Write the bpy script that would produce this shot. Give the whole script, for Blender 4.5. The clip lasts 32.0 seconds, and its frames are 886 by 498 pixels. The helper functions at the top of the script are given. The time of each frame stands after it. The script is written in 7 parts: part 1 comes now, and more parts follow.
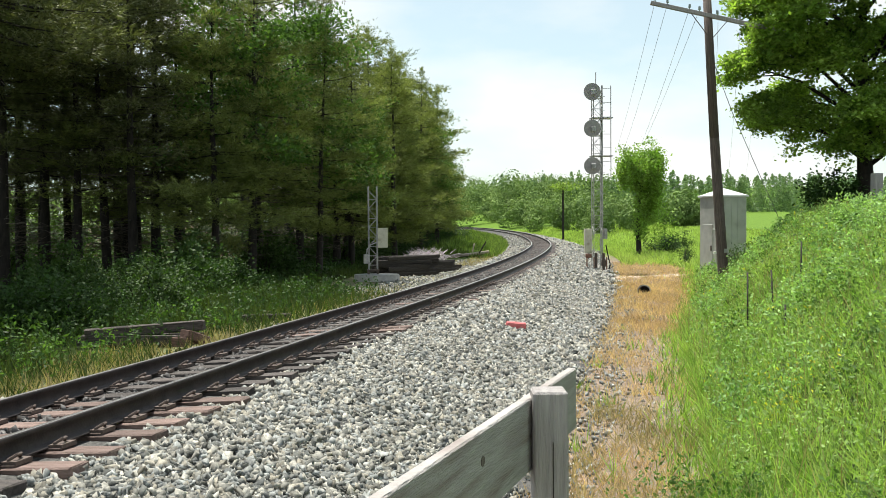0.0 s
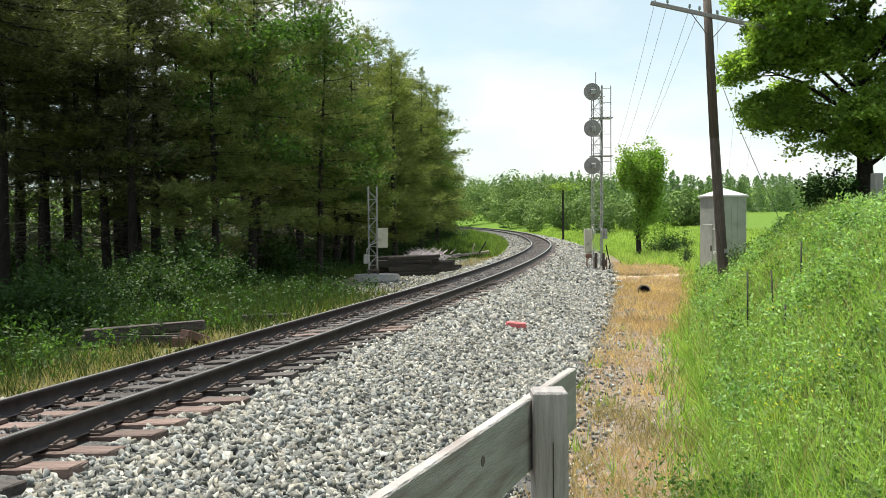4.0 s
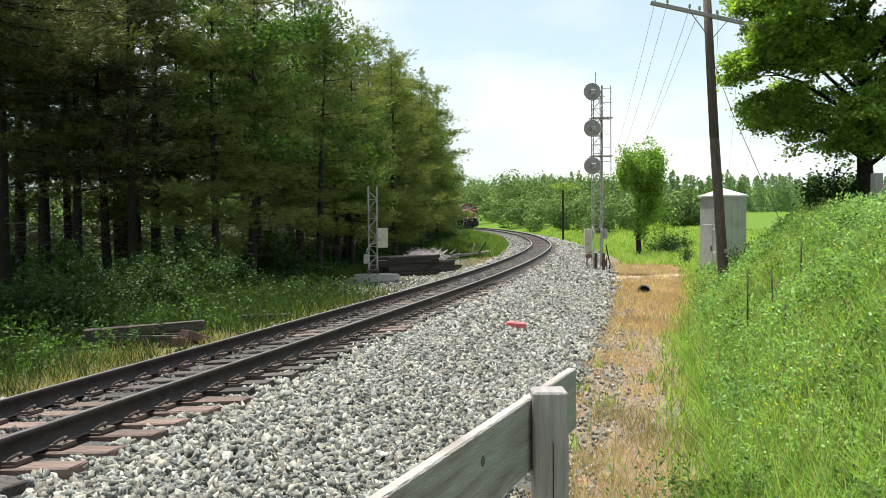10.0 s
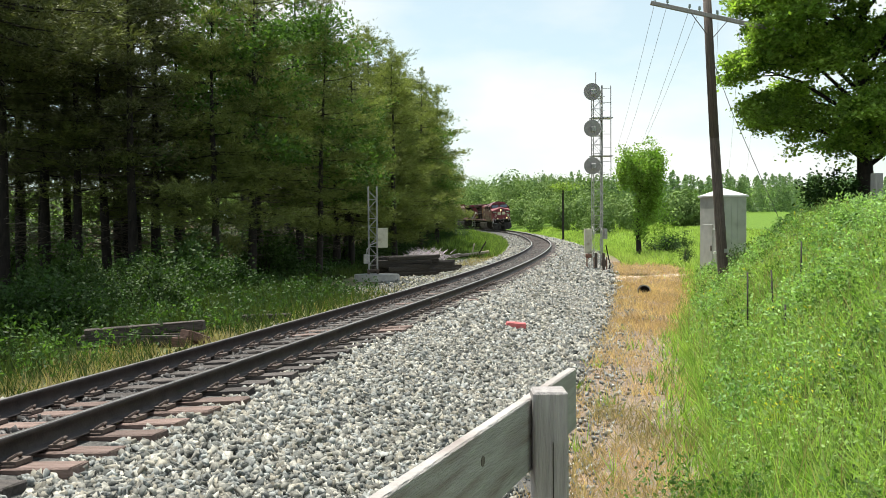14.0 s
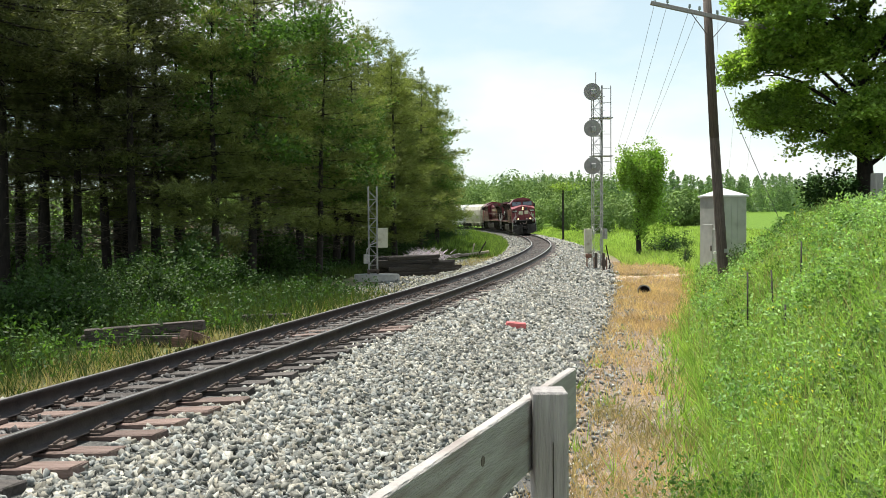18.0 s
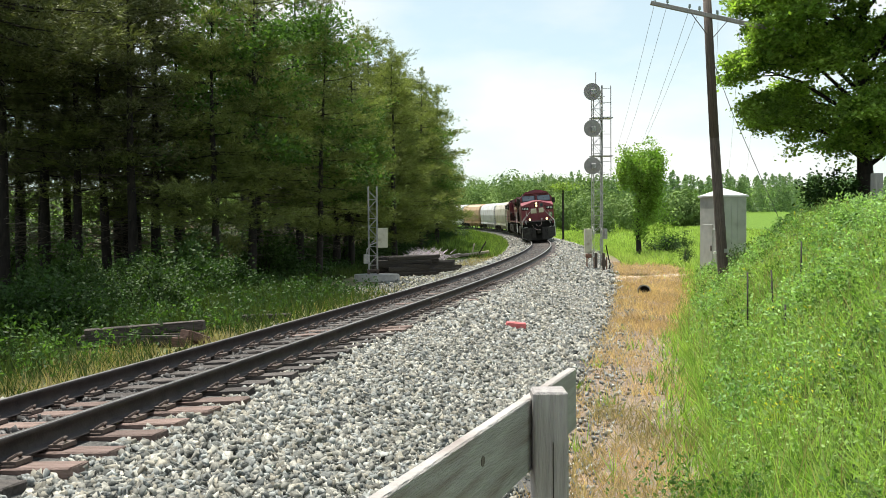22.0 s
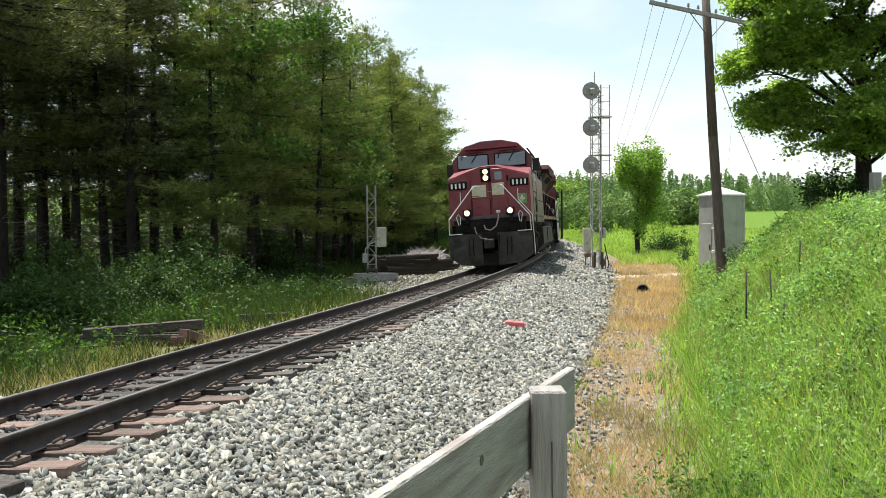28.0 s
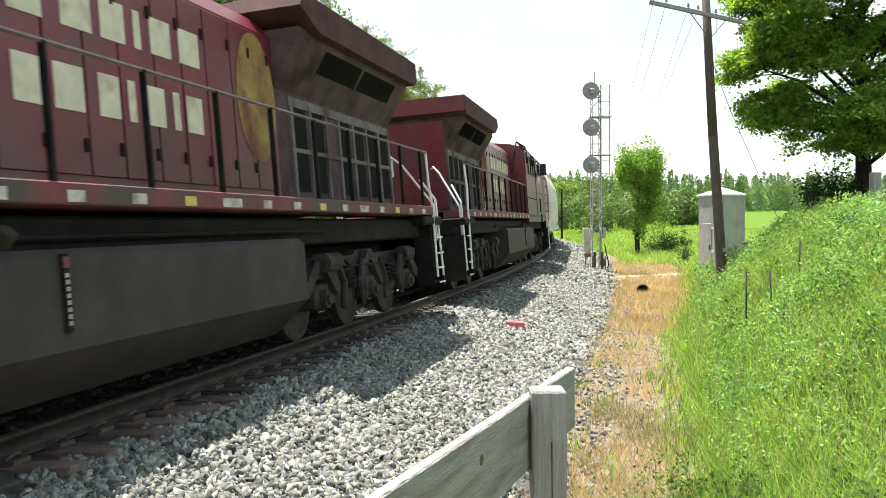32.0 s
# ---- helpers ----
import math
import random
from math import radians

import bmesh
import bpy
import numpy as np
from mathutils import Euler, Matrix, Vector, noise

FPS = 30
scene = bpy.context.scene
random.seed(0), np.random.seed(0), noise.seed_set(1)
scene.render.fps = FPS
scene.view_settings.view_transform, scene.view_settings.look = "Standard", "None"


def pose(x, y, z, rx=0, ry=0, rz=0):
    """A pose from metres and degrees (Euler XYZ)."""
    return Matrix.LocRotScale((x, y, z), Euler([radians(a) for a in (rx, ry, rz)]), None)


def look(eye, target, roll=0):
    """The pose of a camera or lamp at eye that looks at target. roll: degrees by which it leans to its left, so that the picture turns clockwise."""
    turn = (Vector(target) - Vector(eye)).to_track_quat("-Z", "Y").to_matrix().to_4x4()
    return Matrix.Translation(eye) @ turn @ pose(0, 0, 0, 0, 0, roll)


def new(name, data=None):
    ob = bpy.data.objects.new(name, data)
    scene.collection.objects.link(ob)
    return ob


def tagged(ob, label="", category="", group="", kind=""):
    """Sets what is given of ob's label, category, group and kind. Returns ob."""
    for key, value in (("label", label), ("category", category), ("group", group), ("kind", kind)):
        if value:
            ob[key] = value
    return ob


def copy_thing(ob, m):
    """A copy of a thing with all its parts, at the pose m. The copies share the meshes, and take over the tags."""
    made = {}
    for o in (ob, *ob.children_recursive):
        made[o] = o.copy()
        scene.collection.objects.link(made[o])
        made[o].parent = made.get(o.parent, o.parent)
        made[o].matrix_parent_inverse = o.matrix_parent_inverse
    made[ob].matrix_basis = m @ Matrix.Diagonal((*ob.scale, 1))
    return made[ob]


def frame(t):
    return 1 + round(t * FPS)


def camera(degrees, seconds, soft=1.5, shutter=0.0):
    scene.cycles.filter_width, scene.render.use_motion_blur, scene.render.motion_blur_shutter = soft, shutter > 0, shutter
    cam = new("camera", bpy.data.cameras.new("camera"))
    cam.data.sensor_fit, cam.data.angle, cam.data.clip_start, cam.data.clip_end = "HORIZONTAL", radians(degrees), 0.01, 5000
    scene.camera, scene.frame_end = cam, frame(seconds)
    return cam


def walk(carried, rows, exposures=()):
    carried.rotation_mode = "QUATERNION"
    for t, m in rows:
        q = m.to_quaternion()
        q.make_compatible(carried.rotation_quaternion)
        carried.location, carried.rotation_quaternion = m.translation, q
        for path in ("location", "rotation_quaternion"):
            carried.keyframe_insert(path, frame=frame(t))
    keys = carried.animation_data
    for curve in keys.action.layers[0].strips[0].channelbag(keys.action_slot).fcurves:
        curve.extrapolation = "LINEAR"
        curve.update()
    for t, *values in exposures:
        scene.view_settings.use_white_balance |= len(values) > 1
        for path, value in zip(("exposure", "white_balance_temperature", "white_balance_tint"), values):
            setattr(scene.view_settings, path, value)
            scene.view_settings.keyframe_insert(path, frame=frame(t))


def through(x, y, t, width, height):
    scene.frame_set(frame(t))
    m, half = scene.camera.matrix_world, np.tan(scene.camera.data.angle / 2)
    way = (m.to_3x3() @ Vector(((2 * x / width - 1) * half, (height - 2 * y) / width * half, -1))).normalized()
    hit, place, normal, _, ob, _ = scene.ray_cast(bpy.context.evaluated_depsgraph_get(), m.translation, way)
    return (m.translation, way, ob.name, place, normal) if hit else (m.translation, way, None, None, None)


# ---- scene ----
# the camera stands on a tripod beside the line and settles by a hair late on
EYE = Vector((0.0, 0.0, 1.63))
cam = camera(53.34, 32.0, soft=0.8, shutter=0.15)


def aim(dx, dy):
    """The standing camera's pose, turned by dx and dy thousandths of the picture's depth."""
    return look(EYE, EYE + Vector((dx, 10.0, -0.26 + dy)), -0.45)


walk(cam, [(0.0, aim(0, 0)), (22.0, aim(0, 0)), (24.5, aim(0.0125, -0.009)), (32.0, aim(0.0145, -0.01))],
     exposures=[(0.0, 0.74), (26.5, 0.76), (28.0, 0.82), (29.5, 0.83), (30.2, 0.93), (31.0, 1.1), (32.0, 1.2)])

# ---- the line of the track: arc length, curvature and height ----
DS = 0.25
SS = np.arange(-60.0, 420.0, DS)
K = np.interp(SS, [-45, 0, 12, 24, 36, 50, 70, 95, 130, 170, 220], [0.000537, 0.000537, 0.000827, 0.00313, 0.002287, 0.002009, 0.002761, 0.001436, 0.003317, 0.004243, 0.004219])
TH = np.cumsum(K) * DS
I0 = int(60 / DS)
TH = TH - TH[I0] + 1.322853
TX = np.cumsum(np.cos(TH)) * DS
TY = np.cumsum(np.sin(TH)) * DS
TX, TY = TX - TX[I0] - 4.924953, TY - TY[I0] + 3.319176
TZ = np.interp(SS, [-60, 0, 40, 80, 130, 180, 240, 420], [0.0, 0.0, 0.1057, 0.1839, 0.6417, 1.3645, 2.1711, 4.2])
TZ = np.convolve(np.pad(TZ, 40, mode="edge"), np.ones(81) / 81, "valid")
CANT = np.interp(SS, [0, 40], [0.116, 0.093]) / 1.51


def on_track(s, lat=0.0, up=0.0):
    """Place at arc length s, lat metres to the right of the centre line, up metres above the rail tops."""
    x, y, z, t, c = [np.interp(s, SS, a) for a in (TX, TY, TZ, TH, CANT)]
    la, hh = lat * np.cos(c) - up * np.sin(c), up * np.cos(c) + lat * np.sin(c)
    return x + np.sin(t) * la, y - np.cos(t) * la, z + hh


def track_pose(s):
    """A pose on the track whose local x points towards the camera end, z up square to the canted rails."""
    x, y, z, t, c = [float(np.interp(s, SS, a)) for a in (TX, TY, TZ, TH, CANT)]
    fwd = Vector((-math.cos(t), -math.sin(t), 0))
    right = Vector((math.sin(t), -math.cos(t), 0))
    up = Vector((0, 0, 1)) * math.cos(c) - right * math.sin(c)
    left = up.cross(fwd)
    m = Matrix((fwd, left, up)).transposed().to_4x4()
    m.translation = (x, y, z)
    return m


def lateral(x, y):
    """Arc length and lateral offset (right positive) of points, by the nearest sample of the line."""
    x, y = np.asarray(x, float).ravel(), np.asarray(y, float).ravel()
    s, l = np.empty(len(x)), np.empty(len(x))
    cx, cy, ct = TX[::4], TY[::4], TH[::4]
    for a in range(0, len(x), 4000):
        dx, dy = x[a:a + 4000, None] - cx, y[a:a + 4000, None] - cy
        i = (dx * dx + dy * dy).argmin(1)
        r = np.arange(len(i))
        al = dx[r, i] * np.cos(ct[i]) + dy[r, i] * np.sin(ct[i])
        s[a:a + 4000] = SS[::4][i] + np.clip(al, -0.5, 0.5)
        l[a:a + 4000] = dx[r, i] * np.sin(ct[i]) - dy[r, i] * np.cos(ct[i])
    return s, l


def smooth(a, b, v):
    t = np.clip((np.asarray(v, float) - a) / (b - a), 0, 1)
    return t * t * (3 - 2 * t)


def ground_z(x, y):
    """Height of the ground sheet."""
    x, y = np.asarray(x, float), np.asarray(y, float)
    shape = x.shape
    s, l = lateral(x, y)
    x, y = x.ravel(), y.ravel()
    zt = np.interp(s, SS, TZ)
    d = np.hypot(x, y)
    z = zt - 0.78 + 0.02 * np.sin(x * 0.9 + 1.3) * np.sin(y * 0.7)
    # the bed under the ballast stands a little higher
    z = z + 0.12 * smooth(4.2, 2.0, np.abs(l))
    # the grassy bank on the right, ending at the utility pole
    toe = np.interp(y, [-20, 7, 18, 45], [5.9, 5.85, 5.85, 8.0])
    top = np.interp(y, [-20, 8, 16, 24, 28, 34, 42], [2.1, 2.1, 2.15, 2.5, 2.2, 1.0, 0.0])
    z = z + top * smooth(0.0, 3.9, l - toe) + 0.05 * np.clip(l - toe - 4.5, 0, 12) * smooth(38, 22, y)
    # a grassy hump on the inside of the far curve
    z = z + 0.85 * np.exp(-((l + 7.0) / 2.4) ** 2) * smooth(54, 72, s) * smooth(160, 115, s)
    # the field beyond climbs gently
    z = z + 0.018 * np.clip(d - 60, 0, 260) * smooth(5, 26, l)
    z = z + 0.018 * np.clip(d - 120, 0, 250) * smooth(-5, -40, l)
    z = z + 0.06 * np.clip(d - 420, 0, 500)
    return z.reshape(shape)


def gz(x, y):
    return float(ground_z(np.array([x]), np.array([y]))[0])

# ---- world, sun and exposure ----
SUN_DIR = Vector((-0.42, 0.64, 2.05)).normalized()
world = bpy.data.worlds.new("world")
scene.world = world
world.use_nodes = True
wn, wl = world.node_tree.nodes, world.node_tree.links
wn.clear()
w_out = wn.new("ShaderNodeOutputWorld")
w_bg = wn.new("ShaderNodeBackground")
w_sky = wn.new("ShaderNodeTexSky")
w_sky.sky_type, w_sky.sun_disc = "NISHITA", False
w_sky.sun_elevation = math.asin(SUN_DIR.z)
w_sky.sun_rotation = math.atan2(SUN_DIR.x, SUN_DIR.y)
w_co = wn.new("ShaderNodeTexCoord")
w_map = wn.new("ShaderNodeMapping")
w_map.inputs["Scale"].default_value = (1.0, 1.0, 2.6)
w_map.inputs["Location"].default_value = (0.35, 0.3, 0.12)
w_noise = wn.new("ShaderNodeTexNoise")
w_noise.inputs["Scale"].default_value, w_noise.inputs["Detail"].default_value, w_noise.inputs["Roughness"].default_value = 2.1, 7.0, 0.5
w_ramp = wn.new("ShaderNodeValToRGB")
w_ramp.color_ramp.elements[0].position, w_ramp.color_ramp.elements[0].color = 0.40, (0.42, 0.42, 0.42, 1)
w_ramp.color_ramp.elements[1].position, w_ramp.color_ramp.elements[1].color = 0.58, (1, 1, 1, 1)
w_skys = wn.new("ShaderNodeVectorMath")
w_skys.operation = "MULTIPLY"
w_skys.inputs[1].default_value = (0.086, 0.106, 0.092)
w_mix = wn.new("ShaderNodeMix")
w_mix.data_type = "RGBA"
w_mix.inputs["B"].default_value = (0.645, 0.652, 0.645, 1)
w_bg.inputs["Strength"].default_value = 1.0
wl.new(w_co.outputs["Generated"], w_map.inputs["Vector"])
wl.new(w_map.outputs["Vector"], w_noise.inputs["Vector"])
wl.new(w_noise.outputs["Fac"], w_ramp.inputs["Fac"])
wl.new(w_sky.outputs["Color"], w_skys.inputs[0])
wl.new(w_skys.outputs["Vector"], w_mix.inputs["A"])
w_sep = wn.new("ShaderNodeSeparateXYZ")
w_high = wn.new("ShaderNodeMapRange")
w_high.inputs["From Min"].default_value, w_high.inputs["From Max"].default_value = 0.32, 0.8
w_high.inputs["To Min"].default_value, w_high.inputs["To Max"].default_value = 1.0, 0.3
w_cover = wn.new("ShaderNodeMath")
w_cover.operation = "MULTIPLY"
wl.new(w_co.outputs["Generated"], w_sep.inputs["Vector"])
wl.new(w_sep.outputs["Z"], w_high.inputs["Value"])
wl.new(w_ramp.outputs["Color"], w_cover.inputs[0])
wl.new(w_high.outputs["Result"], w_cover.inputs[1])
wl.new(w_cover.outputs["Value"], w_mix.inputs["Factor"])
wl.new(w_mix.outputs["Result"], w_bg.inputs["Color"])
wl.new(w_bg.outputs["Background"], w_out.inputs["Surface"])

sun = new("sun", bpy.data.lights.new("sun", "SUN"))
sun.data.energy, sun.data.angle, sun.data.color = 5.0, radians(0.6), (1.0, 0.95, 0.86)
sun.matrix_world = look(SUN_DIR * 50, (0, 0, 0))


# ---- materials ----
def surface(name, low, high, scale=8.0, rough=0.8, metal=0.0, bump=0.0, bump_scale=60.0, vary=0.0, coat=0.0, stain=None, stain_scale=1.2, stain_at=0.55, island=False, stretch=None, spec=0.5):
    """A node material: two tones over noise at real size, larger stains, fine relief, and a tone of its own for each object or piece."""
    m = bpy.data.materials.new(name)
    m.use_nodes = True
    n, l = m.node_tree.nodes, m.node_tree.links
    b = n["Principled BSDF"]
    co = n.new("ShaderNodeTexCoord")
    src = co.outputs["Object"]
    if stretch:
        mp = n.new("ShaderNodeMapping")
        mp.inputs["Scale"].default_value = stretch
        l.new(src, mp.inputs["Vector"])
        src = mp.outputs["Vector"]
    tx = n.new("ShaderNodeTexNoise")
    tx.inputs["Scale"].default_value, tx.inputs["Detail"].default_value, tx.inputs["Roughness"].default_value = scale, 6.0, 0.65
    l.new(src, tx.inputs["Vector"])
    rp = n.new("ShaderNodeValToRGB")
    rp.color_ramp.elements[0].position, rp.color_ramp.elements[0].color = 0.32, (*low, 1)
    rp.color_ramp.elements[1].position, rp.color_ramp.elements[1].color = 0.68, (*high, 1)
    l.new(tx.outputs["Fac"], rp.inputs["Fac"])
    col = rp.outputs["Color"]
    if stain:
        t2 = n.new("ShaderNodeTexNoise")
        t2.inputs["Scale"].default_value, t2.inputs["Detail"].default_value = stain_scale, 5.0
        l.new(src, t2.inputs["Vector"])
        r2 = n.new("ShaderNodeMapRange")
        r2.inputs["From Min"].default_value, r2.inputs["From Max"].default_value = stain_at - 0.06, stain_at + 0.12
        l.new(t2.outputs["Fac"], r2.inputs["Value"])
        mx = n.new("ShaderNodeMix")
        mx.data_type = "RGBA"
        l.new(r2.outputs["Result"], mx.inputs["Factor"])
        l.new(col, mx.inputs["A"])
        mx.inputs["B"].default_value = (*stain, 1)
        col = mx.outputs["Result"]
    if vary:
        if island:
            rnd = n.new("ShaderNodeNewGeometry").outputs["Random Per Island"]
        else:
            rnd = n.new("ShaderNodeObjectInfo").outputs["Random"]
        mr = n.new("ShaderNodeMapRange")
        mr.inputs["To Min"].default_value, mr.inputs["To Max"].default_value = 1 - vary, 1 + vary
        l.new(rnd, mr.inputs["Value"])
        hs = n.new("ShaderNodeVectorMath")
        hs.operation = "SCALE"
        l.new(col, hs.inputs[0])
        l.new(mr.outputs["Result"], hs.inputs["Scale"])
        col = hs.outputs["Vector"]
    l.new(col, b.inputs["Base Color"])
    b.inputs["Roughness"].default_value, b.inputs["Metallic"].default_value = rough, metal
    b.inputs["Specular IOR Level"].default_value = spec
    b.inputs["Coat Weight"].default_value, b.inputs["Coat Roughness"].default_value = coat, 0.28
    if bump:
        t3 = n.new("ShaderNodeTexNoise")
        t3.inputs["Scale"].default_value, t3.inputs["Detail"].default_value = bump_scale, 4.0
        l.new(src, t3.inputs["Vector"])
        bp = n.new("ShaderNodeBump")
        bp.inputs["Strength"].default_value, bp.inputs["Distance"].default_value = bump, 0.02
        l.new(t3.outputs["Fac"], bp.inputs["Height"])
        l.new(bp.outputs["Normal"], b.inputs["Normal"])
    return m


def glow(name, colour, strength):
    m = bpy.data.materials.new(name)
    m.use_nodes = True
    b = m.node_tree.nodes["Principled BSDF"]
    b.inputs["Base Color"].default_value = (0.3, 0.25, 0.18, 1)
    b.inputs["Emission Color"].default_value, b.inputs["Emission Strength"].default_value = (*colour, 1), strength
    return m


def leafy(name, low, high, scale=0.5, vary=0.35, through=0.35, spec=0.2):
    """Foliage: tone by clump and by leaf, a little light through the blades."""
    m = surface(name, low, high, scale=scale, rough=0.6, vary=vary, island=True, spec=spec)
    n, l = m.node_tree.nodes, m.node_tree.links
    b = n["Principled BSDF"]
    out = n["Material Output"]
    tr = n.new("ShaderNodeBsdfTranslucent")
    src = b.inputs["Base Color"].links[0].from_socket
    sc = n.new("ShaderNodeVectorMath")
    sc.operation = "MULTIPLY"
    sc.inputs[1].default_value = (1.5, 1.7, 0.7)
    l.new(src, sc.inputs[0])
    l.new(sc.outputs["Vector"], tr.inputs["Color"])
    mx = n.new("ShaderNodeMixShader")
    mx.inputs["Fac"].default_value = through
    l.new(b.outputs["BSDF"], mx.inputs[1])
    l.new(tr.outputs["BSDF"], mx.inputs[2])
    l.new(mx.outputs["Shader"], out.inputs["Surface"])
    return m


# much darker than the loose stones: shade in their gaps is painted in
M_BALLAST_BED = surface("ballast bed with gap shade", (0.02, 0.02, 0.019), (0.12, 0.117, 0.11), scale=26, rough=0.95, bump=1.0, bump_scale=26)


def stone_material():
    """Crushed stone: blue-grey, buff and dark pieces mixed, each with its own tone."""
    m = surface("crushed stone", (0.140, 0.141, 0.134), (0.35, 0.346, 0.322), scale=14, rough=0.9, vary=0.45, island=True, bump=0.25, bump_scale=90, spec=0.2)
    n, l = m.node_tree.nodes, m.node_tree.links
    b = n["Principled BSDF"]
    src = b.inputs["Base Color"].links[0].from_socket
    rnd = n.new("ShaderNodeNewGeometry").outputs["Random Per Island"]
    mul = n.new("ShaderNodeMath")
    mul.operation = "MULTIPLY"
    mul.inputs[1].default_value = 37.0
    fr = n.new("ShaderNodeMath")
    fr.operation = "FRACT"
    rp = n.new("ShaderNodeValToRGB")
    rp.color_ramp.interpolation = "CONSTANT"
    tones = ((0.0, (0.93, 0.98, 1.0)), (0.3, (1.0, 0.99, 0.93)), (0.60, (1.0, 0.95, 0.84)), (0.72, (0.48, 0.50, 0.49)), (0.9, (1.3, 1.28, 1.2)))
    for i, (at, c) in enumerate(tones):
        e = rp.color_ramp.elements[i] if i < 2 else rp.color_ramp.elements.new(at)
        e.position, e.color = at, (*c, 1)
    vm = n.new("ShaderNodeVectorMath")
    vm.operation = "MULTIPLY"
    l.new(rnd, mul.inputs[0])
    l.new(mul.outputs["Value"], fr.inputs[0])
    l.new(fr.outputs["Value"], rp.inputs["Fac"])
    l.new(src, vm.inputs[0])
    l.new(rp.outputs["Color"], vm.inputs[1])
    l.new(vm.outputs["Vector"], b.inputs["Base Color"])
    return m


M_STONE = stone_material()
M_STONE_DIRTY = surface("oily stone", (0.04, 0.039, 0.038), (0.125, 0.12, 0.115), scale=9, rough=0.85, vary=0.5, island=True)
M_RAIL = surface("weathered rail steel", (0.026, 0.021, 0.021), (0.062, 0.049, 0.046), scale=5, rough=0.62, metal=0.35, bump=0.2, bump_scale=50)
M_RAIL_TOP = surface("worn rail head", (0.30, 0.29, 0.28), (0.42, 0.41, 0.40), scale=3, rough=0.33, metal=0.9)
M_TIE = surface("creosoted tie", (0.035, 0.03, 0.028), (0.105, 0.09, 0.082), scale=4, rough=0.9, vary=0.35, bump=0.5, bump_scale=30, stretch=(6, 1, 6))
M_TIE_NEW = surface("brown new tie", (0.10, 0.066, 0.055), (0.215, 0.152, 0.13), scale=4, rough=0.85, vary=0.25, bump=0.5, bump_scale=30, stretch=(6, 1, 6))
M_PLATE = surface("rusty plate", (0.07, 0.055, 0.05), (0.16, 0.12, 0.10), scale=30, rough=0.7, metal=0.3)
M_BARK = surface("dark bark", (0.011, 0.009, 0.008), (0.038, 0.031, 0.026), scale=10, rough=0.95, bump=0.8, bump_scale=16, stretch=(1, 1, 0.25))
M_WOOD_GREY = surface("weathered grey timber", (0.29, 0.272, 0.262), (0.42, 0.395, 0.385), scale=5, rough=0.9, bump=0.6, bump_scale=20, stretch=(9, 9, 0.6), stain=(0.25, 0.23, 0.22), stain_scale=2.5, stain_at=0.62, spec=0.2)
M_GALV = surface("galvanised steel", (0.30, 0.30, 0.30), (0.50, 0.50, 0.49), scale=9, rough=0.5, metal=0.5)
M_POLE = surface("brown pole timber", (0.06, 0.047, 0.04), (0.17, 0.135, 0.115), scale=5, rough=0.9, bump=0.6, bump_scale=18, stretch=(8, 8, 0.5))


# ---- building helpers ----
def mesh_from(name, verts, faces, material, smooth_faces=False):
    me = bpy.data.meshes.new(name)
    me.from_pydata(verts, [], faces)
    me.materials.append(material)
    if smooth_faces:
        me.shade_smooth()
    me.update()
    return me


def mesh_np(name, verts, faces, material, smooth_faces=False):
    """A mesh from arrays: verts (n, 3), faces (m, 3 or 4)."""
    verts, faces = np.ascontiguousarray(verts, np.float32), np.ascontiguousarray(faces, np.int32)
    me = bpy.data.meshes.new(name)
    k = faces.shape[1]
    me.vertices.add(len(verts))
    me.vertices.foreach_set("co", verts.ravel())
    me.loops.add(faces.size)
    me.loops.foreach_set("vertex_index", faces.ravel())
    me.polygons.add(len(faces))
    me.polygons.foreach_set("loop_start", np.arange(0, faces.size, k, dtype=np.int32))
    me.polygons.foreach_set("loop_total", np.full(len(faces), k, np.int32))
    me.materials.append(material)
    me.update(calc_edges=True)
    if smooth_faces:
        me.shade_smooth()
    return me


def put(name, me, parent=None, m=None, label=""):
    ob = new(name, me)
    if m is not None:
        ob.matrix_basis = m
    if parent is not None:
        ob.parent = parent
    if label:
        ob["label"] = label
    return ob


def part(name, bm, material, parent, label="", smooth_faces=False):
    """Links a bmesh as one mesh object under a thing or a part."""
    me = bpy.data.meshes.new(name)
    bm.to_mesh(me)
    bm.free()
    me.materials.append(material)
    if smooth_faces:
        me.shade_smooth()
    return put(name, me, parent, None, label)


def box(bm, x0, x1, y0, y1, z0, z1, bevel=0.0):
    vs = [bm.verts.new((x, y, z)) for x in (x0, x1) for y in (y0, y1) for z in (z0, z1)]
    fs = [bm.faces.new([vs[i] for i in f]) for f in ((0, 1, 3, 2), (4, 6, 7, 5), (0, 4, 5, 1), (2, 3, 7, 6), (0, 2, 6, 4), (1, 5, 7, 3))]
    if bevel:
        es = list({e for f in fs for e in f.edges})
        bmesh.ops.bevel(bm, geom=es, offset=bevel, segments=1, affect="EDGES")
    return bm


def boxes(*rows, bevel=0.0):
    bm = bmesh.new()
    for r in rows:
        box(bm, *r, bevel=bevel)
    return bm


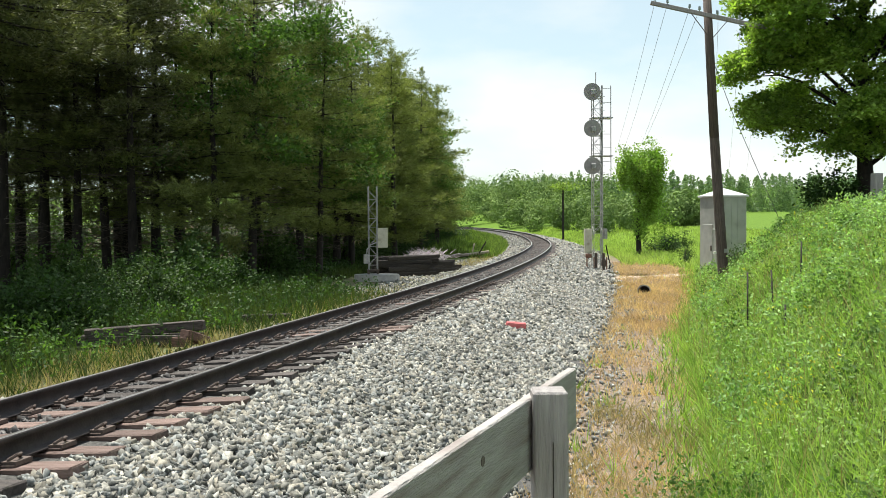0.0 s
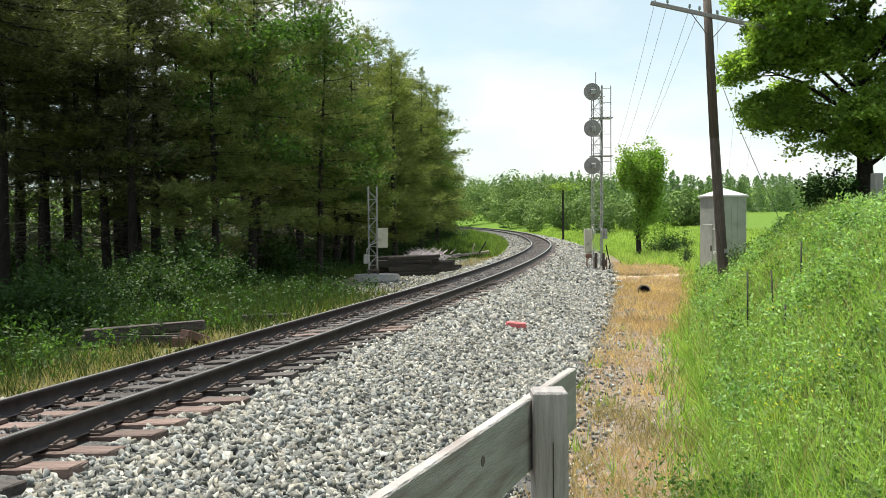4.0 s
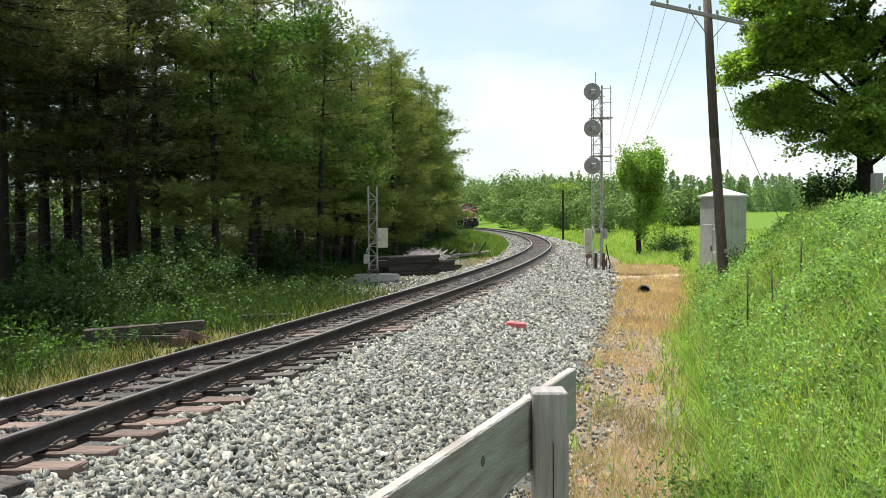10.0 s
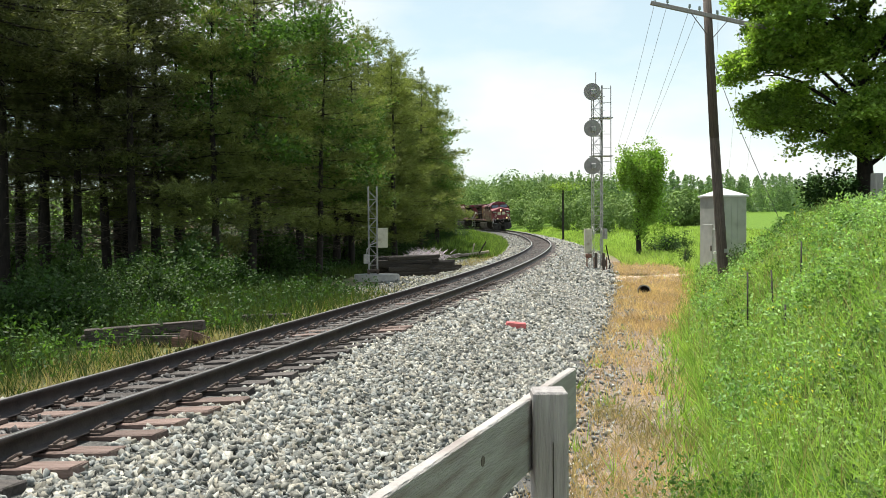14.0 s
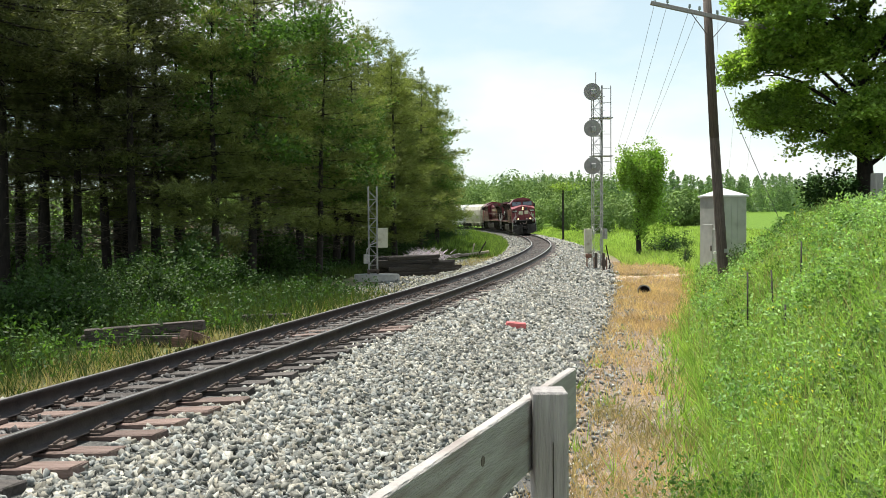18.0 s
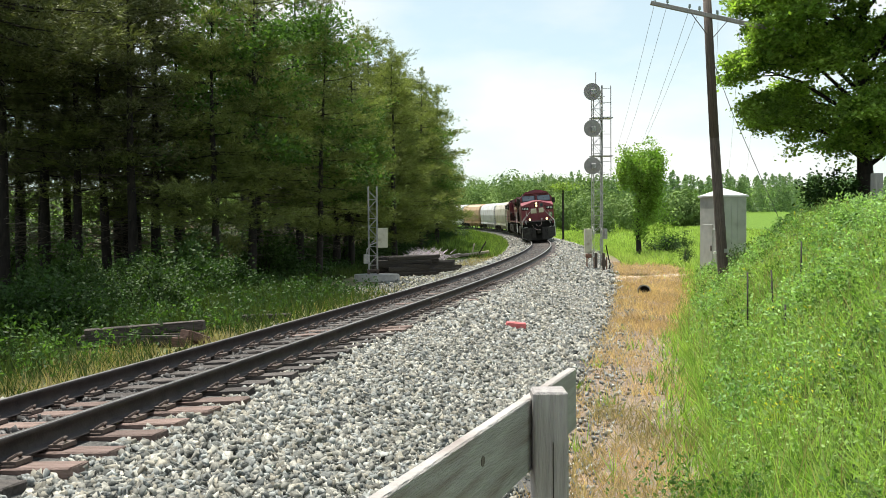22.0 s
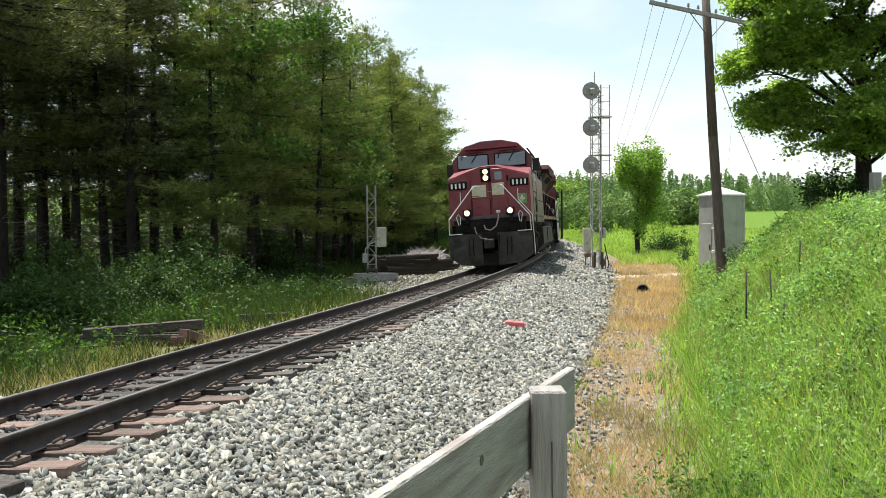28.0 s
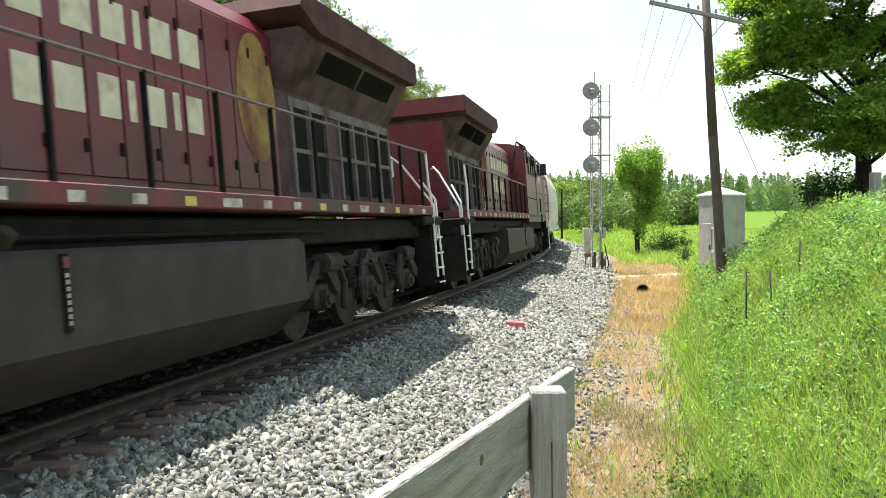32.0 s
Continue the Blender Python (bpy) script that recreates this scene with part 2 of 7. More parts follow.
def rod(bm, a, b, r0, r1=None, n=8, caps=True):
    """A round bar from a to b."""
    a, b = Vector(a), Vector(b)
    r1 = r0 if r1 is None else r1
    d = (b - a).normalized()
    u = d.orthogonal().normalized()
    v = d.cross(u)
    ra, rb = [], []
    for i in range(n):
        w = u * math.cos(i * math.tau / n) + v * math.sin(i * math.tau / n)
        ra.append(bm.verts.new(a + w * r0))
        rb.append(bm.verts.new(b + w * r1))
    for i in range(n):
        bm.faces.new((ra[i], ra[(i + 1) % n], rb[(i + 1) % n], rb[i]))
    if caps:
        bm.faces.new(ra[::-1])
        bm.faces.new(rb)
    return bm


def pipe(bm, pts, r, n=6):
    """A bent round bar through the points, one skin from end to end."""
    pts = [Vector(q) for q in pts]
    rings, u = [], None
    for i, q in enumerate(pts):
        d = (pts[min(i + 1, len(pts) - 1)] - pts[max(i - 1, 0)]).normalized()
        u = d.orthogonal().normalized() if u is None else (u - d * u.dot(d)).normalized()
        v = d.cross(u)
        rings.append([bm.verts.new(q + (u * math.cos(k * math.tau / n) + v * math.sin(k * math.tau / n)) * r) for k in range(n)])
    for p, q in zip(rings, rings[1:]):
        for k in range(n):
            bm.faces.new((p[k], p[(k + 1) % n], q[(k + 1) % n], q[k]))
    bm.faces.new(rings[0][::-1])
    bm.faces.new(rings[-1])
    return bm


def prism(bm, outline, y0, y1, axis="y"):
    """A closed outline of (x, z) points pulled from y0 to y1 (or (y, z) along x)."""
    def p(a, b, c):
        return (a, c, b) if axis == "y" else (c, a, b)
    f = [bm.verts.new(p(a, b, y0)) for a, b in outline]
    g = [bm.verts.new(p(a, b, y1)) for a, b in outline]
    bm.faces.new(f)
    bm.faces.new(g[::-1])
    for i in range(len(f)):
        j = (i + 1) % len(f)
        bm.faces.new((f[j], f[i], g[i], g[j]))
    bmesh.ops.recalc_face_normals(bm, faces=bm.faces)
    return bm


# ---- ground ----
def spread(a, b, fine, growth, lo, hi):
    """Grid lines, fine between a and b, growing outwards to lo and hi."""
    mid = list(np.arange(a, b + fine, fine))
    up, st = [mid[-1]], fine
    while up[-1] < hi:
        st *= growth
        up.append(up[-1] + st)
    dn, st = [mid[0]], fine
    while dn[-1] > lo:
        st *= growth
        dn.append(dn[-1] - st)
    return np.array(dn[:0:-1] + mid + up[1:])


def make_ground():
    gx, gy = spread(-12, 16, 0.45, 1.09, -2500, 2500), spread(-6, 60, 0.5, 1.08, -1200, 3000)
    X, Y = np.meshgrid(gx, gy)
    Z = ground_z(X, Y)
    nx, ny = len(gx), len(gy)
    idx = np.arange(nx * ny).reshape(ny, nx)
    f = np.stack([idx[:-1, :-1], idx[:-1, 1:], idx[1:, 1:], idx[1:, :-1]], -1).reshape(-1, 4)
    me = mesh_np("ground", np.stack([X, Y, Z], -1).reshape(-1, 3), f, M_GROUND, True)
    # how dry the growth is, by the lie of the land
    s, l = lateral(X, Y)
    y = Y.ravel()
    toe = np.interp(y, [-20, 7, 18, 45], [5.9, 5.85, 5.85, 8.0])
    dry = np.where(l > 0, smooth(0.9, -0.5, l - toe) * smooth(75, 50, s), np.maximum(smooth(-5.5, -3.0, l), smooth(-9.0, -7.2, l) * smooth(27, 30, s) * smooth(62, 52, s)) * 0.7)
    at = me.attributes.new("dry", "FLOAT", "POINT")
    at.data.foreach_set("value", dry.astype(np.float32))
    litter = smooth(-9.5, -13.5, l) * smooth(230, 190, s)
    at = me.attributes.new("litter", "FLOAT", "POINT")
    at.data.foreach_set("value", litter.astype(np.float32))
    # painted shade: dark ground between the bank's blades and along the left verge
    ground_shade = np.maximum(smooth(0.3, 1.2, l - toe) * smooth(40, 33, s), smooth(-3.6, -4.8, l) * smooth(66, 58, s) * (1 - smooth(27, 30, s) * smooth(-9.0, -7.2, l)))
    at = me.attributes.new("ground_shade", "FLOAT", "POINT")
    at.data.foreach_set("value", ground_shade.astype(np.float32))
    ob = put("ground", me)
    tagged(ob, "green grassy ground with a dry brown strip beside the line", "ground", kind="structure")


def ground_material():
    m = surface("grass and soil", (0.065, 0.125, 0.018), (0.14, 0.23, 0.038), scale=3.0, rough=0.95, bump=0.6, bump_scale=9, spec=0.05)
    n, l = m.node_tree.nodes, m.node_tree.links
    b = n["Principled BSDF"]
    green = b.inputs["Base Color"].links[0].from_socket
    at = n.new("ShaderNodeAttribute")
    at.attribute_name = "dry"
    tx = n.new("ShaderNodeTexNoise")
    tx.inputs["Scale"].default_value, tx.inputs["Detail"].default_value = 7.0, 14.0
    tx.inputs["Roughness"].default_value = 0.75
    co = n.new("ShaderNodeTexCoord")
    l.new(co.outputs["Object"], tx.inputs["Vector"])
    rp = n.new("ShaderNodeValToRGB")
    rp.color_ramp.elements[0].position, rp.color_ramp.elements[0].color = 0.38, (0.11, 0.090, 0.073, 1)
    rp.color_ramp.elements[1].position, rp.color_ramp.elements[1].color = 0.62, (0.285, 0.222, 0.172, 1)
    l.new(tx.outputs["Fac"], rp.inputs["Fac"])
    mx = n.new("ShaderNodeMix")
    mx.data_type = "RGBA"
    l.new(at.outputs["Fac"], mx.inputs["Factor"])
    l.new(green, mx.inputs["A"])
    l.new(rp.outputs["Color"], mx.inputs["B"])
    a2 = n.new("ShaderNodeAttribute")
    a2.attribute_name = "litter"
    m2 = n.new("ShaderNodeMix")
    m2.data_type = "RGBA"
    l.new(a2.outputs["Fac"], m2.inputs["Factor"])
    l.new(mx.outputs["Result"], m2.inputs["A"])
    m2.inputs["B"].default_value = (0.06, 0.042, 0.028, 1)
    a3 = n.new("ShaderNodeAttribute")
    a3.attribute_name = "ground_shade"
    m3 = n.new("ShaderNodeMix")
    m3.data_type = "RGBA"
    l.new(a3.outputs["Fac"], m3.inputs["Factor"])
    l.new(m2.outputs["Result"], m3.inputs["A"])
    # dark tone that stands for shade at the grass roots
    m3.inputs["B"].default_value = (0.036, 0.056, 0.016, 1)
    l.new(m3.outputs["Result"], b.inputs["Base Color"])
    return m


M_GROUND = ground_material()
make_ground()

# ---- ballast ----
BED_L = [-4.0, -3.0, -2.4, -1.9, -1.3, -0.7, 0.0, 0.7, 1.3, 1.75, 2.5, 3.4, 4.3, 5.0]
BED_Z = [-0.95, -0.72, -0.50, -0.30, -0.23, -0.235, -0.25, -0.235, -0.27, -0.34, -0.48, -0.60, -0.74, -0.92]


def bed_z(lat):
    return np.interp(lat, BED_L, BED_Z)


def make_bed():
    lat = np.array(sorted(set(BED_L + [2.2, 3.1, 4.1])))
    s = np.concatenate([np.arange(-40, 70, 0.6), np.arange(70, 400, 2.5)])
    S, L = np.meshgrid(s, lat, indexing="ij")
    x, y, z = on_track(S, L, 0.0)
    z0 = np.interp(S, SS, TZ)
    # the shoulders lie by the level of the land, the crown by the canted rails
    w = smooth(3.5, 1.6, np.abs(L))
    z = z0 + (z - z0) * w + bed_z(L) + 0.02 * np.sin(S * 2.1 + L * 3) * (1 - smooth(2.0, 1.2, np.abs(L)) * 0.8)
    n, k = S.shape
    idx = np.arange(n * k).reshape(n, k)
    f = np.stack([idx[:-1, :-1], idx[:-1, 1:], idx[1:, 1:], idx[1:, :-1]], -1).reshape(-1, 4)
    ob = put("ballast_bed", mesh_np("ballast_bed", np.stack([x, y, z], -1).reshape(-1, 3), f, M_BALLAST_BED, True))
    tagged(ob, "grey crushed stone bed of the railway line", "ballast", kind="structure")


make_bed()

# ---- rails and ties ----
track = new("railway_track")
tagged(track, "single curved railway track of dark steel rails on timber ties", "railway track")


def make_rail(side):
    prof = [(-0.076, -0.186), (0.076, -0.186), (0.076, -0.174), (0.018, -0.155), (0.010, -0.14), (0.010, -0.055), (0.036, -0.042), (0.037, -0.012), (0.030, -0.001),
            (0.0, 0.0), (-0.030, -0.001), (-0.037, -0.012), (-0.036, -0.042), (-0.010, -0.055), (-0.010, -0.14), (-0.018, -0.155), (-0.076, -0.174)]
    s = np.concatenate([np.arange(-40, 110, 0.5), np.arange(110, 400, 2.0)])
    k = len(prof)
    v = []
    for a, b in prof:
        x, y, z = on_track(s, side * 0.755 + a, b)
        v.append(np.stack([x, y, z], -1))
    v = np.stack(v, 1).reshape(-1, 3)
    idx = np.arange(len(s) * k).reshape(len(s), k)
    nx = np.roll(idx, -1, axis=1)
    f = np.stack([idx[:-1], nx[:-1], nx[1:], idx[1:]], -1).reshape(-1, 4)
    me = mesh_np("rail", v, f, M_RAIL, False)
    me.materials.append(M_RAIL_TOP)
    mi = np.zeros((len(s) - 1, k), np.int32)
    mi[:, 8:10] = 1
    me.polygons.foreach_set("material_index", mi.ravel())
    put("rail", me, track)


make_rail(1)
make_rail(-1)


TIE_S = []


def make_ties():
    rng = random.Random(4)
    shapes = []
    for new_tie in (0, 1):
        for v in range(3):
            bm = bmesh.new()
            ln = (1.30 + 0.02 * v) if not new_tie else 1.41 + 0.02 * v
            box(bm, -0.115, 0.115, -ln, ln, -0.37, -0.203, bevel=0.012)
            for q in bm.verts:
                q.co += Vector((rng.uniform(-1, 1), rng.uniform(-2, 2), rng.uniform(-1, 1) if q.co.z > -0.3 else 0)) * 0.006
            me = bpy.data.meshes.new("tie")
            bm.to_mesh(me)
            bm.free()
            me.materials.append(M_TIE_NEW if new_tie else M_TIE)
            shapes.append(me)
    s, n = -6.0, 0
    TIE_S.clear()
    while n < 260:
        new_tie = 1 if (1.5 < s < 6.2 and rng.random() < 0.75) else (1 if rng.random() < 0.05 else 0)
        m = track_pose(s) @ pose(0, rng.uniform(-0.05, 0.05), rng.uniform(-0.008, 0.004), 0, 0, rng.uniform(-1.5, 1.5))
        put("tie", shapes[new_tie * 3 + rng.randrange(3)], track, m)
        TIE_S.append(s)
        s += 0.495 + rng.uniform(-0.03, 0.03)
        n += 1
    return s


make_ties()


# ---- the train ----
def paint_material(dust_top=2.9, dust_most=0.4, dust=(0.034, 0.03, 0.029), gloss=0.25):
    """Faded maroon paint with road dust that thins out upwards in uneven patches."""
    m = surface("maroon paint", (0.125, 0.012, 0.022), (0.185, 0.021, 0.035), scale=2.2, rough=0.42, coat=gloss, stain=(0.11, 0.030, 0.037), stain_scale=1.1, stain_at=0.54, bump=0.04, bump_scale=6, spec=0.3)
    n, l = m.node_tree.nodes, m.node_tree.links
    b = n["Principled BSDF"]
    red = b.inputs["Base Color"].links[0].from_socket
    co = n.new("ShaderNodeTexCoord")
    sp = n.new("ShaderNodeSeparateXYZ")
    l.new(co.outputs["Object"], sp.inputs["Vector"])
    tx = n.new("ShaderNodeTexNoise")
    tx.inputs["Scale"].default_value, tx.inputs["Detail"].default_value = 1.7, 6.0
    l.new(co.outputs["Object"], tx.inputs["Vector"])
    ad = n.new("ShaderNodeMath")
    ad.operation = "MULTIPLY_ADD"
    ad.inputs[1].default_value, ad.inputs[2].default_value = 2.6, -1.3
    l.new(tx.outputs["Fac"], ad.inputs[0])
    su = n.new("ShaderNodeMath")
    su.operation = "ADD"
    l.new(sp.outputs["Z"], su.inputs[0])
    l.new(ad.outputs["Value"], su.inputs[1])
    mr = n.new("ShaderNodeMapRange")
    mr.inputs["From Min"].default_value, mr.inputs["From Max"].default_value = dust_top, dust_top - 1.3
    mr.inputs["To Max"].default_value = dust_most
    l.new(su.outputs["Value"], mr.inputs["Value"])
    mx = n.new("ShaderNodeMix")
    mx.data_type = "RGBA"
    l.new(mr.outputs["Result"], mx.inputs["Factor"])
    l.new(red, mx.inputs["A"])
    mx.inputs["B"].default_value = (*dust, 1)
    l.new(mx.outputs["Result"], b.inputs["Base Color"])
    return m


M_RED = paint_material()
M_DUSTY = paint_material(2.85, 0.88, (0.042, 0.037, 0.035), gloss=0.32)
M_RAD = surface("dusty dull maroon paint", (0.066, 0.042, 0.045), (0.135, 0.10, 0.102), scale=1.8, rough=0.85, stain=(0.05, 0.03, 0.032), stain_scale=1.2, spec=0.12)
# lighter than the side maroon: sky light on the front is painted in
M_NOSE = surface("sky-brightened nose paint", (0.17, 0.022, 0.037), (0.235, 0.036, 0.055), scale=2.0, rough=0.5, coat=0.05, stain=(0.22, 0.06, 0.06), stain_scale=1.3)
M_ROOF = surface("sooty roof", (0.05, 0.026, 0.027), (0.11, 0.05, 0.052), scale=2, rough=0.8, spec=0.15)
M_BLACK = surface("grimy black steel", (0.006, 0.0058, 0.0055), (0.018, 0.0165, 0.0155), scale=5, rough=0.75, bump=0.15, bump_scale=30, stain=(0.020, 0.018, 0.016), stain_scale=2.0, spec=0.12)
M_TRUCK = surface("dusty truck steel", (0.022, 0.02, 0.018), (0.07, 0.062, 0.056), scale=6, rough=0.8, bump=0.2, bump_scale=30, stain=(0.05, 0.043, 0.038), stain_scale=3, spec=0.15)
M_TANK = surface("dusty grey tank", (0.031, 0.0255, 0.0235), (0.054, 0.045, 0.042), scale=2.0, rough=0.65, stain=(0.029, 0.026, 0.024), stain_scale=1.1, bump=0.05, bump_scale=5, spec=0.22)
M_CREAM = surface("cream paint", (0.55, 0.50, 0.36), (0.70, 0.65, 0.50), scale=5, rough=0.6, stain=(0.40, 0.30, 0.22), stain_scale=3, stain_at=0.6)
M_GOLD = surface("faded gold paint", (0.32, 0.18, 0.05), (0.50, 0.34, 0.10), scale=4, rough=0.7, stain=(0.20, 0.06, 0.04), stain_scale=1.8, stain_at=0.5)
M_WHITE = surface("white paint", (0.66, 0.66, 0.65), (0.80, 0.80, 0.79), scale=12, rough=0.5)
M_GREEN = surface("green sign paint", (0.10, 0.26, 0.10), (0.14, 0.32, 0.13), scale=12, rough=0.5)
# bluish, partly metallic base: the sky's reflection is helped along by colour
M_GLASS = surface("sky-toned cab glass", (0.07, 0.095, 0.125), (0.13, 0.165, 0.20), scale=0.8, rough=0.06, metal=0.3, spec=1.0)
M_SCREEN = surface("dark screen", (0.008, 0.008, 0.008), (0.02, 0.019, 0.018), scale=60, rough=0.9, bump=0.4, bump_scale=150, spec=0.08)
M_WHEEL = surface("worn wheel steel", (0.03, 0.026, 0.024), (0.075, 0.066, 0.06), scale=9, rough=0.65, spec=0.25)
M_HOSE = surface("dusty rubber hose", (0.30, 0.20, 0.19), (0.45, 0.33, 0.31), scale=14, rough=0.7)
M_RAILING = surface("dusty rail paint", (0.09, 0.065, 0.066), (0.17, 0.13, 0.13), scale=9, rough=0.6)
M_FRAME = surface("dusty grey door frame", (0.12, 0.10, 0.10), (0.23, 0.205, 0.205), scale=3, rough=0.8, stain=(0.09, 0.06, 0.062), stain_scale=1.5, spec=0.2)
M_LAMP = glow("lit headlamp", (1.0, 0.66, 0.3), 2.0)
M_PLOUGH = surface("dusty plough steel", (0.030, 0.028, 0.027), (0.075, 0.07, 0.066), scale=2.2, rough=0.7, stain=(0.02, 0.018, 0.017), stain_scale=2.0, bump=0.1, bump_scale=8, spec=0.25)
M_STRIPE = surface("dirty white reflector", (0.36, 0.33, 0.30), (0.62, 0.58, 0.52), scale=9, rough=0.6, stain=(0.22, 0.18, 0.16), stain_scale=6)
M_STAIN = surface("worn gold stripe", (0.15, 0.105, 0.05), (0.30, 0.21, 0.09), scale=3, rough=0.8, stain=(0.085, 0.07, 0.06), stain_scale=1.6, stain_at=0.55)
M_STRIPE_RED = surface("worn red stripe", (0.10, 0.022, 0.025), (0.20, 0.045, 0.05), scale=3, rough=0.7, stain=(0.06, 0.045, 0.042), stain_scale=1.4, stain_at=0.52)
M_YELLOW = surface("yellow reflector", (0.50, 0.34, 0.07), (0.62, 0.44, 0.12), scale=20, rough=0.4)


def wheelset(parent, x):
    """Two flanged wheels on an axle that turns about its own length."""
    ws = new("wheelset")
    ws.parent = parent
    ws.matrix_basis = pose(x, 0, 0.53)
    for side in (1, -1):
        bm = bmesh.new()
        prof = [(0.10, 0.69), (0.16, 0.66), (0.40, 0.71), (0.46, 0.695), (0.53, 0.685), (0.53, 0.80), (0.46, 0.81), (0.42, 0.775), (0.18, 0.76), (0.14, 0.81), (0.06, 0.82)]
        n = 28
        rings = [[bm.verts.new((r * math.cos(a * math.tau / n), side * y, r * math.sin(a * math.tau / n))) for a in range(n)] for r, y in prof]
        for p, q in zip(rings, rings[1:]):
            for i in range(n):
                bm.faces.new((p[i], p[(i + 1) % n], q[(i + 1) % n], q[i]))
        bm.faces.new(rings[-1])
        bm.faces.new(rings[0][::-1])
        bmesh.ops.recalc_face_normals(bm, faces=bm.faces)
        w = part("wheel", bm, M_WHEEL, ws)
    return ws


def loco_truck(parent, xc):
    """A three-axle truck: side frames with pedestals, axle boxes, springs, brake rigging and motors."""
    tr = part("truck", boxes((xc - 2.5, xc + 2.5, -0.62, 0.62, 0.42, 1.27), (xc - 1.9, xc - 0.4, -0.5, 0.5, 0.2, 0.6), (xc + 0.4, xc + 1.9, -0.5, 0.5, 0.2, 0.6), bevel=0.04), M_BLACK, parent, "dark motors and bolsters between the wheels")
    for side in (1, -1):
        bm = bmesh.new()
        out = [(-2.85, 0.90), (-2.7, 1.10), (-0.5, 1.08), (-0.35, 1.16), (0.35, 1.16), (0.5, 1.08), (2.7, 1.10), (2.85, 0.90), (2.6, 0.74), (2.3, 0.80), (1.72, 0.80), (1.45, 0.44),
               (0.62, 0.40), (0.36, 0.74), (-0.36, 0.74), (-0.62, 0.40), (-1.45, 0.44), (-1.72, 0.80), (-2.3, 0.80), (-2.6, 0.74)]
        prism(bm, [(xc + a, b) for a, b in out], side * 0.98, side * 1.14)
        part("side_frame", bm, M_TRUCK, tr)
        for dx in (-2.0, 0.0, 2.0):
            bm = boxes((xc + dx - 0.24, xc + dx + 0.24, min(side * 0.9, side * 1.22), max(side * 0.9, side * 1.22), 0.40, 0.74), bevel=0.03)
            rod(bm, (xc + dx, side * 1.15, 0.53), (xc + dx, side * 1.30, 0.53), 0.15, 0.12, n=14)
            rod(bm, (xc + dx, side * 1.30, 0.53), (xc + dx, side * 1.34, 0.53), 0.07, n=10)
            part("axle_box", bm, M_TRUCK, tr)
        for dx in (-2.0, 0.0, 2.0):
            # the bent arm that holds each axle from above
            bm = bmesh.new()
            o = [(-0.62, 0.60), (-0.50, 0.56), (-0.06, 0.98), (0.06, 0.98), (0.50, 0.58), (0.64, 0.62), (0.62, 0.74), (0.10, 1.14), (-0.10, 1.14), (-0.64, 0.72)]
            prism(bm, [(xc + dx + a, b) for a, b in o], side * 1.16, side * 1.25)
            part("pedestal_arm", bm, M_TRUCK, tr)
        part("hand_brake_box", boxes((xc + 0.86, xc + 1.14, min(side * 1.14, side * 1.22), max(side * 1.14, side * 1.22), 0.62, 0.86), bevel=0.02), M_BLACK, tr)
        for dx in (-1.0, 1.0):
            bm = bmesh.new()
            for k in range(5):
                rod(bm, (xc + dx, side * 1.22, 0.62 + k * 0.07), (xc + dx, side * 1.22, 0.66 + k * 0.07), 0.11, n=12)
            part("spring", bm, M_BLACK, tr)
            bm = bmesh.new()
            rod(bm, (xc + dx * 1.55, side * 1.27, 1.02), (xc + dx * 2.05, side * 1.27, 1.02), 0.13, n=12)
            part("brake_cylinder", bm, M_TRUCK, tr)
            bm = bmesh.new()
            pipe(bm, [(xc + dx * 1.5, side * 1.28, 1.0), (xc + dx * 1.28, side * 1.28, 0.72), (xc + dx * 1.42, side * 1.28, 0.36)], 0.045)
            part("brake_lever", bm, M_TRUCK, tr)
            bm = bmesh.new()
            pipe(bm, [(xc + dx * 0.45, side * 1.26, 1.0), (xc + dx * 0.62, side * 1.27, 0.7), (xc + dx * 0.55, side * 1.28, 0.34)], 0.04)
            part("brake_lever", bm, M_TRUCK, tr)
        bm = bmesh.new()
        pipe(bm, [(xc - 2.6, side * 1.24, 1.08), (xc - 1.2, side * 1.24, 1.06), (xc - 0.9, side * 1.24, 0.92), (xc + 0.9, side * 1.24, 0.92), (xc + 1.2, side * 1.24, 1.06), (xc + 2.6, side * 1.24, 1.08)], 0.022)
        part("brake_pipe", bm, M_BLACK, tr)
    for dx in (-2.0, 0.0, 2.0):
        wheelset(tr, xc + dx)
    return tr


def glass_pane(parent, bm):
    return part("window", bm, M_GLASS, parent, "dark cab window with the sky's blue in its glass")


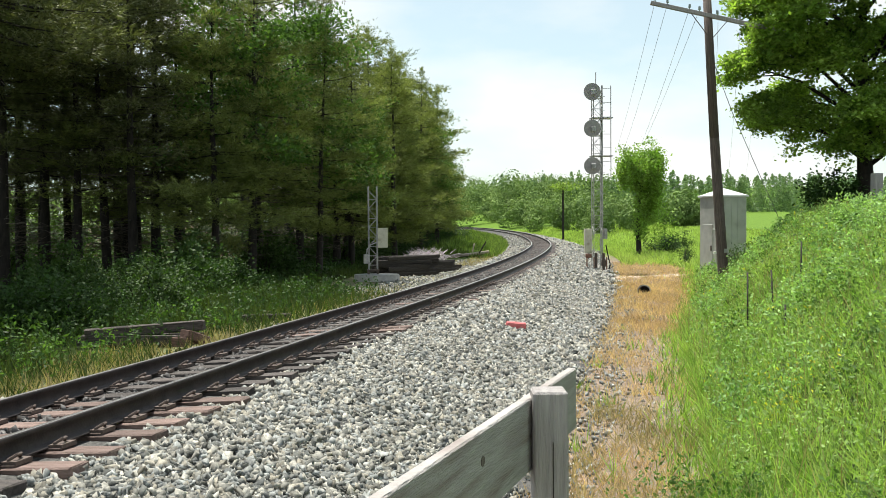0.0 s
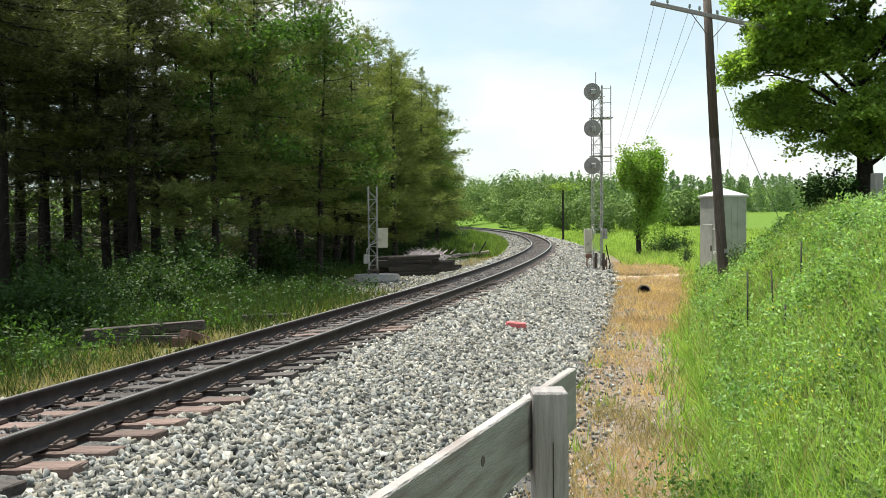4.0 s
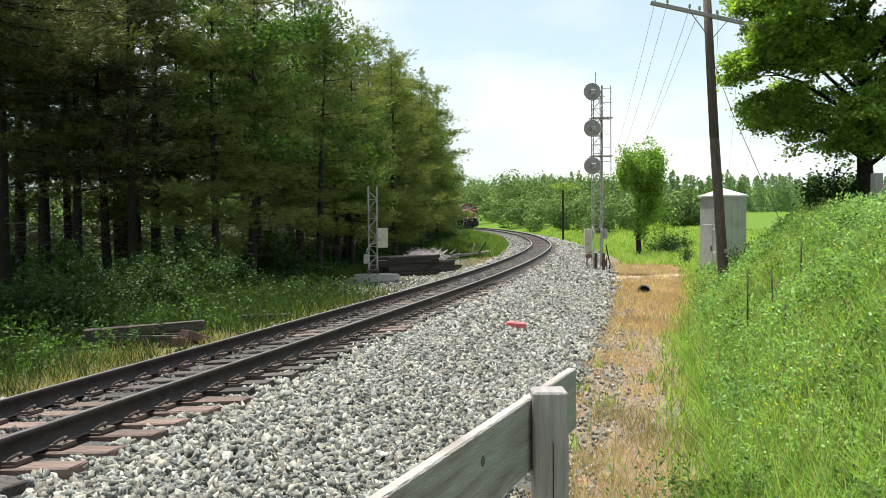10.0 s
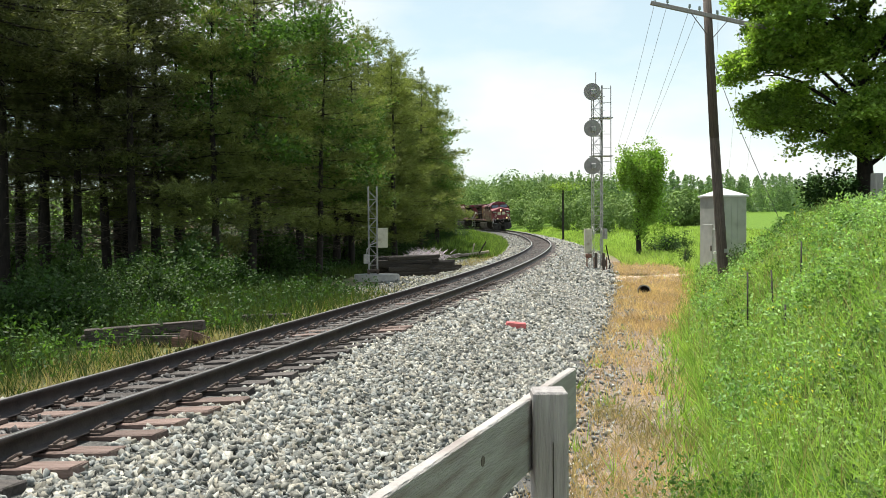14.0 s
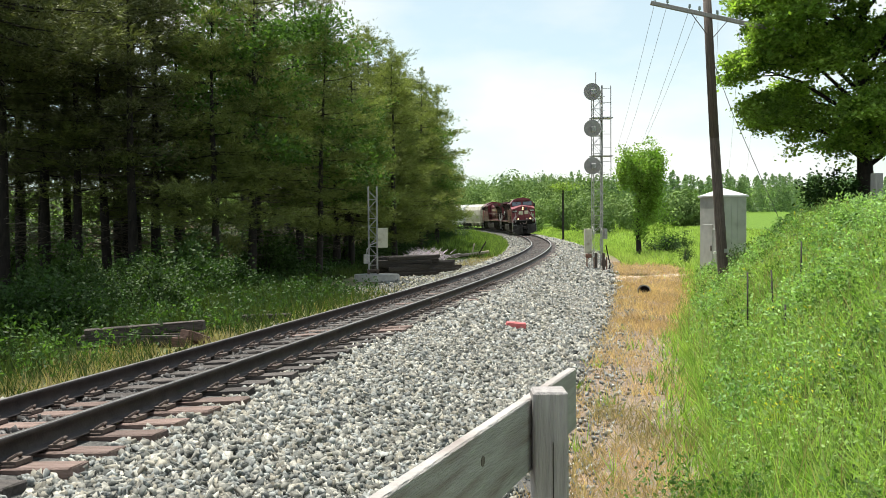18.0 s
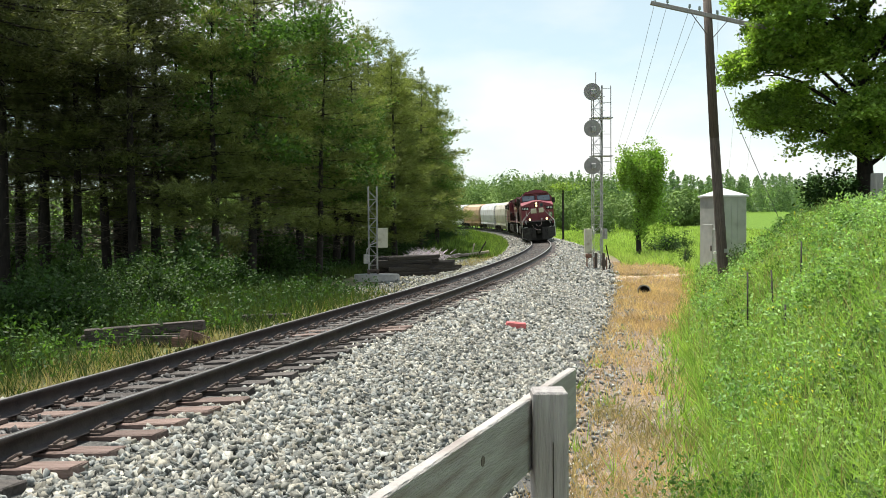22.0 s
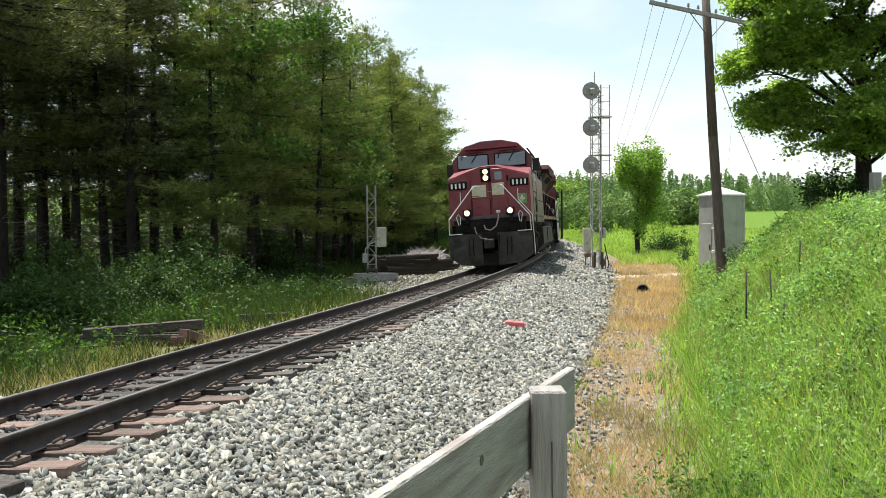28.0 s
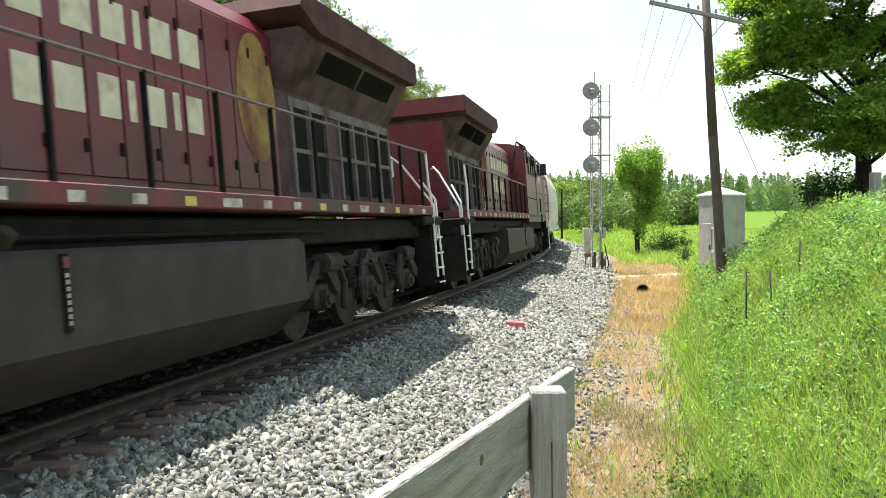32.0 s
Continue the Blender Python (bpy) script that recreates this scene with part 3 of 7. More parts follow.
def locomotive():
    lo = new("locomotive")
    # underframe and sill
    part("underframe", boxes((-20.2, 0.3, -1.25, 1.25, 1.28, 1.62), (-20.2, -18.9, -1.5, 1.5, 1.5, 1.66), bevel=0.03), M_BLACK, lo, "black steel underframe")
    for sd in (1, -1):
        part("side_sill", boxes((-19.6, -7.15, min(sd * 0.9, sd * 1.5), max(sd * 0.9, sd * 1.5), 1.68, 1.85), bevel=0.012), M_STRIPE_RED, lo)
        for i in range(15):
            x = -7.4 - i * 0.82
            me = M_YELLOW if i % 4 == 0 else M_STRIPE
            w = 0.10 + 0.10 * (i % 5 == 0)
            part("reflector", boxes((x - w, x + w, sd * 1.502 - 0.006, sd * 1.502 + 0.006, 1.70, 1.79)), me, lo)
        part("sill_stripe", boxes((-7.1, -0.1, sd * 1.500 - 0.003, sd * 1.500 + 0.003, 1.74, 1.83)), M_STRIPE_RED, lo, "worn red stripe along the cab's foot")
        for k in range(13):
            x = -0.3 - 0.54 * k
            part("gold_block", boxes((x - 0.20 - 0.12 * (k % 6 == 0), x, sd * 1.502 - 0.003, sd * 1.502 + 0.003, 1.745, 1.825)), M_STAIN, lo)
        for k in range(8):
            z = 0.80 + 0.05 * k
            part("gauge_mark", boxes((-8.835, -8.81, sd * 1.53 - 0.006, sd * 1.53 + 0.006, z, z + 0.032)), M_STRIPE, lo)
        part("gauge_cap", boxes((-8.85, -8.79, sd * 1.53 - 0.008, sd * 1.53 + 0.008, 1.22, 1.30)), M_STRIPE_RED, lo, "red cap of the tank's level gauge")
    # cab and the full-width cabinet behind it
    sec = [(-1.5, 1.56), (-1.5, 4.08), (-1.02, 4.60), (-0.4, 4.76), (0.4, 4.76), (1.02, 4.60), (1.5, 4.08), (1.5, 1.56)]
    bm = bmesh.new()
    prism(bm, sec, -1.42, -3.95, axis="x")
    # the windscreen wall leans back at the top
    for v in bm.verts:
        if v.co.x > -2 and v.co.z > 3:
            v.co.x -= (v.co.z - 3.3) * 0.16
    part("cab", bm, M_DUSTY, lo, "maroon operator's cab")
    bm = bmesh.new()
    prism(bm, [(-1.497, 1.56), (-1.497, 4.16), (-1.0, 4.42), (-0.4, 4.5), (0.4, 4.5), (1.0, 4.42), (1.497, 4.16), (1.497, 1.56)], -3.95, -7.15, axis="x")
    part("equipment_cabinet", bm, M_DUSTY, lo, "dusty maroon cabinet wall behind the cab")
    for sd in (1, -1):
        for i, x in enumerate((-4.27, -5.03, -6.6)):
            part("air_intake", boxes((x - 0.26, x + 0.26, sd * 1.49 - 0.02, sd * 1.49 + 0.02, 3.70, 4.12)), M_SCREEN, lo, "black intake opening")
        part("roof_rail", pipe(bmesh.new(), [(-3.9, sd * 1.3, 4.34), (-3.95, sd * 1.42, 4.2), (-4.0, sd * 1.56, 3.3)], 0.022), M_BLACK, lo)
        part("roof_rail", pipe(bmesh.new(), [(-3.9, sd * 1.2, 4.55), (-6.9, sd * 1.2, 4.5), (-7.3, sd * 1.1, 3.9), (-7.45, sd * 1.05, 3.4)], 0.03), M_BLACK, lo)
        part("roof_rail", pipe(bmesh.new(), [(-4.4, sd * 1.545, 3.98), (-6.9, sd * 1.545, 3.82)], 0.02), M_BLACK, lo)
        for x in (-4.35, -5.1, -5.9, -6.7):
            part("roof_rail_post", pipe(bmesh.new(), [(x, sd * 1.2, 4.52), (x, sd * 1.545, 3.9), (x, sd * 1.545, 3.3)], 0.02), M_BLACK, lo)
        # panel seams, door and number on the cab side
        part("seam", boxes((-3.6, -1.5, sd * 1.503 - 0.006, sd * 1.503 + 0.006, 2.70, 2.73), (-7.1, -3.9, sd * 1.501 - 0.006, sd * 1.501 + 0.006, 2.42, 2.45)), M_BLACK, lo)
        part("side_door", boxes((-3.85, -3.15, sd * 1.505 - 0.012, sd * 1.505 + 0.012, 1.75, 3.85), bevel=0.005), M_DUSTY, lo)
        part("side_hatch", boxes((-2.75, -2.35, sd * 1.505 - 0.012, sd * 1.505 + 0.012, 1.95, 2.5), bevel=0.005), M_SCREEN, lo)
        part("step_well", boxes((-2.5, -2.1, sd * 1.49 - 0.03, sd * 1.49 + 0.03, 1.56, 1.86)), M_BLACK, lo)
        for i in range(4):
            x = -2.12 - i * 0.30
            part("number_bar", boxes((x - 0.15, x, sd * 1.503 - 0.006, sd * 1.503 + 0.006, 3.16, 3.41)), M_WHITE, lo, "white bar on the cab side")
        glass_pane(lo, boxes((-2.55, -1.85, sd * 1.5 - 0.012, sd * 1.5 + 0.012, 3.52, 3.98), (-3.35, -2.68, sd * 1.5 - 0.012, sd * 1.5 + 0.012, 3.52, 3.98)))
        part("window_frame", boxes((-3.42, -1.78, sd * 1.505 - 0.02, sd * 1.505 + 0.02, 3.46, 3.52), (-3.42, -1.78, sd * 1.505 - 0.02, sd * 1.505 + 0.02, 3.98, 4.02), (-2.66, -2.57, sd * 1.505 - 0.02, sd * 1.505 + 0.02, 3.46, 4.0)), M_BLACK, lo)
        part("mirror", boxes((-1.85, -1.79, min(sd * 1.52, sd * 1.78), max(sd * 1.52, sd * 1.78), 3.5, 3.98), bevel=0.01), M_TANK, lo, "grey wind deflector mirror")
    # nose
    bm = bmesh.new()
    nose = [(-1.49, 1.60), (-1.49, 3.30), (-0.28, 3.68), (0.28, 3.68), (1.49, 3.30), (1.49, 1.60)]
    a = [bm.verts.new(((0.0 if abs(y) < 1 else -0.03), y, z)) for y, z in nose]
    b = [bm.verts.new((-1.45, y, z + (0.32 if z > 3 else 0) * (1 if abs(y) > 1 else 0.45))) for y, z in nose]
    bm.faces.new(a)
    bm.faces.new(b[::-1])
    for i in range(len(a)):
        j = (i + 1) % len(a)
        bm.faces.new((a[j], a[i], b[i], b[j]))
    bmesh.ops.recalc_face_normals(bm, faces=bm.faces)
    bmesh.ops.bevel(bm, geom=list(bm.edges), offset=0.03, segments=2, affect="EDGES")
    part("nose", bm, M_NOSE, lo, "maroon slab-sided nose")
    part("nose_door", boxes((-0.02, 0.035, 0.10, 0.66, 1.78, 3.58), bevel=0.012), M_NOSE, lo)
    glass_pane(lo, boxes((0.02, 0.045, 0.24, 0.52, 3.16, 3.46), bevel=0.008))
    part("nose_door_hinge", boxes((0.0, 0.05, 0.68, 0.74, 3.1, 3.3)), M_BLACK, lo)
    part("nose_door_hinge", boxes((0.0, 0.05, 0.68, 0.74, 2.0, 2.2)), M_BLACK, lo)
    part("nose_panel", boxes((-0.02, 0.025, -0.62, 0.02, 1.78, 2.5), bevel=0.01), M_NOSE, lo)
    for y, z in ((-0.95, 3.22), (-0.45, 2.22), (-0.45, 2.42), (-0.45, 2.62), (-0.45, 1.96)):
        part("grab_iron", pipe(bmesh.new(), [(0.0, y - 0.17, z), (0.07, y - 0.16, z), (0.07, y + 0.16, z), (0.0, y + 0.17, z)], 0.011), M_NOSE, lo)
    part("nose_seam", boxes((0.028, 0.034, -0.66, -0.645, 1.8, 3.2), (0.028, 0.034, 0.02, 0.035, 1.8, 3.55)), M_BLACK, lo)
    part("safety_chain", pipe(bmesh.new(), [(0.36, -0.5 + 0.1 * k, 2.96 - 0.22 * math.sin(math.pi * k / 10)) for k in range(11)], 0.009, n=4), M_GALV, lo, "slack galvanised safety chain")
    part("sill_plate", boxes((-0.02, 0.06, -1.42, 1.42, 1.78, 1.90), bevel=0.01), M_RAILING, lo, "pale worn strip below the nose")
    part("anti_climber", boxes((-0.05, 0.30, -1.3, 1.3, 1.62, 1.78), bevel=0.02), M_BLACK, lo)
    bm = boxes((-0.03, 0.06, -0.26, 0.10, 3.12, 3.62), bevel=0.015)
    hd = part("headlamp_housing", bm, M_BLACK, lo)
    for z in (3.26, 3.48):
        bm = bmesh.new()
        rod(bm, (0.05, -0.08, z), (0.085, -0.08, z), 0.095, n=16)
        part("headlamp", bm, M_LAMP, hd, "lit warm headlamp")
        bm = bmesh.new()
        rod(bm, (0.04, -0.08, z), (0.078, -0.08, z), 0.118, n=16)
        part("lamp_bezel", bm, M_BLACK, hd)
    for sd in (1, -1):
        bd = part("number_board", boxes((-0.08, 0.04, sd * 1.12 - 0.33, sd * 1.12 + 0.33, 2.90, 3.18), bevel=0.02), M_BLACK, lo, "black board with pale bars")
        for i in range(4):
            y = sd * 1.12 - 0.22 + i * 0.147
            part("number_bar", boxes((0.035, 0.046, y - 0.032, y + 0.032, 2.95, 3.13)), M_WHITE, bd)
        dl = part("ditch_lamp", boxes((0.34, 0.55, sd * 0.775 - 0.15, sd * 0.775 + 0.15, 1.86, 2.16), bevel=0.03), M_BLACK, lo)
        bm = bmesh.new()
        rod(bm, (0.53, sd * 0.775, 2.02), (0.575, sd * 0.775, 2.02), 0.10, n=16)
        part("lens", bm, M_LAMP, dl, "lit warm ditch lamp")
        part("lamp_bracket", boxes((0.2, 0.52, sd * 0.79 - 0.05, sd * 0.79 + 0.05, 1.66, 1.88)), M_BLACK, dl)
        # white grab rails down to the steps
        r = 0.017
        part("handrail", pipe(bmesh.new(), [(0.05, sd * 0.34, 2.97), (0.34, sd * 0.5, 2.97), (0.40, sd * 0.62, 2.84), (0.42, sd * 1.46, 1.82), (0.42, sd * 1.48, 1.28)], r), M_WHITE, lo, "white grab rail")
        part("handrail", pipe(bmesh.new(), [(0.02, sd * 1.05, 2.80), (0.06, sd * 1.05, 2.42), (0.08, sd * 1.52, 1.84), (0.06, sd * 1.54, 1.0), (0.06, sd * 1.54, 0.40)], r), M_WHITE, lo, "white grab rail")
        part("step", boxes((0.42, 0.50, min(sd * 1.0, sd * 1.46), max(sd * 1.0, sd * 1.46), 1.27, 1.30)), M_WHITE, lo)
        for z in (0.38, 0.66, 0.94):
            part("step", boxes((-0.24, 0.12, min(sd * 1.15, sd * 1.53), max(sd * 1.15, sd * 1.53), z, z + 0.03)), M_BLACK, lo)
            part("step_edge", boxes((-0.24, 0.12, min(sd * 1.532, sd * 1.545), max(sd * 1.532, sd * 1.545), z, z + 0.03)), M_WHITE, lo)
        part("step_panel", boxes((-0.28, 0.42, sd * 1.12 - 0.02, sd * 1.12 + 0.02, 0.20, 1.6), (-0.30, -0.26, min(sd * 1.12, sd * 1.48), max(sd * 1.12, sd * 1.48), 0.36, 1.6)), M_BLACK, lo)
        part("hose_loop", pipe(bmesh.new(), [(0.3, sd * 1.08, 1.62), (0.34, sd * 1.05, 1.9), (0.34, sd * 1.12, 2.0), (0.34, sd * 1.20, 1.9), (0.3, sd * 1.12, 1.58)], 0.018), M_WHITE, lo)
    # plain cream shapes where the nose carries its emblem, and a green square with a pale cross
    part("emblem", boxes((0.004, 0.012, -0.62, -0.10, 2.58, 3.02), bevel=0.002), M_CREAM, lo, "plain cream block on the nose")
    part("emblem", boxes((0.037, 0.044, 0.12, 0.56, 2.62, 3.06), bevel=0.002), M_CREAM, lo, "plain cream block on the nose")
    sg = part("sign", boxes((-0.04, 0.012, 1.03, 1.35, 2.26, 2.62)), M_GREEN, lo, "green square sign with a pale cross")
    part("cross", boxes((0.008, 0.02, 1.10, 1.28, 2.40, 2.48), (0.008, 0.02, 1.15, 1.23, 2.32, 2.56)), M_CREAM, sg)
    # windscreens and wipers
    for y0, y1 in ((-1.28, -0.14), (0.14, 1.28)):
        fr = part("windscreen_frame", boxes((-1.50, -1.40, y0 - 0.03, y1 + 0.03, 3.72, 4.26), bevel=0.02), M_BLACK, lo)
        for v in fr.data.vertices:
            v.co.x -= (v.co.z - 3.3) * 0.16 - 0.03
        gl = glass_pane(fr, boxes((-1.42, -1.385, y0, y1, 3.75, 4.23), bevel=0.01))
        for v in gl.data.vertices:
            v.co.x -= (v.co.z - 3.3) * 0.16 - 0.03
        c = (y0 + y1) / 2
        part("wiper", pipe(bmesh.new(), [(-1.47, c - 0.4, 4.33), (-1.47, c + 0.45, 4.33)], 0.012), M_BLACK, lo)
        part("wiper", pipe(bmesh.new(), [(-1.48, c + 0.2, 4.33), (-1.40, c - 0.05, 3.95)], 0.014), M_BLACK, lo)
        part("wiper", pipe(bmesh.new(), [(-1.48, c - 0.35, 4.33), (-1.42, c - 0.45, 4.08)], 0.012), M_BLACK, lo)
    part("visor_lip", boxes((-1.62, -1.40, -1.0, 1.0, 4.46, 4.50)), M_NOSE, lo)
    part("roof_antenna", boxes((-2.7, -2.2, -0.25, 0.25, 4.74, 4.82), (-3.3, -3.1, -0.5, 0.5, 4.70, 4.80)), M_ROOF, lo)
    # pilot, plough and coupler
    bm = bmesh.new()
    for sd in (1, -1):
        o = [(sd * 0.28, 0.35), (sd * 0.28, 1.26), (sd * 1.5, 1.26), (sd * 1.5, 0.44), (sd * 1.1, 0.16), (sd * 0.28, 0.10)]
        p = [bm.verts.new((0.66 - abs(y) * 0.14, y, z)) for y, z in o]
        q = [bm.verts.new((0.58 - abs(y) * 0.14, y, z)) for y, z in o]
        bm.faces.new(p)
        bm.faces.new(q[::-1])
        for i in range(6):
            bm.faces.new((p[i], p[(i + 1) % 6], q[(i + 1) % 6], q[i]))
    bmesh.ops.recalc_face_normals(bm, faces=bm.faces)
    part("pilot_plough", bm, M_PLOUGH, lo, "black snow plough pilot")
    part("pilot_centre", boxes((0.44, 0.6, -0.3, 0.3, 0.10, 0.55), (0.3, 0.52, -0.4, 0.4, 1.0, 1.3), bevel=0.02), M_BLACK, lo)
    part("pilot_deck", boxes((0.0, 0.5, -1.48, 1.48, 1.22, 1.28), (0.0, 0.34, -0.75, 0.75, 1.28, 1.64), bevel=0.02), M_BLACK, lo)
    for x, d in ((0.6, 1), (-20.2, -1)):
        bm = boxes((min(x - d * 0.5, x + d * 0.22), max(x - d * 0.5, x + d * 0.22), -0.1, 0.1, 0.78, 1.0), (min(x + d * 0.15, x + d * 0.48), max(x + d * 0.15, x + d * 0.48), -0.17, 0.17, 0.72, 1.06), bevel=0.04)
        part("coupler", bm, M_TRUCK, lo)
        pts = [(x, 0.35, 1.2), (x + d * 0.18, 0.34, 0.85), (x + d * 0.24, 0.30, 0.62), (x + d * 0.3, 0.2, 0.55), (x + d * 0.3, 0.1, 0.66)]
        part("air_hose", pipe(bmesh.new(), pts, 0.022), M_BLACK, lo)
        for y in (-0.75, -0.6, 0.62, 0.78):
            part("air_hose", pipe(bmesh.new(), [(x, y, 1.1), (x + d * 0.1, y, 0.8), (x + d * 0.13, y * 0.97, 0.45)], 0.018), M_BLACK, lo)
    part("cable", pipe(bmesh.new(), [(0.3, 0.33, 2.0), (0.42, 0.32, 1.75), (0.46, 0.24, 1.5), (0.48, 0.02, 1.36), (0.46, -0.16, 1.42), (0.38, -0.2, 1.56)], 0.024), M_HOSE, lo, "dusty pink jumper cable")
    part("cable", pipe(bmesh.new(), [(0.4, -0.55, 1.5), (0.56, -0.48, 1.28), (0.62, -0.3, 1.1), (0.62, -0.1, 1.06)], 0.02), M_HOSE, lo)
    part("cable_plug", boxes((0.22, 0.38, 0.25, 0.40, 1.96, 2.06), bevel=0.02), M_WHITE, lo)
    # long hood
    bm = bmesh.new()
    prism(bm, [(-0.93, 1.84), (-0.93, 4.0), (-0.78, 4.22), (-0.5, 4.32), (0.5, 4.32), (0.78, 4.22), (0.93, 4.0), (0.93, 1.84)], -7.15, -14.0, axis="x")
    part("long_hood", bm, M_RED, lo, "maroon engine hood with access doors")
    for sd in (1, -1):
        x = -7.3
        i = 0
        while x > -13.7:
            w = 0.52 if i % 3 else 0.60
            part("hood_door", boxes((x - w + 0.03, x, sd * 0.935 - 0.018, sd * 0.935 + 0.018, 2.0, 3.96), bevel=0.006), M_RED, lo)
            part("door_latch", boxes((x - w + 0.06, x - w + 0.10, sd * 0.957 - 0.015, sd * 0.957 + 0.015, 2.2, 2.32)), M_BLACK, lo)
            part("door_latch", boxes((x - w + 0.06, x - w + 0.10, sd * 0.957 - 0.015, sd * 0.957 + 0.015, 3.6, 3.72)), M_BLACK, lo)
            x -= w
            i += 1
        for z0, z1, ends in ((3.26, 3.63, ((8.1, 8.45), (8.58, 9.0), (9.12, 9.55), (9.75, 10.2), (10.30, 10.70), (10.83, 10.95), (11.10, 11.50), (11.63, 12.07))), (2.54, 2.93, ((9.12, 9.48), (9.60, 10.02), (10.20, 10.54), (10.66, 10.79), (10.97, 11.30), (11.45, 11.58), (11.70, 12.05)))):
            for a, b in ends:
                w = b - a
                o = [(-b + 0.04 * w, z0), (-b + 0.04 * w, z1), (-a - 0.04 * w, z1), (-a - 0.04 * w, z0)]
                part("letter_bar", prism(bmesh.new(), o, sd * 0.954, sd * 0.962), M_CREAM, lo, "plain cream shape on the hood")
        bm = bmesh.new()
        rg = [bm.verts.new((-13.42 + 0.53 * math.cos(k * math.tau / 28), sd * 0.959, 3.14 + 0.80 * math.sin(k * math.tau / 28))) for k in range(28)]
        bm.faces.new(rg if sd < 0 else rg[::-1])
        bmesh.ops.solidify(bm, geom=list(bm.faces), thickness=0.006)
        part("emblem", bm, M_GOLD, lo, "faded gold oval emblem")
    part("exhaust_stack", boxes((-10.6, -9.9, -0.3, 0.3, 4.3, 4.5), bevel=0.04), M_BLACK, lo)
    bm = bmesh.new()
    for k, y in enumerate((-0.2, 0.0, 0.2)):
        rod(bm, (-7.9, y, 4.42), (-7.5 - 0.1 * k, y, 4.44), 0.03, 0.07, n=10)
    part("horn", bm, M_BLACK, lo)
    # radiator end
    bm = bmesh.new()
    prism(bm, [(-0.93, 1.84), (-0.93, 3.35), (-1.35, 4.0), (-1.35, 4.1), (1.35, 4.1), (1.35, 4.0), (0.93, 3.35), (0.93, 1.84)], -14.0, -18.9, axis="x")
    part("radiator_cab", bm, M_RAD, lo, "maroon radiator compartment")
    bm = bmesh.new()
    o = [(-13.75, 4.30), (-14.35, 4.06), (-19.0, 4.06), (-19.15, 4.12), (-19.15, 4.48), (-13.9, 4.50)]
    prism(bm, o, -1.5, 1.5)
    part("radiator_wing", bm, M_ROOF, lo, "overhanging maroon radiator hood")
    part("hood_end", boxes((-18.93, -18.905, -0.91, 0.91, 1.9, 3.98), bevel=0.008), M_RED, lo, "maroon hood end")
    part("wing_end", boxes((-19.16, -19.12, -1.49, 1.49, 4.12, 4.47)), M_RED, lo)
    for sd in (1, -1):
        for i, (a, b) in enumerate(((-15.0, -16.55), (-16.65, -18.3))):
            bm = bmesh.new()
            pts = [(a, sd * 0.97, 3.42), (b, sd * 0.97, 3.42), (b, sd * 1.33, 3.96), (a, sd * 1.33, 3.96)]
            vs = [bm.verts.new(q) for q in pts]
            bm.faces.new(vs)
            bmesh.ops.solidify(bm, geom=list(bm.faces), thickness=0.02)
            part("radiator_screen", bm, M_SCREEN, lo, "black radiator screen")
        for x in (-14.5, -15.15, -16.3, -16.95, -17.6, -18.25):
            part("vent_screen", boxes((x - 0.48, x, sd * 0.935 - 0.012, sd * 0.935 + 0.012, 2.62, 3.16)), M_SCREEN, lo)
            part("vent_screen", boxes((x - 0.48, x, sd * 0.935 - 0.012, sd * 0.935 + 0.012, 2.02, 2.54)), M_SCREEN, lo)
        for x in (-14.45, -15.1, -15.72, -16.25, -16.9, -17.55, -18.2, -18.8):
            part("door_frame", boxes((x - 0.06, x + 0.02, sd * 0.945 - 0.02, sd * 0.945 + 0.02, 1.95, 3.3)), M_FRAME, lo)
        part("frame_rail", boxes((-18.85, -14.4, sd * 0.943 - 0.016, sd * 0.943 + 0.016, 2.55, 2.61), (-18.85, -14.4, sd * 0.943 - 0.016, sd * 0.943 + 0.016, 3.17, 3.30)), M_FRAME, lo)
        # side handrail with its posts
        part("handrail", pipe(bmesh.new(), [(-7.2, sd * 1.44, 2.88), (-19.6, sd * 1.44, 2.88)], 0.022), M_RAILING, lo, "long dull side handrail")
        for k in range(10):
            x = -7.6 - k * 1.28
            part("handrail_post", boxes((x - 0.018, x + 0.018, sd * 1.44 - 0.025, sd * 1.44 + 0.025, 1.84, 2.88)), M_BLACK, lo)
        # rear corner rails and steps
        part("handrail", pipe(bmesh.new(), [(-19.1, sd * 0.6, 2.85), (-19.6, sd * 0.75, 2.85), (-19.75, sd * 0.9, 2.7), (-20.1, sd * 1.38, 1.9), (-20.1, sd * 1.4, 1.2)], 0.024), M_WHITE, lo, "white grab rail")
        part("handrail", pipe(bmesh.new(), [(-19.55, sd * 1.45, 2.85), (-19.5, sd * 1.47, 2.3), (-19.62, sd * 1.48, 1.85), (-19.62, sd * 1.48, 0.5)], 0.024), M_WHITE, lo, "white grab rail")
        part("handrail", pipe(bmesh.new(), [(-19.9, sd * 1.2, 2.4), (-20.12, sd * 1.42, 2.0), (-20.15, sd * 1.46, 0.5)], 0.024), M_WHITE, lo, "white grab rail")
        part("step_panel", boxes((-20.2, -19.4, sd * 1.12 - 0.02, sd * 1.12 + 0.02, 0.36, 1.6), (-19.42, -19.38, min(sd * 1.12, sd * 1.48), max(sd * 1.12, sd * 1.48), 0.36, 1.6)), M_BLACK, lo)
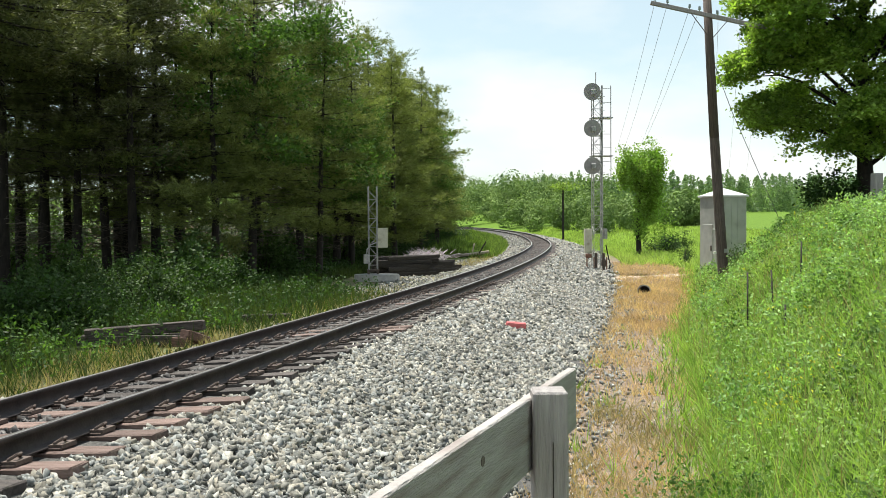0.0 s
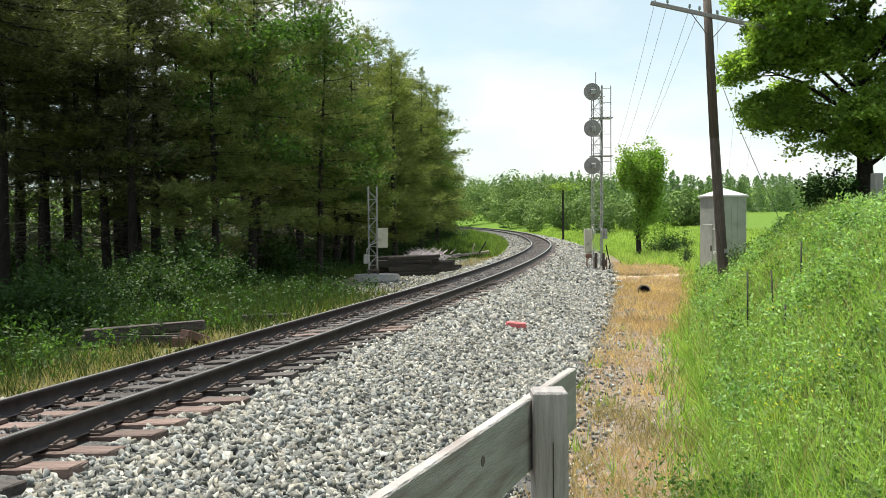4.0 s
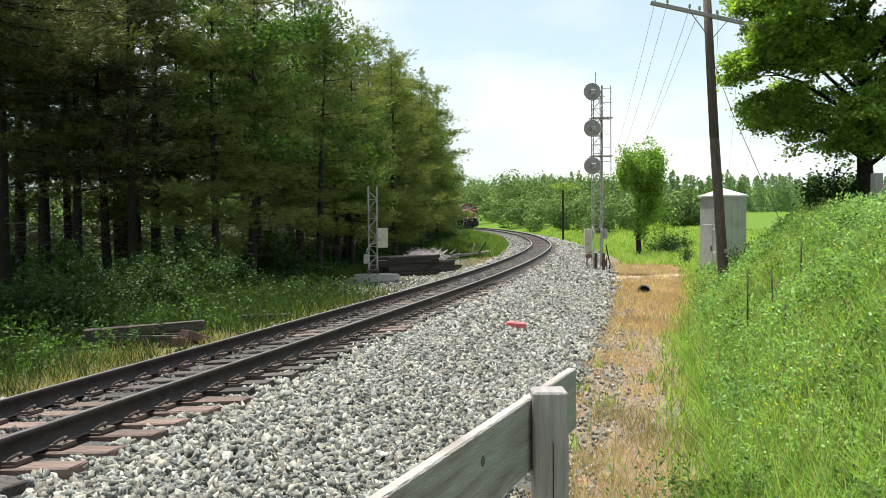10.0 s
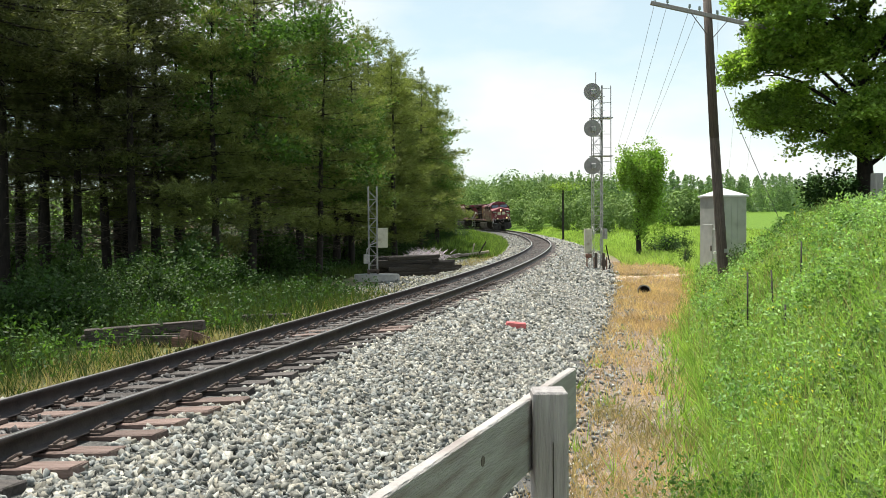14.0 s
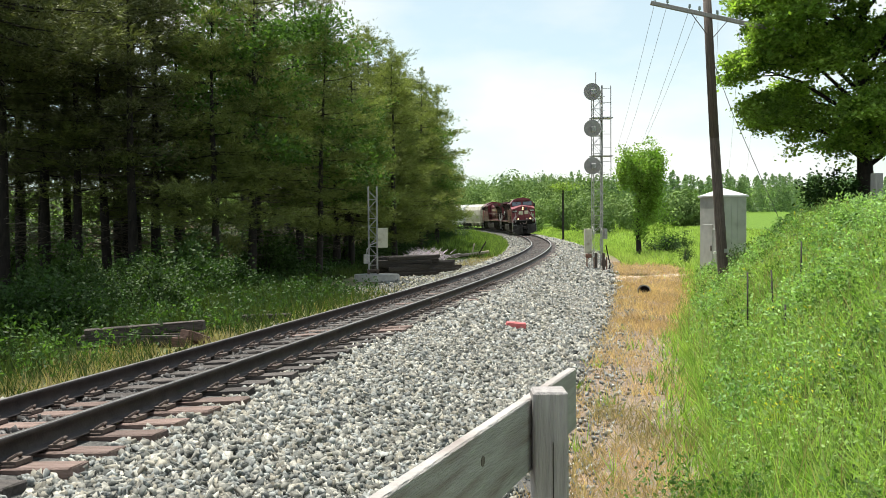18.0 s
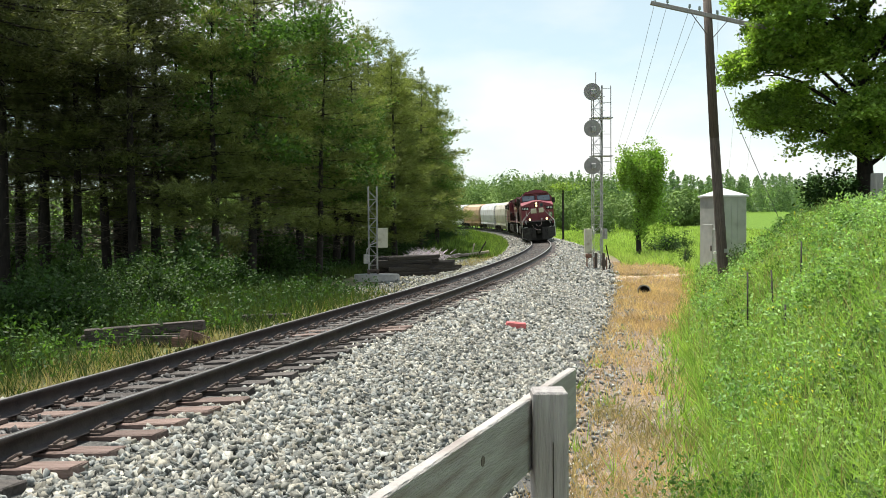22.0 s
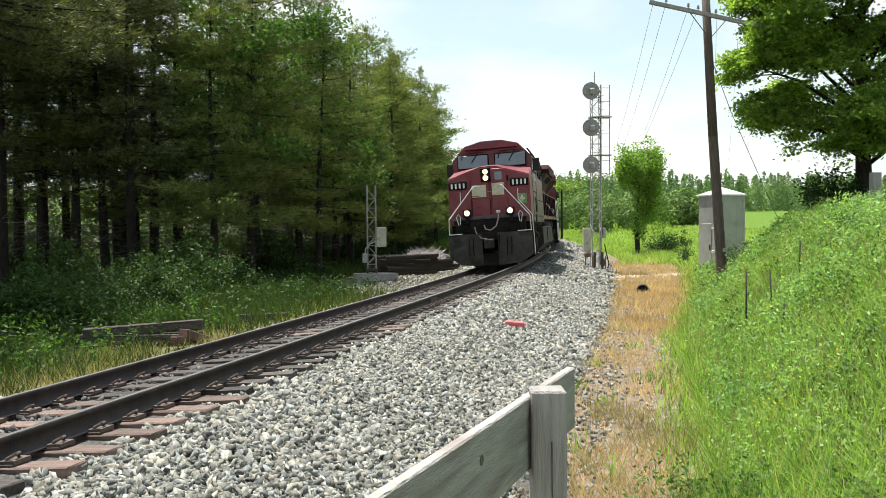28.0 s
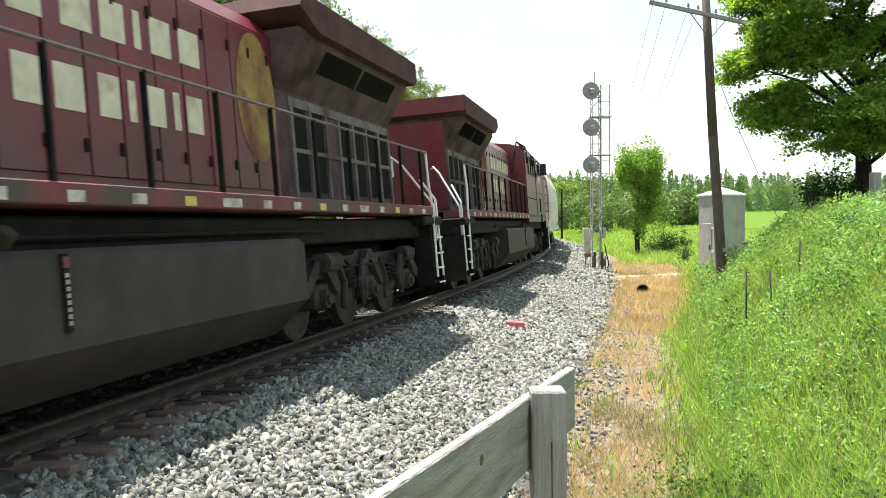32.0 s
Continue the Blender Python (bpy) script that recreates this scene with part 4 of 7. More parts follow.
        for z in (0.38, 0.66, 0.94, 1.24):
            part("step", boxes((-20.1, -19.65, min(sd * 1.15, sd * 1.5), max(sd * 1.15, sd * 1.5), z, z + 0.03)), M_BLACK, lo)
            part("step_edge", boxes((-20.1, -19.65, min(sd * 1.502, sd * 1.512), max(sd * 1.502, sd * 1.512), z, z + 0.03)), M_WHITE, lo)
        # fuel tank fittings and pipes under the sill
        part("sight_gauge", boxes((-8.85, -8.79, sd * 1.51 - 0.02, sd * 1.51 + 0.02, 0.75, 1.32)), M_BLACK, lo)
        part("filler", pipe(bmesh.new(), [(-8.4, sd * 1.3, 1.36), (-8.4, sd * 1.42, 1.5)], 0.07, n=10), M_TRUCK, lo)
        part("air_pipe", pipe(bmesh.new(), [(-5.6, sd * 1.3, 1.45), (-14.5, sd * 1.3, 1.45)], 0.03), M_BLACK, lo)
        bm = bmesh.new()
        rod(bm, (-5.35, sd * 1.1, 1.25), (-5.35, sd * 1.1, 0.75), 0.16, 0.2, n=12)
        part("bell", bm, M_TRUCK, lo)
    part("end_bars", boxes((-18.945, -18.92, 0.35, 0.62, 2.75, 3.15)), M_WHITE, lo, "plain white bar on the hood end")
    part("pilot_plough", boxes((-20.28, -20.2, -1.45, 1.45, 0.3, 1.28)), M_BLACK, lo)
    bm = bmesh.new()
    prism(bm, [(-1.5, 1.30), (-1.42, 1.36), (1.42, 1.36), (1.5, 1.30), (1.5, 0.62), (1.05, 0.22), (-1.05, 0.22), (-1.5, 0.62)], -5.95, -13.25, axis="x")
    part("fuel_tank", bm, M_TANK, lo, "dusty grey fuel tank")
    loco_truck(lo, -2.95)
    loco_truck(lo, -16.4)
    return lo


# ---- hopper cars ----
def car_truck(parent, xc):
    tr = part("truck", boxes((xc - 0.25, xc + 0.25, -0.9, 0.9, 0.45, 0.75), bevel=0.04), M_BLACK, parent)
    for sd in (1, -1):
        bm = bmesh.new()
        prism(bm, [(xc - 1.15, 0.62), (xc - 1.0, 0.75), (xc - 0.4, 0.72), (xc - 0.3, 0.8), (xc + 0.3, 0.8), (xc + 0.4, 0.72), (xc + 1.0, 0.75), (xc + 1.15, 0.62), (xc + 0.7, 0.5), (xc + 0.35, 0.28), (xc - 0.35, 0.28), (xc - 0.7, 0.5)], sd * 0.95, sd * 1.1)
        part("side_frame", bm, M_TRUCK, tr)
    for dx in (-0.88, 0.88):
        bm = bmesh.new()
        for sd in (1, -1):
            rod(bm, (xc + dx, sd * 0.68, 0.46), (xc + dx, sd * 0.775, 0.46), 0.46, n=18)
        rod(bm, (xc + dx, -0.9, 0.46), (xc + dx, 0.9, 0.46), 0.09, n=8)
        part("wheelset", bm, M_WHEEL, tr)


def hopper(body_mat, label):
    car = new("hopper_car")
    L = 16.2
    sec = [(-0.75, 1.05), (-1.35, 1.25), (-1.5, 1.7), (-1.56, 2.6), (-1.5, 3.5), (-1.25, 4.15), (-0.7, 4.42), (0.7, 4.42), (1.25, 4.15), (1.5, 3.5), (1.56, 2.6), (1.5, 1.7), (1.35, 1.25), (0.75, 1.05)]
    bm = bmesh.new()
    prism(bm, sec, -0.9, -L + 0.1, axis="x")
    # the ends slope in towards the bottom
    for v in bm.verts:
        if v.co.z < 2.6:
            d = (2.6 - v.co.z) * 0.9
            v.co.x += -d if v.co.x > -5 else d
    part("body", bm, body_mat, car)
    part("centre_sill", boxes((-L + 0.1, -0.9, -0.3, 0.3, 0.85, 1.15)), M_BLACK, car)
    for sd in (1, -1):
        part("side_sill", boxes((-L + 0.1, -0.9, min(sd * 1.3, sd * 1.5), max(sd * 1.3, sd * 1.5), 1.1, 1.32)), body_mat, car)
        for x in (-0.95, -L + 0.15):
            part("corner_post", boxes((x - 0.06, x + 0.06, sd * 1.4 - 0.06, sd * 1.4 + 0.06, 1.1, 3.7)), body_mat, car)
            bm = bmesh.new()
            for k in range(7):
                rod(bm, (x + 0.08, sd * 1.15, 1.3 + 0.38 * k), (x + 0.08, sd * 1.5, 1.3 + 0.38 * k), 0.02, n=5)
            part("ladder", bm, M_BLACK, car)
    for i in range(4):
        x = -2.6 - i * 3.7
        part("hatch", boxes((x - 1.3, x + 0.5, -0.45, 0.45, 4.40, 4.52), bevel=0.04), body_mat, car)
    for i in range(3):
        x = -4.5 - i * 3.7
        bm = bmesh.new()
        prism(bm, [(x - 1.4, 1.3), (x + 1.4, 1.3), (x + 0.35, 0.45), (x - 0.35, 0.45)], -1.0, 1.0)
        part("chute", bm, body_mat, car)
    part("running_board", boxes((-L, -0.8, 0.55, 1.1, 4.50, 4.54)), M_GALV, car)
    for x, d in ((-0.9, 1), (-L + 0.1, -1)):
        part("coupler", boxes((min(x, x + d * 0.95), max(x, x + d * 0.95), -0.12, 0.12, 0.76, 1.0), bevel=0.03), M_TRUCK, car)
        part("end_platform", boxes((x - 0.45 if d > 0 else x, x if d > 0 else x + 0.45, -1.45, 1.45, 1.02, 1.1)), M_BLACK, car)
    car_truck(car, -2.2)
    car_truck(car, -L + 1.2)
    return tagged(car, label, "hopper car", group="freight cars behind the locomotives")


lead = tagged(locomotive(), "maroon freight locomotive with lit headlamps and grey fuel tank", "locomotive", group="locomotives of the train")
second = copy_thing(lead, pose(0, 0, 0))
tagged(second, "maroon freight locomotive coupled long hood first, dusty sides")
M_CAR_CREAM = surface("cream hopper paint", (0.52, 0.50, 0.42), (0.66, 0.64, 0.56), scale=1.5, rough=0.6, stain=(0.42, 0.38, 0.30), stain_scale=0.6)
M_CAR_WHITE = surface("white hopper paint", (0.62, 0.64, 0.66), (0.78, 0.79, 0.80), scale=1.5, rough=0.6, stain=(0.55, 0.53, 0.5), stain_scale=0.6)
M_CAR_TAN = surface("tan hopper paint", (0.50, 0.34, 0.20), (0.62, 0.45, 0.29), scale=1.5, rough=0.6, stain=(0.42, 0.30, 0.2), stain_scale=0.6)
cars = [hopper(M_CAR_CREAM, "cream white covered hopper car with curved sides")]
cars.append(hopper(M_CAR_WHITE, "pale grey-white covered hopper car with curved sides"))
cars.append(hopper(M_CAR_TAN, "tan covered hopper car with curved sides"))
for k in (1, 1, 0, 1, 2, 1):
    cars.append(copy_thing(cars[k], pose(0, 0, 0)))


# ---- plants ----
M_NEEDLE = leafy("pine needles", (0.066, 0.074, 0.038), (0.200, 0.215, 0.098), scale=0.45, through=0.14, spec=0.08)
# lighter copy of the needles, sunlight on the wood's edge painted in
M_NEEDLE_EDGE = leafy("sunlit pine needles", (0.090, 0.115, 0.040), (0.29, 0.325, 0.11), scale=0.5, through=0.22, spec=0.08)
M_LEAF_MID = leafy("mid green leaves", (0.045, 0.100, 0.022), (0.11, 0.19, 0.045), scale=0.8)
M_LEAF = leafy("broad leaves", (0.10, 0.18, 0.034), (0.30, 0.41, 0.088), scale=0.9, through=0.45)
M_LEAF_LIGHT = leafy("light green leaves", (0.125, 0.20, 0.035), (0.24, 0.33, 0.075), scale=0.9)
# the wood's shade on shrubs, weeds and undergrowth is mixed into these three leaf colours
M_LEAF_DARK = leafy("dark leaves with verge shade", (0.022, 0.052, 0.014), (0.056, 0.105, 0.026), scale=0.8, through=0.25)
M_UNDER = leafy("shade-toned undergrowth leaves", (0.018, 0.034, 0.010), (0.055, 0.085, 0.022), scale=0.5, through=0.2)
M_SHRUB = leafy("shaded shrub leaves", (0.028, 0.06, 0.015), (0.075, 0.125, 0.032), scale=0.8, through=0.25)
M_GRASS = leafy("fresh grass", (0.085, 0.195, 0.032), (0.37, 0.50, 0.125), scale=0.7, vary=0.6)
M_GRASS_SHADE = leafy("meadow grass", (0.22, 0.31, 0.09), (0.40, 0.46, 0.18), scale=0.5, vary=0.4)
# the pines' shade on the verge is put into this dark grass colour
M_GRASS_LEFT_SHADED = leafy("verge grass", (0.030, 0.052, 0.015), (0.070, 0.096, 0.028), scale=0.5, vary=0.4)
M_GRASS_MID = leafy("mixed verge grass", (0.05, 0.095, 0.022), (0.20, 0.27, 0.075), scale=0.5, vary=0.5)
M_GRASS_DRY = leafy("dry grass", (0.38, 0.245, 0.16), (0.60, 0.42, 0.30), scale=0.9, vary=0.35)
M_WEED = leafy("blue-green weeds", (0.095, 0.19, 0.062), (0.32, 0.475, 0.18), scale=1.1, vary=0.5)
M_WEED_LIGHT = leafy("pale green weed leaves", (0.14, 0.24, 0.065), (0.30, 0.42, 0.14), scale=0.8)
M_VINE = leafy("vine leaves", (0.14, 0.24, 0.045), (0.27, 0.40, 0.09), scale=0.9)
M_FLOWER = leafy("yellow blossom", (0.45, 0.42, 0.03), (0.60, 0.56, 0.06), scale=3)
M_FAR = leafy("far leaves", (0.055, 0.10, 0.038), (0.26, 0.36, 0.125), scale=0.16, vary=0.1, through=0.1, spec=0.02)
# raised, greyer green: distance haze is put into the needle colour
M_FAR_DARK = leafy("hazed far conifer needles", (0.115, 0.19, 0.10), (0.20, 0.285, 0.145), scale=0.06, vary=0.3)
M_GRASS_FAR = leafy("yellow-green weeds", (0.19, 0.28, 0.065), (0.42, 0.52, 0.16), scale=0.4, vary=0.4)
M_STRAW = leafy("straw grass", (0.20, 0.155, 0.09), (0.36, 0.295, 0.175), scale=0.9, vary=0.35)
M_DEAD = surface("dead twigs", (0.07, 0.056, 0.045), (0.16, 0.13, 0.105), scale=10, rough=0.9)


def blades(base, tip_dir, length, width, rng):
    """Thin triangles from base along tip_dir: arrays of verts and faces."""
    n = len(base)
    side = np.cross(tip_dir, rng.normal(size=(n, 3)))
    side /= np.linalg.norm(side, axis=1, keepdims=True) + 1e-9
    w = (np.asarray(width) * np.ones(n))[:, None] * 0.5
    v = np.stack([base - side * w, base + side * w, base + tip_dir * (np.asarray(length) * np.ones(n))[:, None]], 1).reshape(-1, 3)
    return v, np.arange(3 * n).reshape(n, 3)


def leaf_quads(c, size, rng, flat=0.35, slim=0.32, face=None):
    """Pointed four-cornered leaves at the places c, mostly facing up."""
    n = len(c)
    nrm = rng.normal(size=(n, 3))
    nrm[:, 2] = np.abs(nrm[:, 2]) + flat
    if face is not None:
        nrm = face * 1.6 + 0.6 * rng.normal(size=(n, 3))
    nrm /= np.linalg.norm(nrm, axis=1, keepdims=True)
    a = np.cross(nrm, rng.normal(size=(n, 3)))
    a /= np.linalg.norm(a, axis=1, keepdims=True) + 1e-9
    b = np.cross(nrm, a)
    s = (size * (0.6 + 0.8 * rng.random(n)))[:, None] if np.ndim(size) else (size * (0.6 + 0.8 * rng.random(n)))[:, None]
    v = np.stack([c - a * s * 0.5, c + b * s * slim, c + a * s * 0.5, c - b * s * slim], 1).reshape(-1, 3)
    return v, np.arange(4 * n).reshape(n, 4)


def limb(bm, pts, r0, r1, n=6):
    k = len(pts) - 1
    for i in range(k):
        rod(bm, pts[i], pts[i + 1], r0 + (r1 - r0) * i / k, r0 + (r1 - r0) * (i + 1) / k, n=n, caps=(i == k - 1))


def bm_mesh(name, bm, material, smooth_faces=True):
    me = bpy.data.meshes.new(name)
    bm.to_mesh(me)
    bm.free()
    me.materials.append(material)
    if smooth_faces:
        me.shade_smooth()
    return me


def pine(seed, h, clear, reach, tufts, label, dead=True, needles=None, q=8):
    """A white pine: straight trunk, whorls of level limbs, flat sprays of needle tufts; clear: bare height of the trunk."""
    rng = np.random.default_rng(seed)
    tree = new("pine_tree")
    bm = bmesh.new()
    lean = rng.normal(size=2) * 0.012
    pts = [Vector((lean[0] * z + 0.05 * math.sin(z * 0.6 + seed), lean[1] * z, z)) for z in np.linspace(-0.2, h * 0.985, 9)]
    limb(bm, pts, 0.012 * h + 0.05, 0.008, n=9)
    put("trunk", bm_mesh("trunk", bm, M_BARK), tree)
    bm = bmesh.new()
    base, out = [], []
    z = clear
    while z < h - 0.4:
        u = (z - clear) / (h - clear)
        r = 0.88 * reach * (1 - u ** 1.7) ** 0.85 * (0.75 + 0.25 * min(1, u * 6)) + 0.35
        for k in range(6):
            zl = z + 0.42 * rng.normal() if u > 0.08 else z + 0.5 * rng.random()
            a = rng.random() * math.tau
            ln = r * (0.42 + 0.72 * rng.random())
            up = -0.06 + 0.50 * u * u + 0.06 * rng.normal()
            cx, cy = lean[0] * z, lean[1] * z
            d = np.array([math.cos(a), math.sin(a), 0.0])
            st = np.array([cx, cy, zl])
            mid = st + d * ln * 0.5 + np.array([0, 0, up * ln * 0.25 - 0.04 * ln])
            end = st + d * ln + np.array([0, 0, up * ln * 0.6])
            limb(bm, [Vector(st), Vector(mid), Vector(end)], 0.018 + 0.012 * ln, 0.008, n=4)
            side = np.array([-d[1], d[0], 0.0])
            puffs = 2 + int(1.5 * ln)
            m = max(6, int(tufts * 2.7 * ln / puffs))
            for j in range(puffs):
                f = 0.20 + 0.84 * ((j + rng.random()) / puffs) ** 0.8
                off = rng.normal() * 0.24 * ln * math.sqrt(max(0.03, 1.2 - f))
                c = (st + (mid - st) * f * 2 if f < 0.5 else mid + (end - mid) * (f * 2 - 1)) + side * off
                pr = 0.26 + 0.22 * rng.random()
                p = c + rng.normal(size=(m, 3)) * np.array([pr, pr, 0.42 * pr]) + np.array([0, 0, 0.12 * rng.random()])
                base.append(p)
                out.append(np.tile(d + side * np.sign(off) * 0.6 + np.array([0, 0, 0.25]), (m, 1)) + (p - c) * 1.2)
        z += 0.85 + 0.60 * rng.random()
    # the leader and its upright shoots
    m = 60
    tz = h - 1.5 * rng.random(m)
    base.append(np.stack([lean[0] * h + 0.30 * (h - tz) * rng.normal(size=m) + 0.06 * rng.normal(size=m), lean[1] * h + 0.30 * (h - tz) * rng.normal(size=m), tz], 1))
    out.append(np.tile(np.array([0.0, 0.0, 1.2]), (m, 1)))
    if dead:
        tw = bmesh.new()
        for k in range(64):
            zz = 1.2 + (clear + 4.0 - 1.2) * rng.random()
            a = rng.random() * math.tau
            ln = 0.7 + 1.5 * rng.random()
            e = Vector((math.cos(a) * ln, math.sin(a) * ln, zz + 0.25 * ln * rng.normal() * 0.6))
            limb(tw, [Vector((0, 0, zz)), e], 0.018, 0.005, n=3)
            for j in range(2):
                limb(tw, [e * (0.4 + 0.25 * j) + Vector((0, 0, zz * (0.6 - 0.25 * j))), e + Vector((0.4 * rng.normal(), 0.4 * rng.normal(), 0.25 * rng.normal()))], 0.010, 0.004, n=3)
        put("deadwood", bm_mesh("deadwood", tw, M_DEAD), tree)["kind"] = "stuff"
    put("bough", bm_mesh("bough", bm, M_BARK), tree)["kind"] = "stuff"
    base, out = np.concatenate(base), np.concatenate(out)
    b = np.repeat(base, q, 0) + rng.normal(size=(len(base) * q, 3)) * np.array([0.06, 0.06, 0.04])
    t = np.repeat(out, q, 0) * 0.8 + rng.normal(size=(len(base) * q, 3)) * 0.6 + np.array([0, 0, 0.1])
    t /= np.linalg.norm(t, axis=1, keepdims=True)
    v, f = blades(b, t, 0.15 + 0.15 * rng.random(len(b)), 0.27 / q, rng)
    put("crown", mesh_np("crown", v, f, needles or M_NEEDLE), tree)
    return tagged(tree, label, "pine tree", group="pines of the wood")


def broadleaf(name, seed, h, bole, radius, leaves, leaf, mat, label, clump=0.75, squash=1.0, low=0.0, trunk_r=None, droop=0.0, category="tree"):
    """A leafy tree: forked limbs, and a crown of leaf clumps round their ends with gaps between."""
    rng = np.random.default_rng(seed)
    tree = new(name)
    r0 = trunk_r or 0.022 * h
    bm = bmesh.new()
    limb(bm, [Vector((0, 0, -0.2)), Vector((0.04 * h * rng.normal() * 0.3, 0, bole * 0.5)), Vector((0, 0.02 * h * rng.normal(), bole)), Vector((0, 0, h * 0.62)), Vector((0.2, 0.1, h * 0.9))], r0 * 1.15, 0.03, n=10)
    put("trunk", bm_mesh("trunk", bm, M_BARK), tree)
    bm = bmesh.new()
    tips = []
    n1 = max(7, int(h * 1.5))
    for k in range(n1):
        zz = bole + (h * 0.82 - bole) * (k + rng.random()) / n1
        a = k * 2.4 + rng.normal() * 0.4
        mid_u = (zz - bole) / max(0.1, h - bole)
        rr = radius * squash * math.sqrt(max(0.12, 1 - (mid_u * 1.05 - 0.25) ** 2)) * (0.75 + 0.35 * rng.random())
        end = Vector((math.cos(a) * rr, math.sin(a) * rr, zz + rr * (0.35 - low) + 0.3 * rng.normal()))
        st = Vector((0, 0, zz))
        mid = st.lerp(end, 0.5) + Vector((0, 0, 0.12 * rr))
        limb(bm, [st, mid, end], r0 * 0.36 * (1 - 0.6 * mid_u), 0.012, n=5)
        tips += [end, st.lerp(end, 0.72) + Vector((0, 0, 0.1 * rr))]
        for j in range(4):
            b = a + rng.normal() * 0.7
            ln = rr * (0.3 + 0.3 * rng.random())
            p = mid.lerp(end, rng.random())
            e = p + Vector((math.cos(b) * ln, math.sin(b) * ln, ln * 0.6 * rng.normal() + 0.2 * ln - droop * ln))
            limb(bm, [p, e], 0.018, 0.006, n=4)
            tips.append(e)
    tips.append(Vector((0, 0, h)))
    put("bough", bm_mesh("bough", bm, M_BARK), tree)["kind"] = "stuff"
    tips = np.array([tuple(t) for t in tips])
    w = rng.random(len(tips)) + 0.4
    pick = rng.choice(len(tips), leaves, p=w / w.sum())
    off = rng.normal(size=(leaves, 3))
    off /= np.linalg.norm(off, axis=1, keepdims=True)
    off *= (rng.random(leaves) ** 0.45)[:, None] * np.array([1.0, 1.0, 0.6 + droop]) * clump * radius * 0.42
    c = tips[pick] + off
    if droop:
        c[:, 2] -= droop * 1.6 * rng.random(leaves) ** 2
    c[:, 2] = np.maximum(c[:, 2], 0.15)
    v, f = leaf_quads(c, leaf, rng)
    put("crown", mesh_np("crown", v, f, mat), tree)
    return tagged(tree, label, category)


def bush(name, seed, h, radius, leaves, leaf, mat, label, category="bush"):
    rng = np.random.default_rng(seed)
    b = new(name)
    bm = bmesh.new()
    tips = []
    for k in range(12):
        a, rr = rng.random() * math.tau, radius * rng.random() ** 0.6
        e = Vector((math.cos(a) * rr, math.sin(a) * rr, h * (0.45 + 0.55 * rng.random()) * (1 - 0.35 * rr / radius)))
        limb(bm, [Vector((0.1 * e.x, 0.1 * e.y, -0.1)), Vector((e.x * 0.5, e.y * 0.5, e.z * 0.62)), e], 0.018, 0.005, n=4)
        tips += [e, Vector((e.x * 0.8, e.y * 0.8, e.z * 0.75)), Vector((e.x * 0.6, e.y * 0.6, e.z * 0.45))]
    put("stem", bm_mesh("stem", bm, M_BARK), b)["kind"] = "stuff"
    tips = np.array([tuple(t) for t in tips])
    off = rng.normal(size=(leaves, 3))
    off *= (0.22 * radius * rng.random(leaves) ** 0.5)[:, None]
    c = tips[rng.integers(0, len(tips), leaves)] + off
    c[:, 2] = np.maximum(c[:, 2], 0.05)
    v, f = leaf_quads(c, leaf, rng)
    put("foliage", mesh_np("foliage", v, f, mat), b)
    return tagged(b, label, category)


def set_at(ob, x, y, turn=0.0, size=1.0, dz=0.0):
    ob.matrix_basis = pose(x, y, gz(x, y) + dz, 0, 0, turn) @ Matrix.Diagonal((size, size, size, 1))
    return ob


def again(ob, x, y, turn=0.0, size=1.0, dz=0.0):
    c = copy_thing(ob, pose(0, 0, 0))
    return set_at(c, x, y, turn, size, dz)


# ---- the pine wood left of the line ----
EDGE_LABEL = "tall dark green pine with level boughs at the wood's edge"
INNER_LABEL = "tall pine with a bare dark trunk inside the wood"
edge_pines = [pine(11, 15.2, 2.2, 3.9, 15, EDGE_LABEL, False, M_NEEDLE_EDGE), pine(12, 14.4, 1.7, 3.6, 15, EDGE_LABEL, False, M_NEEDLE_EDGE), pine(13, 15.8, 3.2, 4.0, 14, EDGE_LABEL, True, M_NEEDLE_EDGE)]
# stands beyond the picture's left edge, added only for its shade
shade_pine = pine(15, 15.5, 8.2, 4.9, 13, "tall pine added out of view, its high boughs shading the verge", False, None, 4)
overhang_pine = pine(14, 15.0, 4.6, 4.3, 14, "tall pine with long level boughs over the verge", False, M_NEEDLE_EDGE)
inner_pines = [pine(21, 16.0, 4.6, 2.8, 10, INNER_LABEL, q=6), pine(22, 15.2, 3.6, 2.8, 10, INNER_LABEL, q=6), pine(23, 16.4, 5.8, 2.8, 10, INNER_LABEL, q=6)]


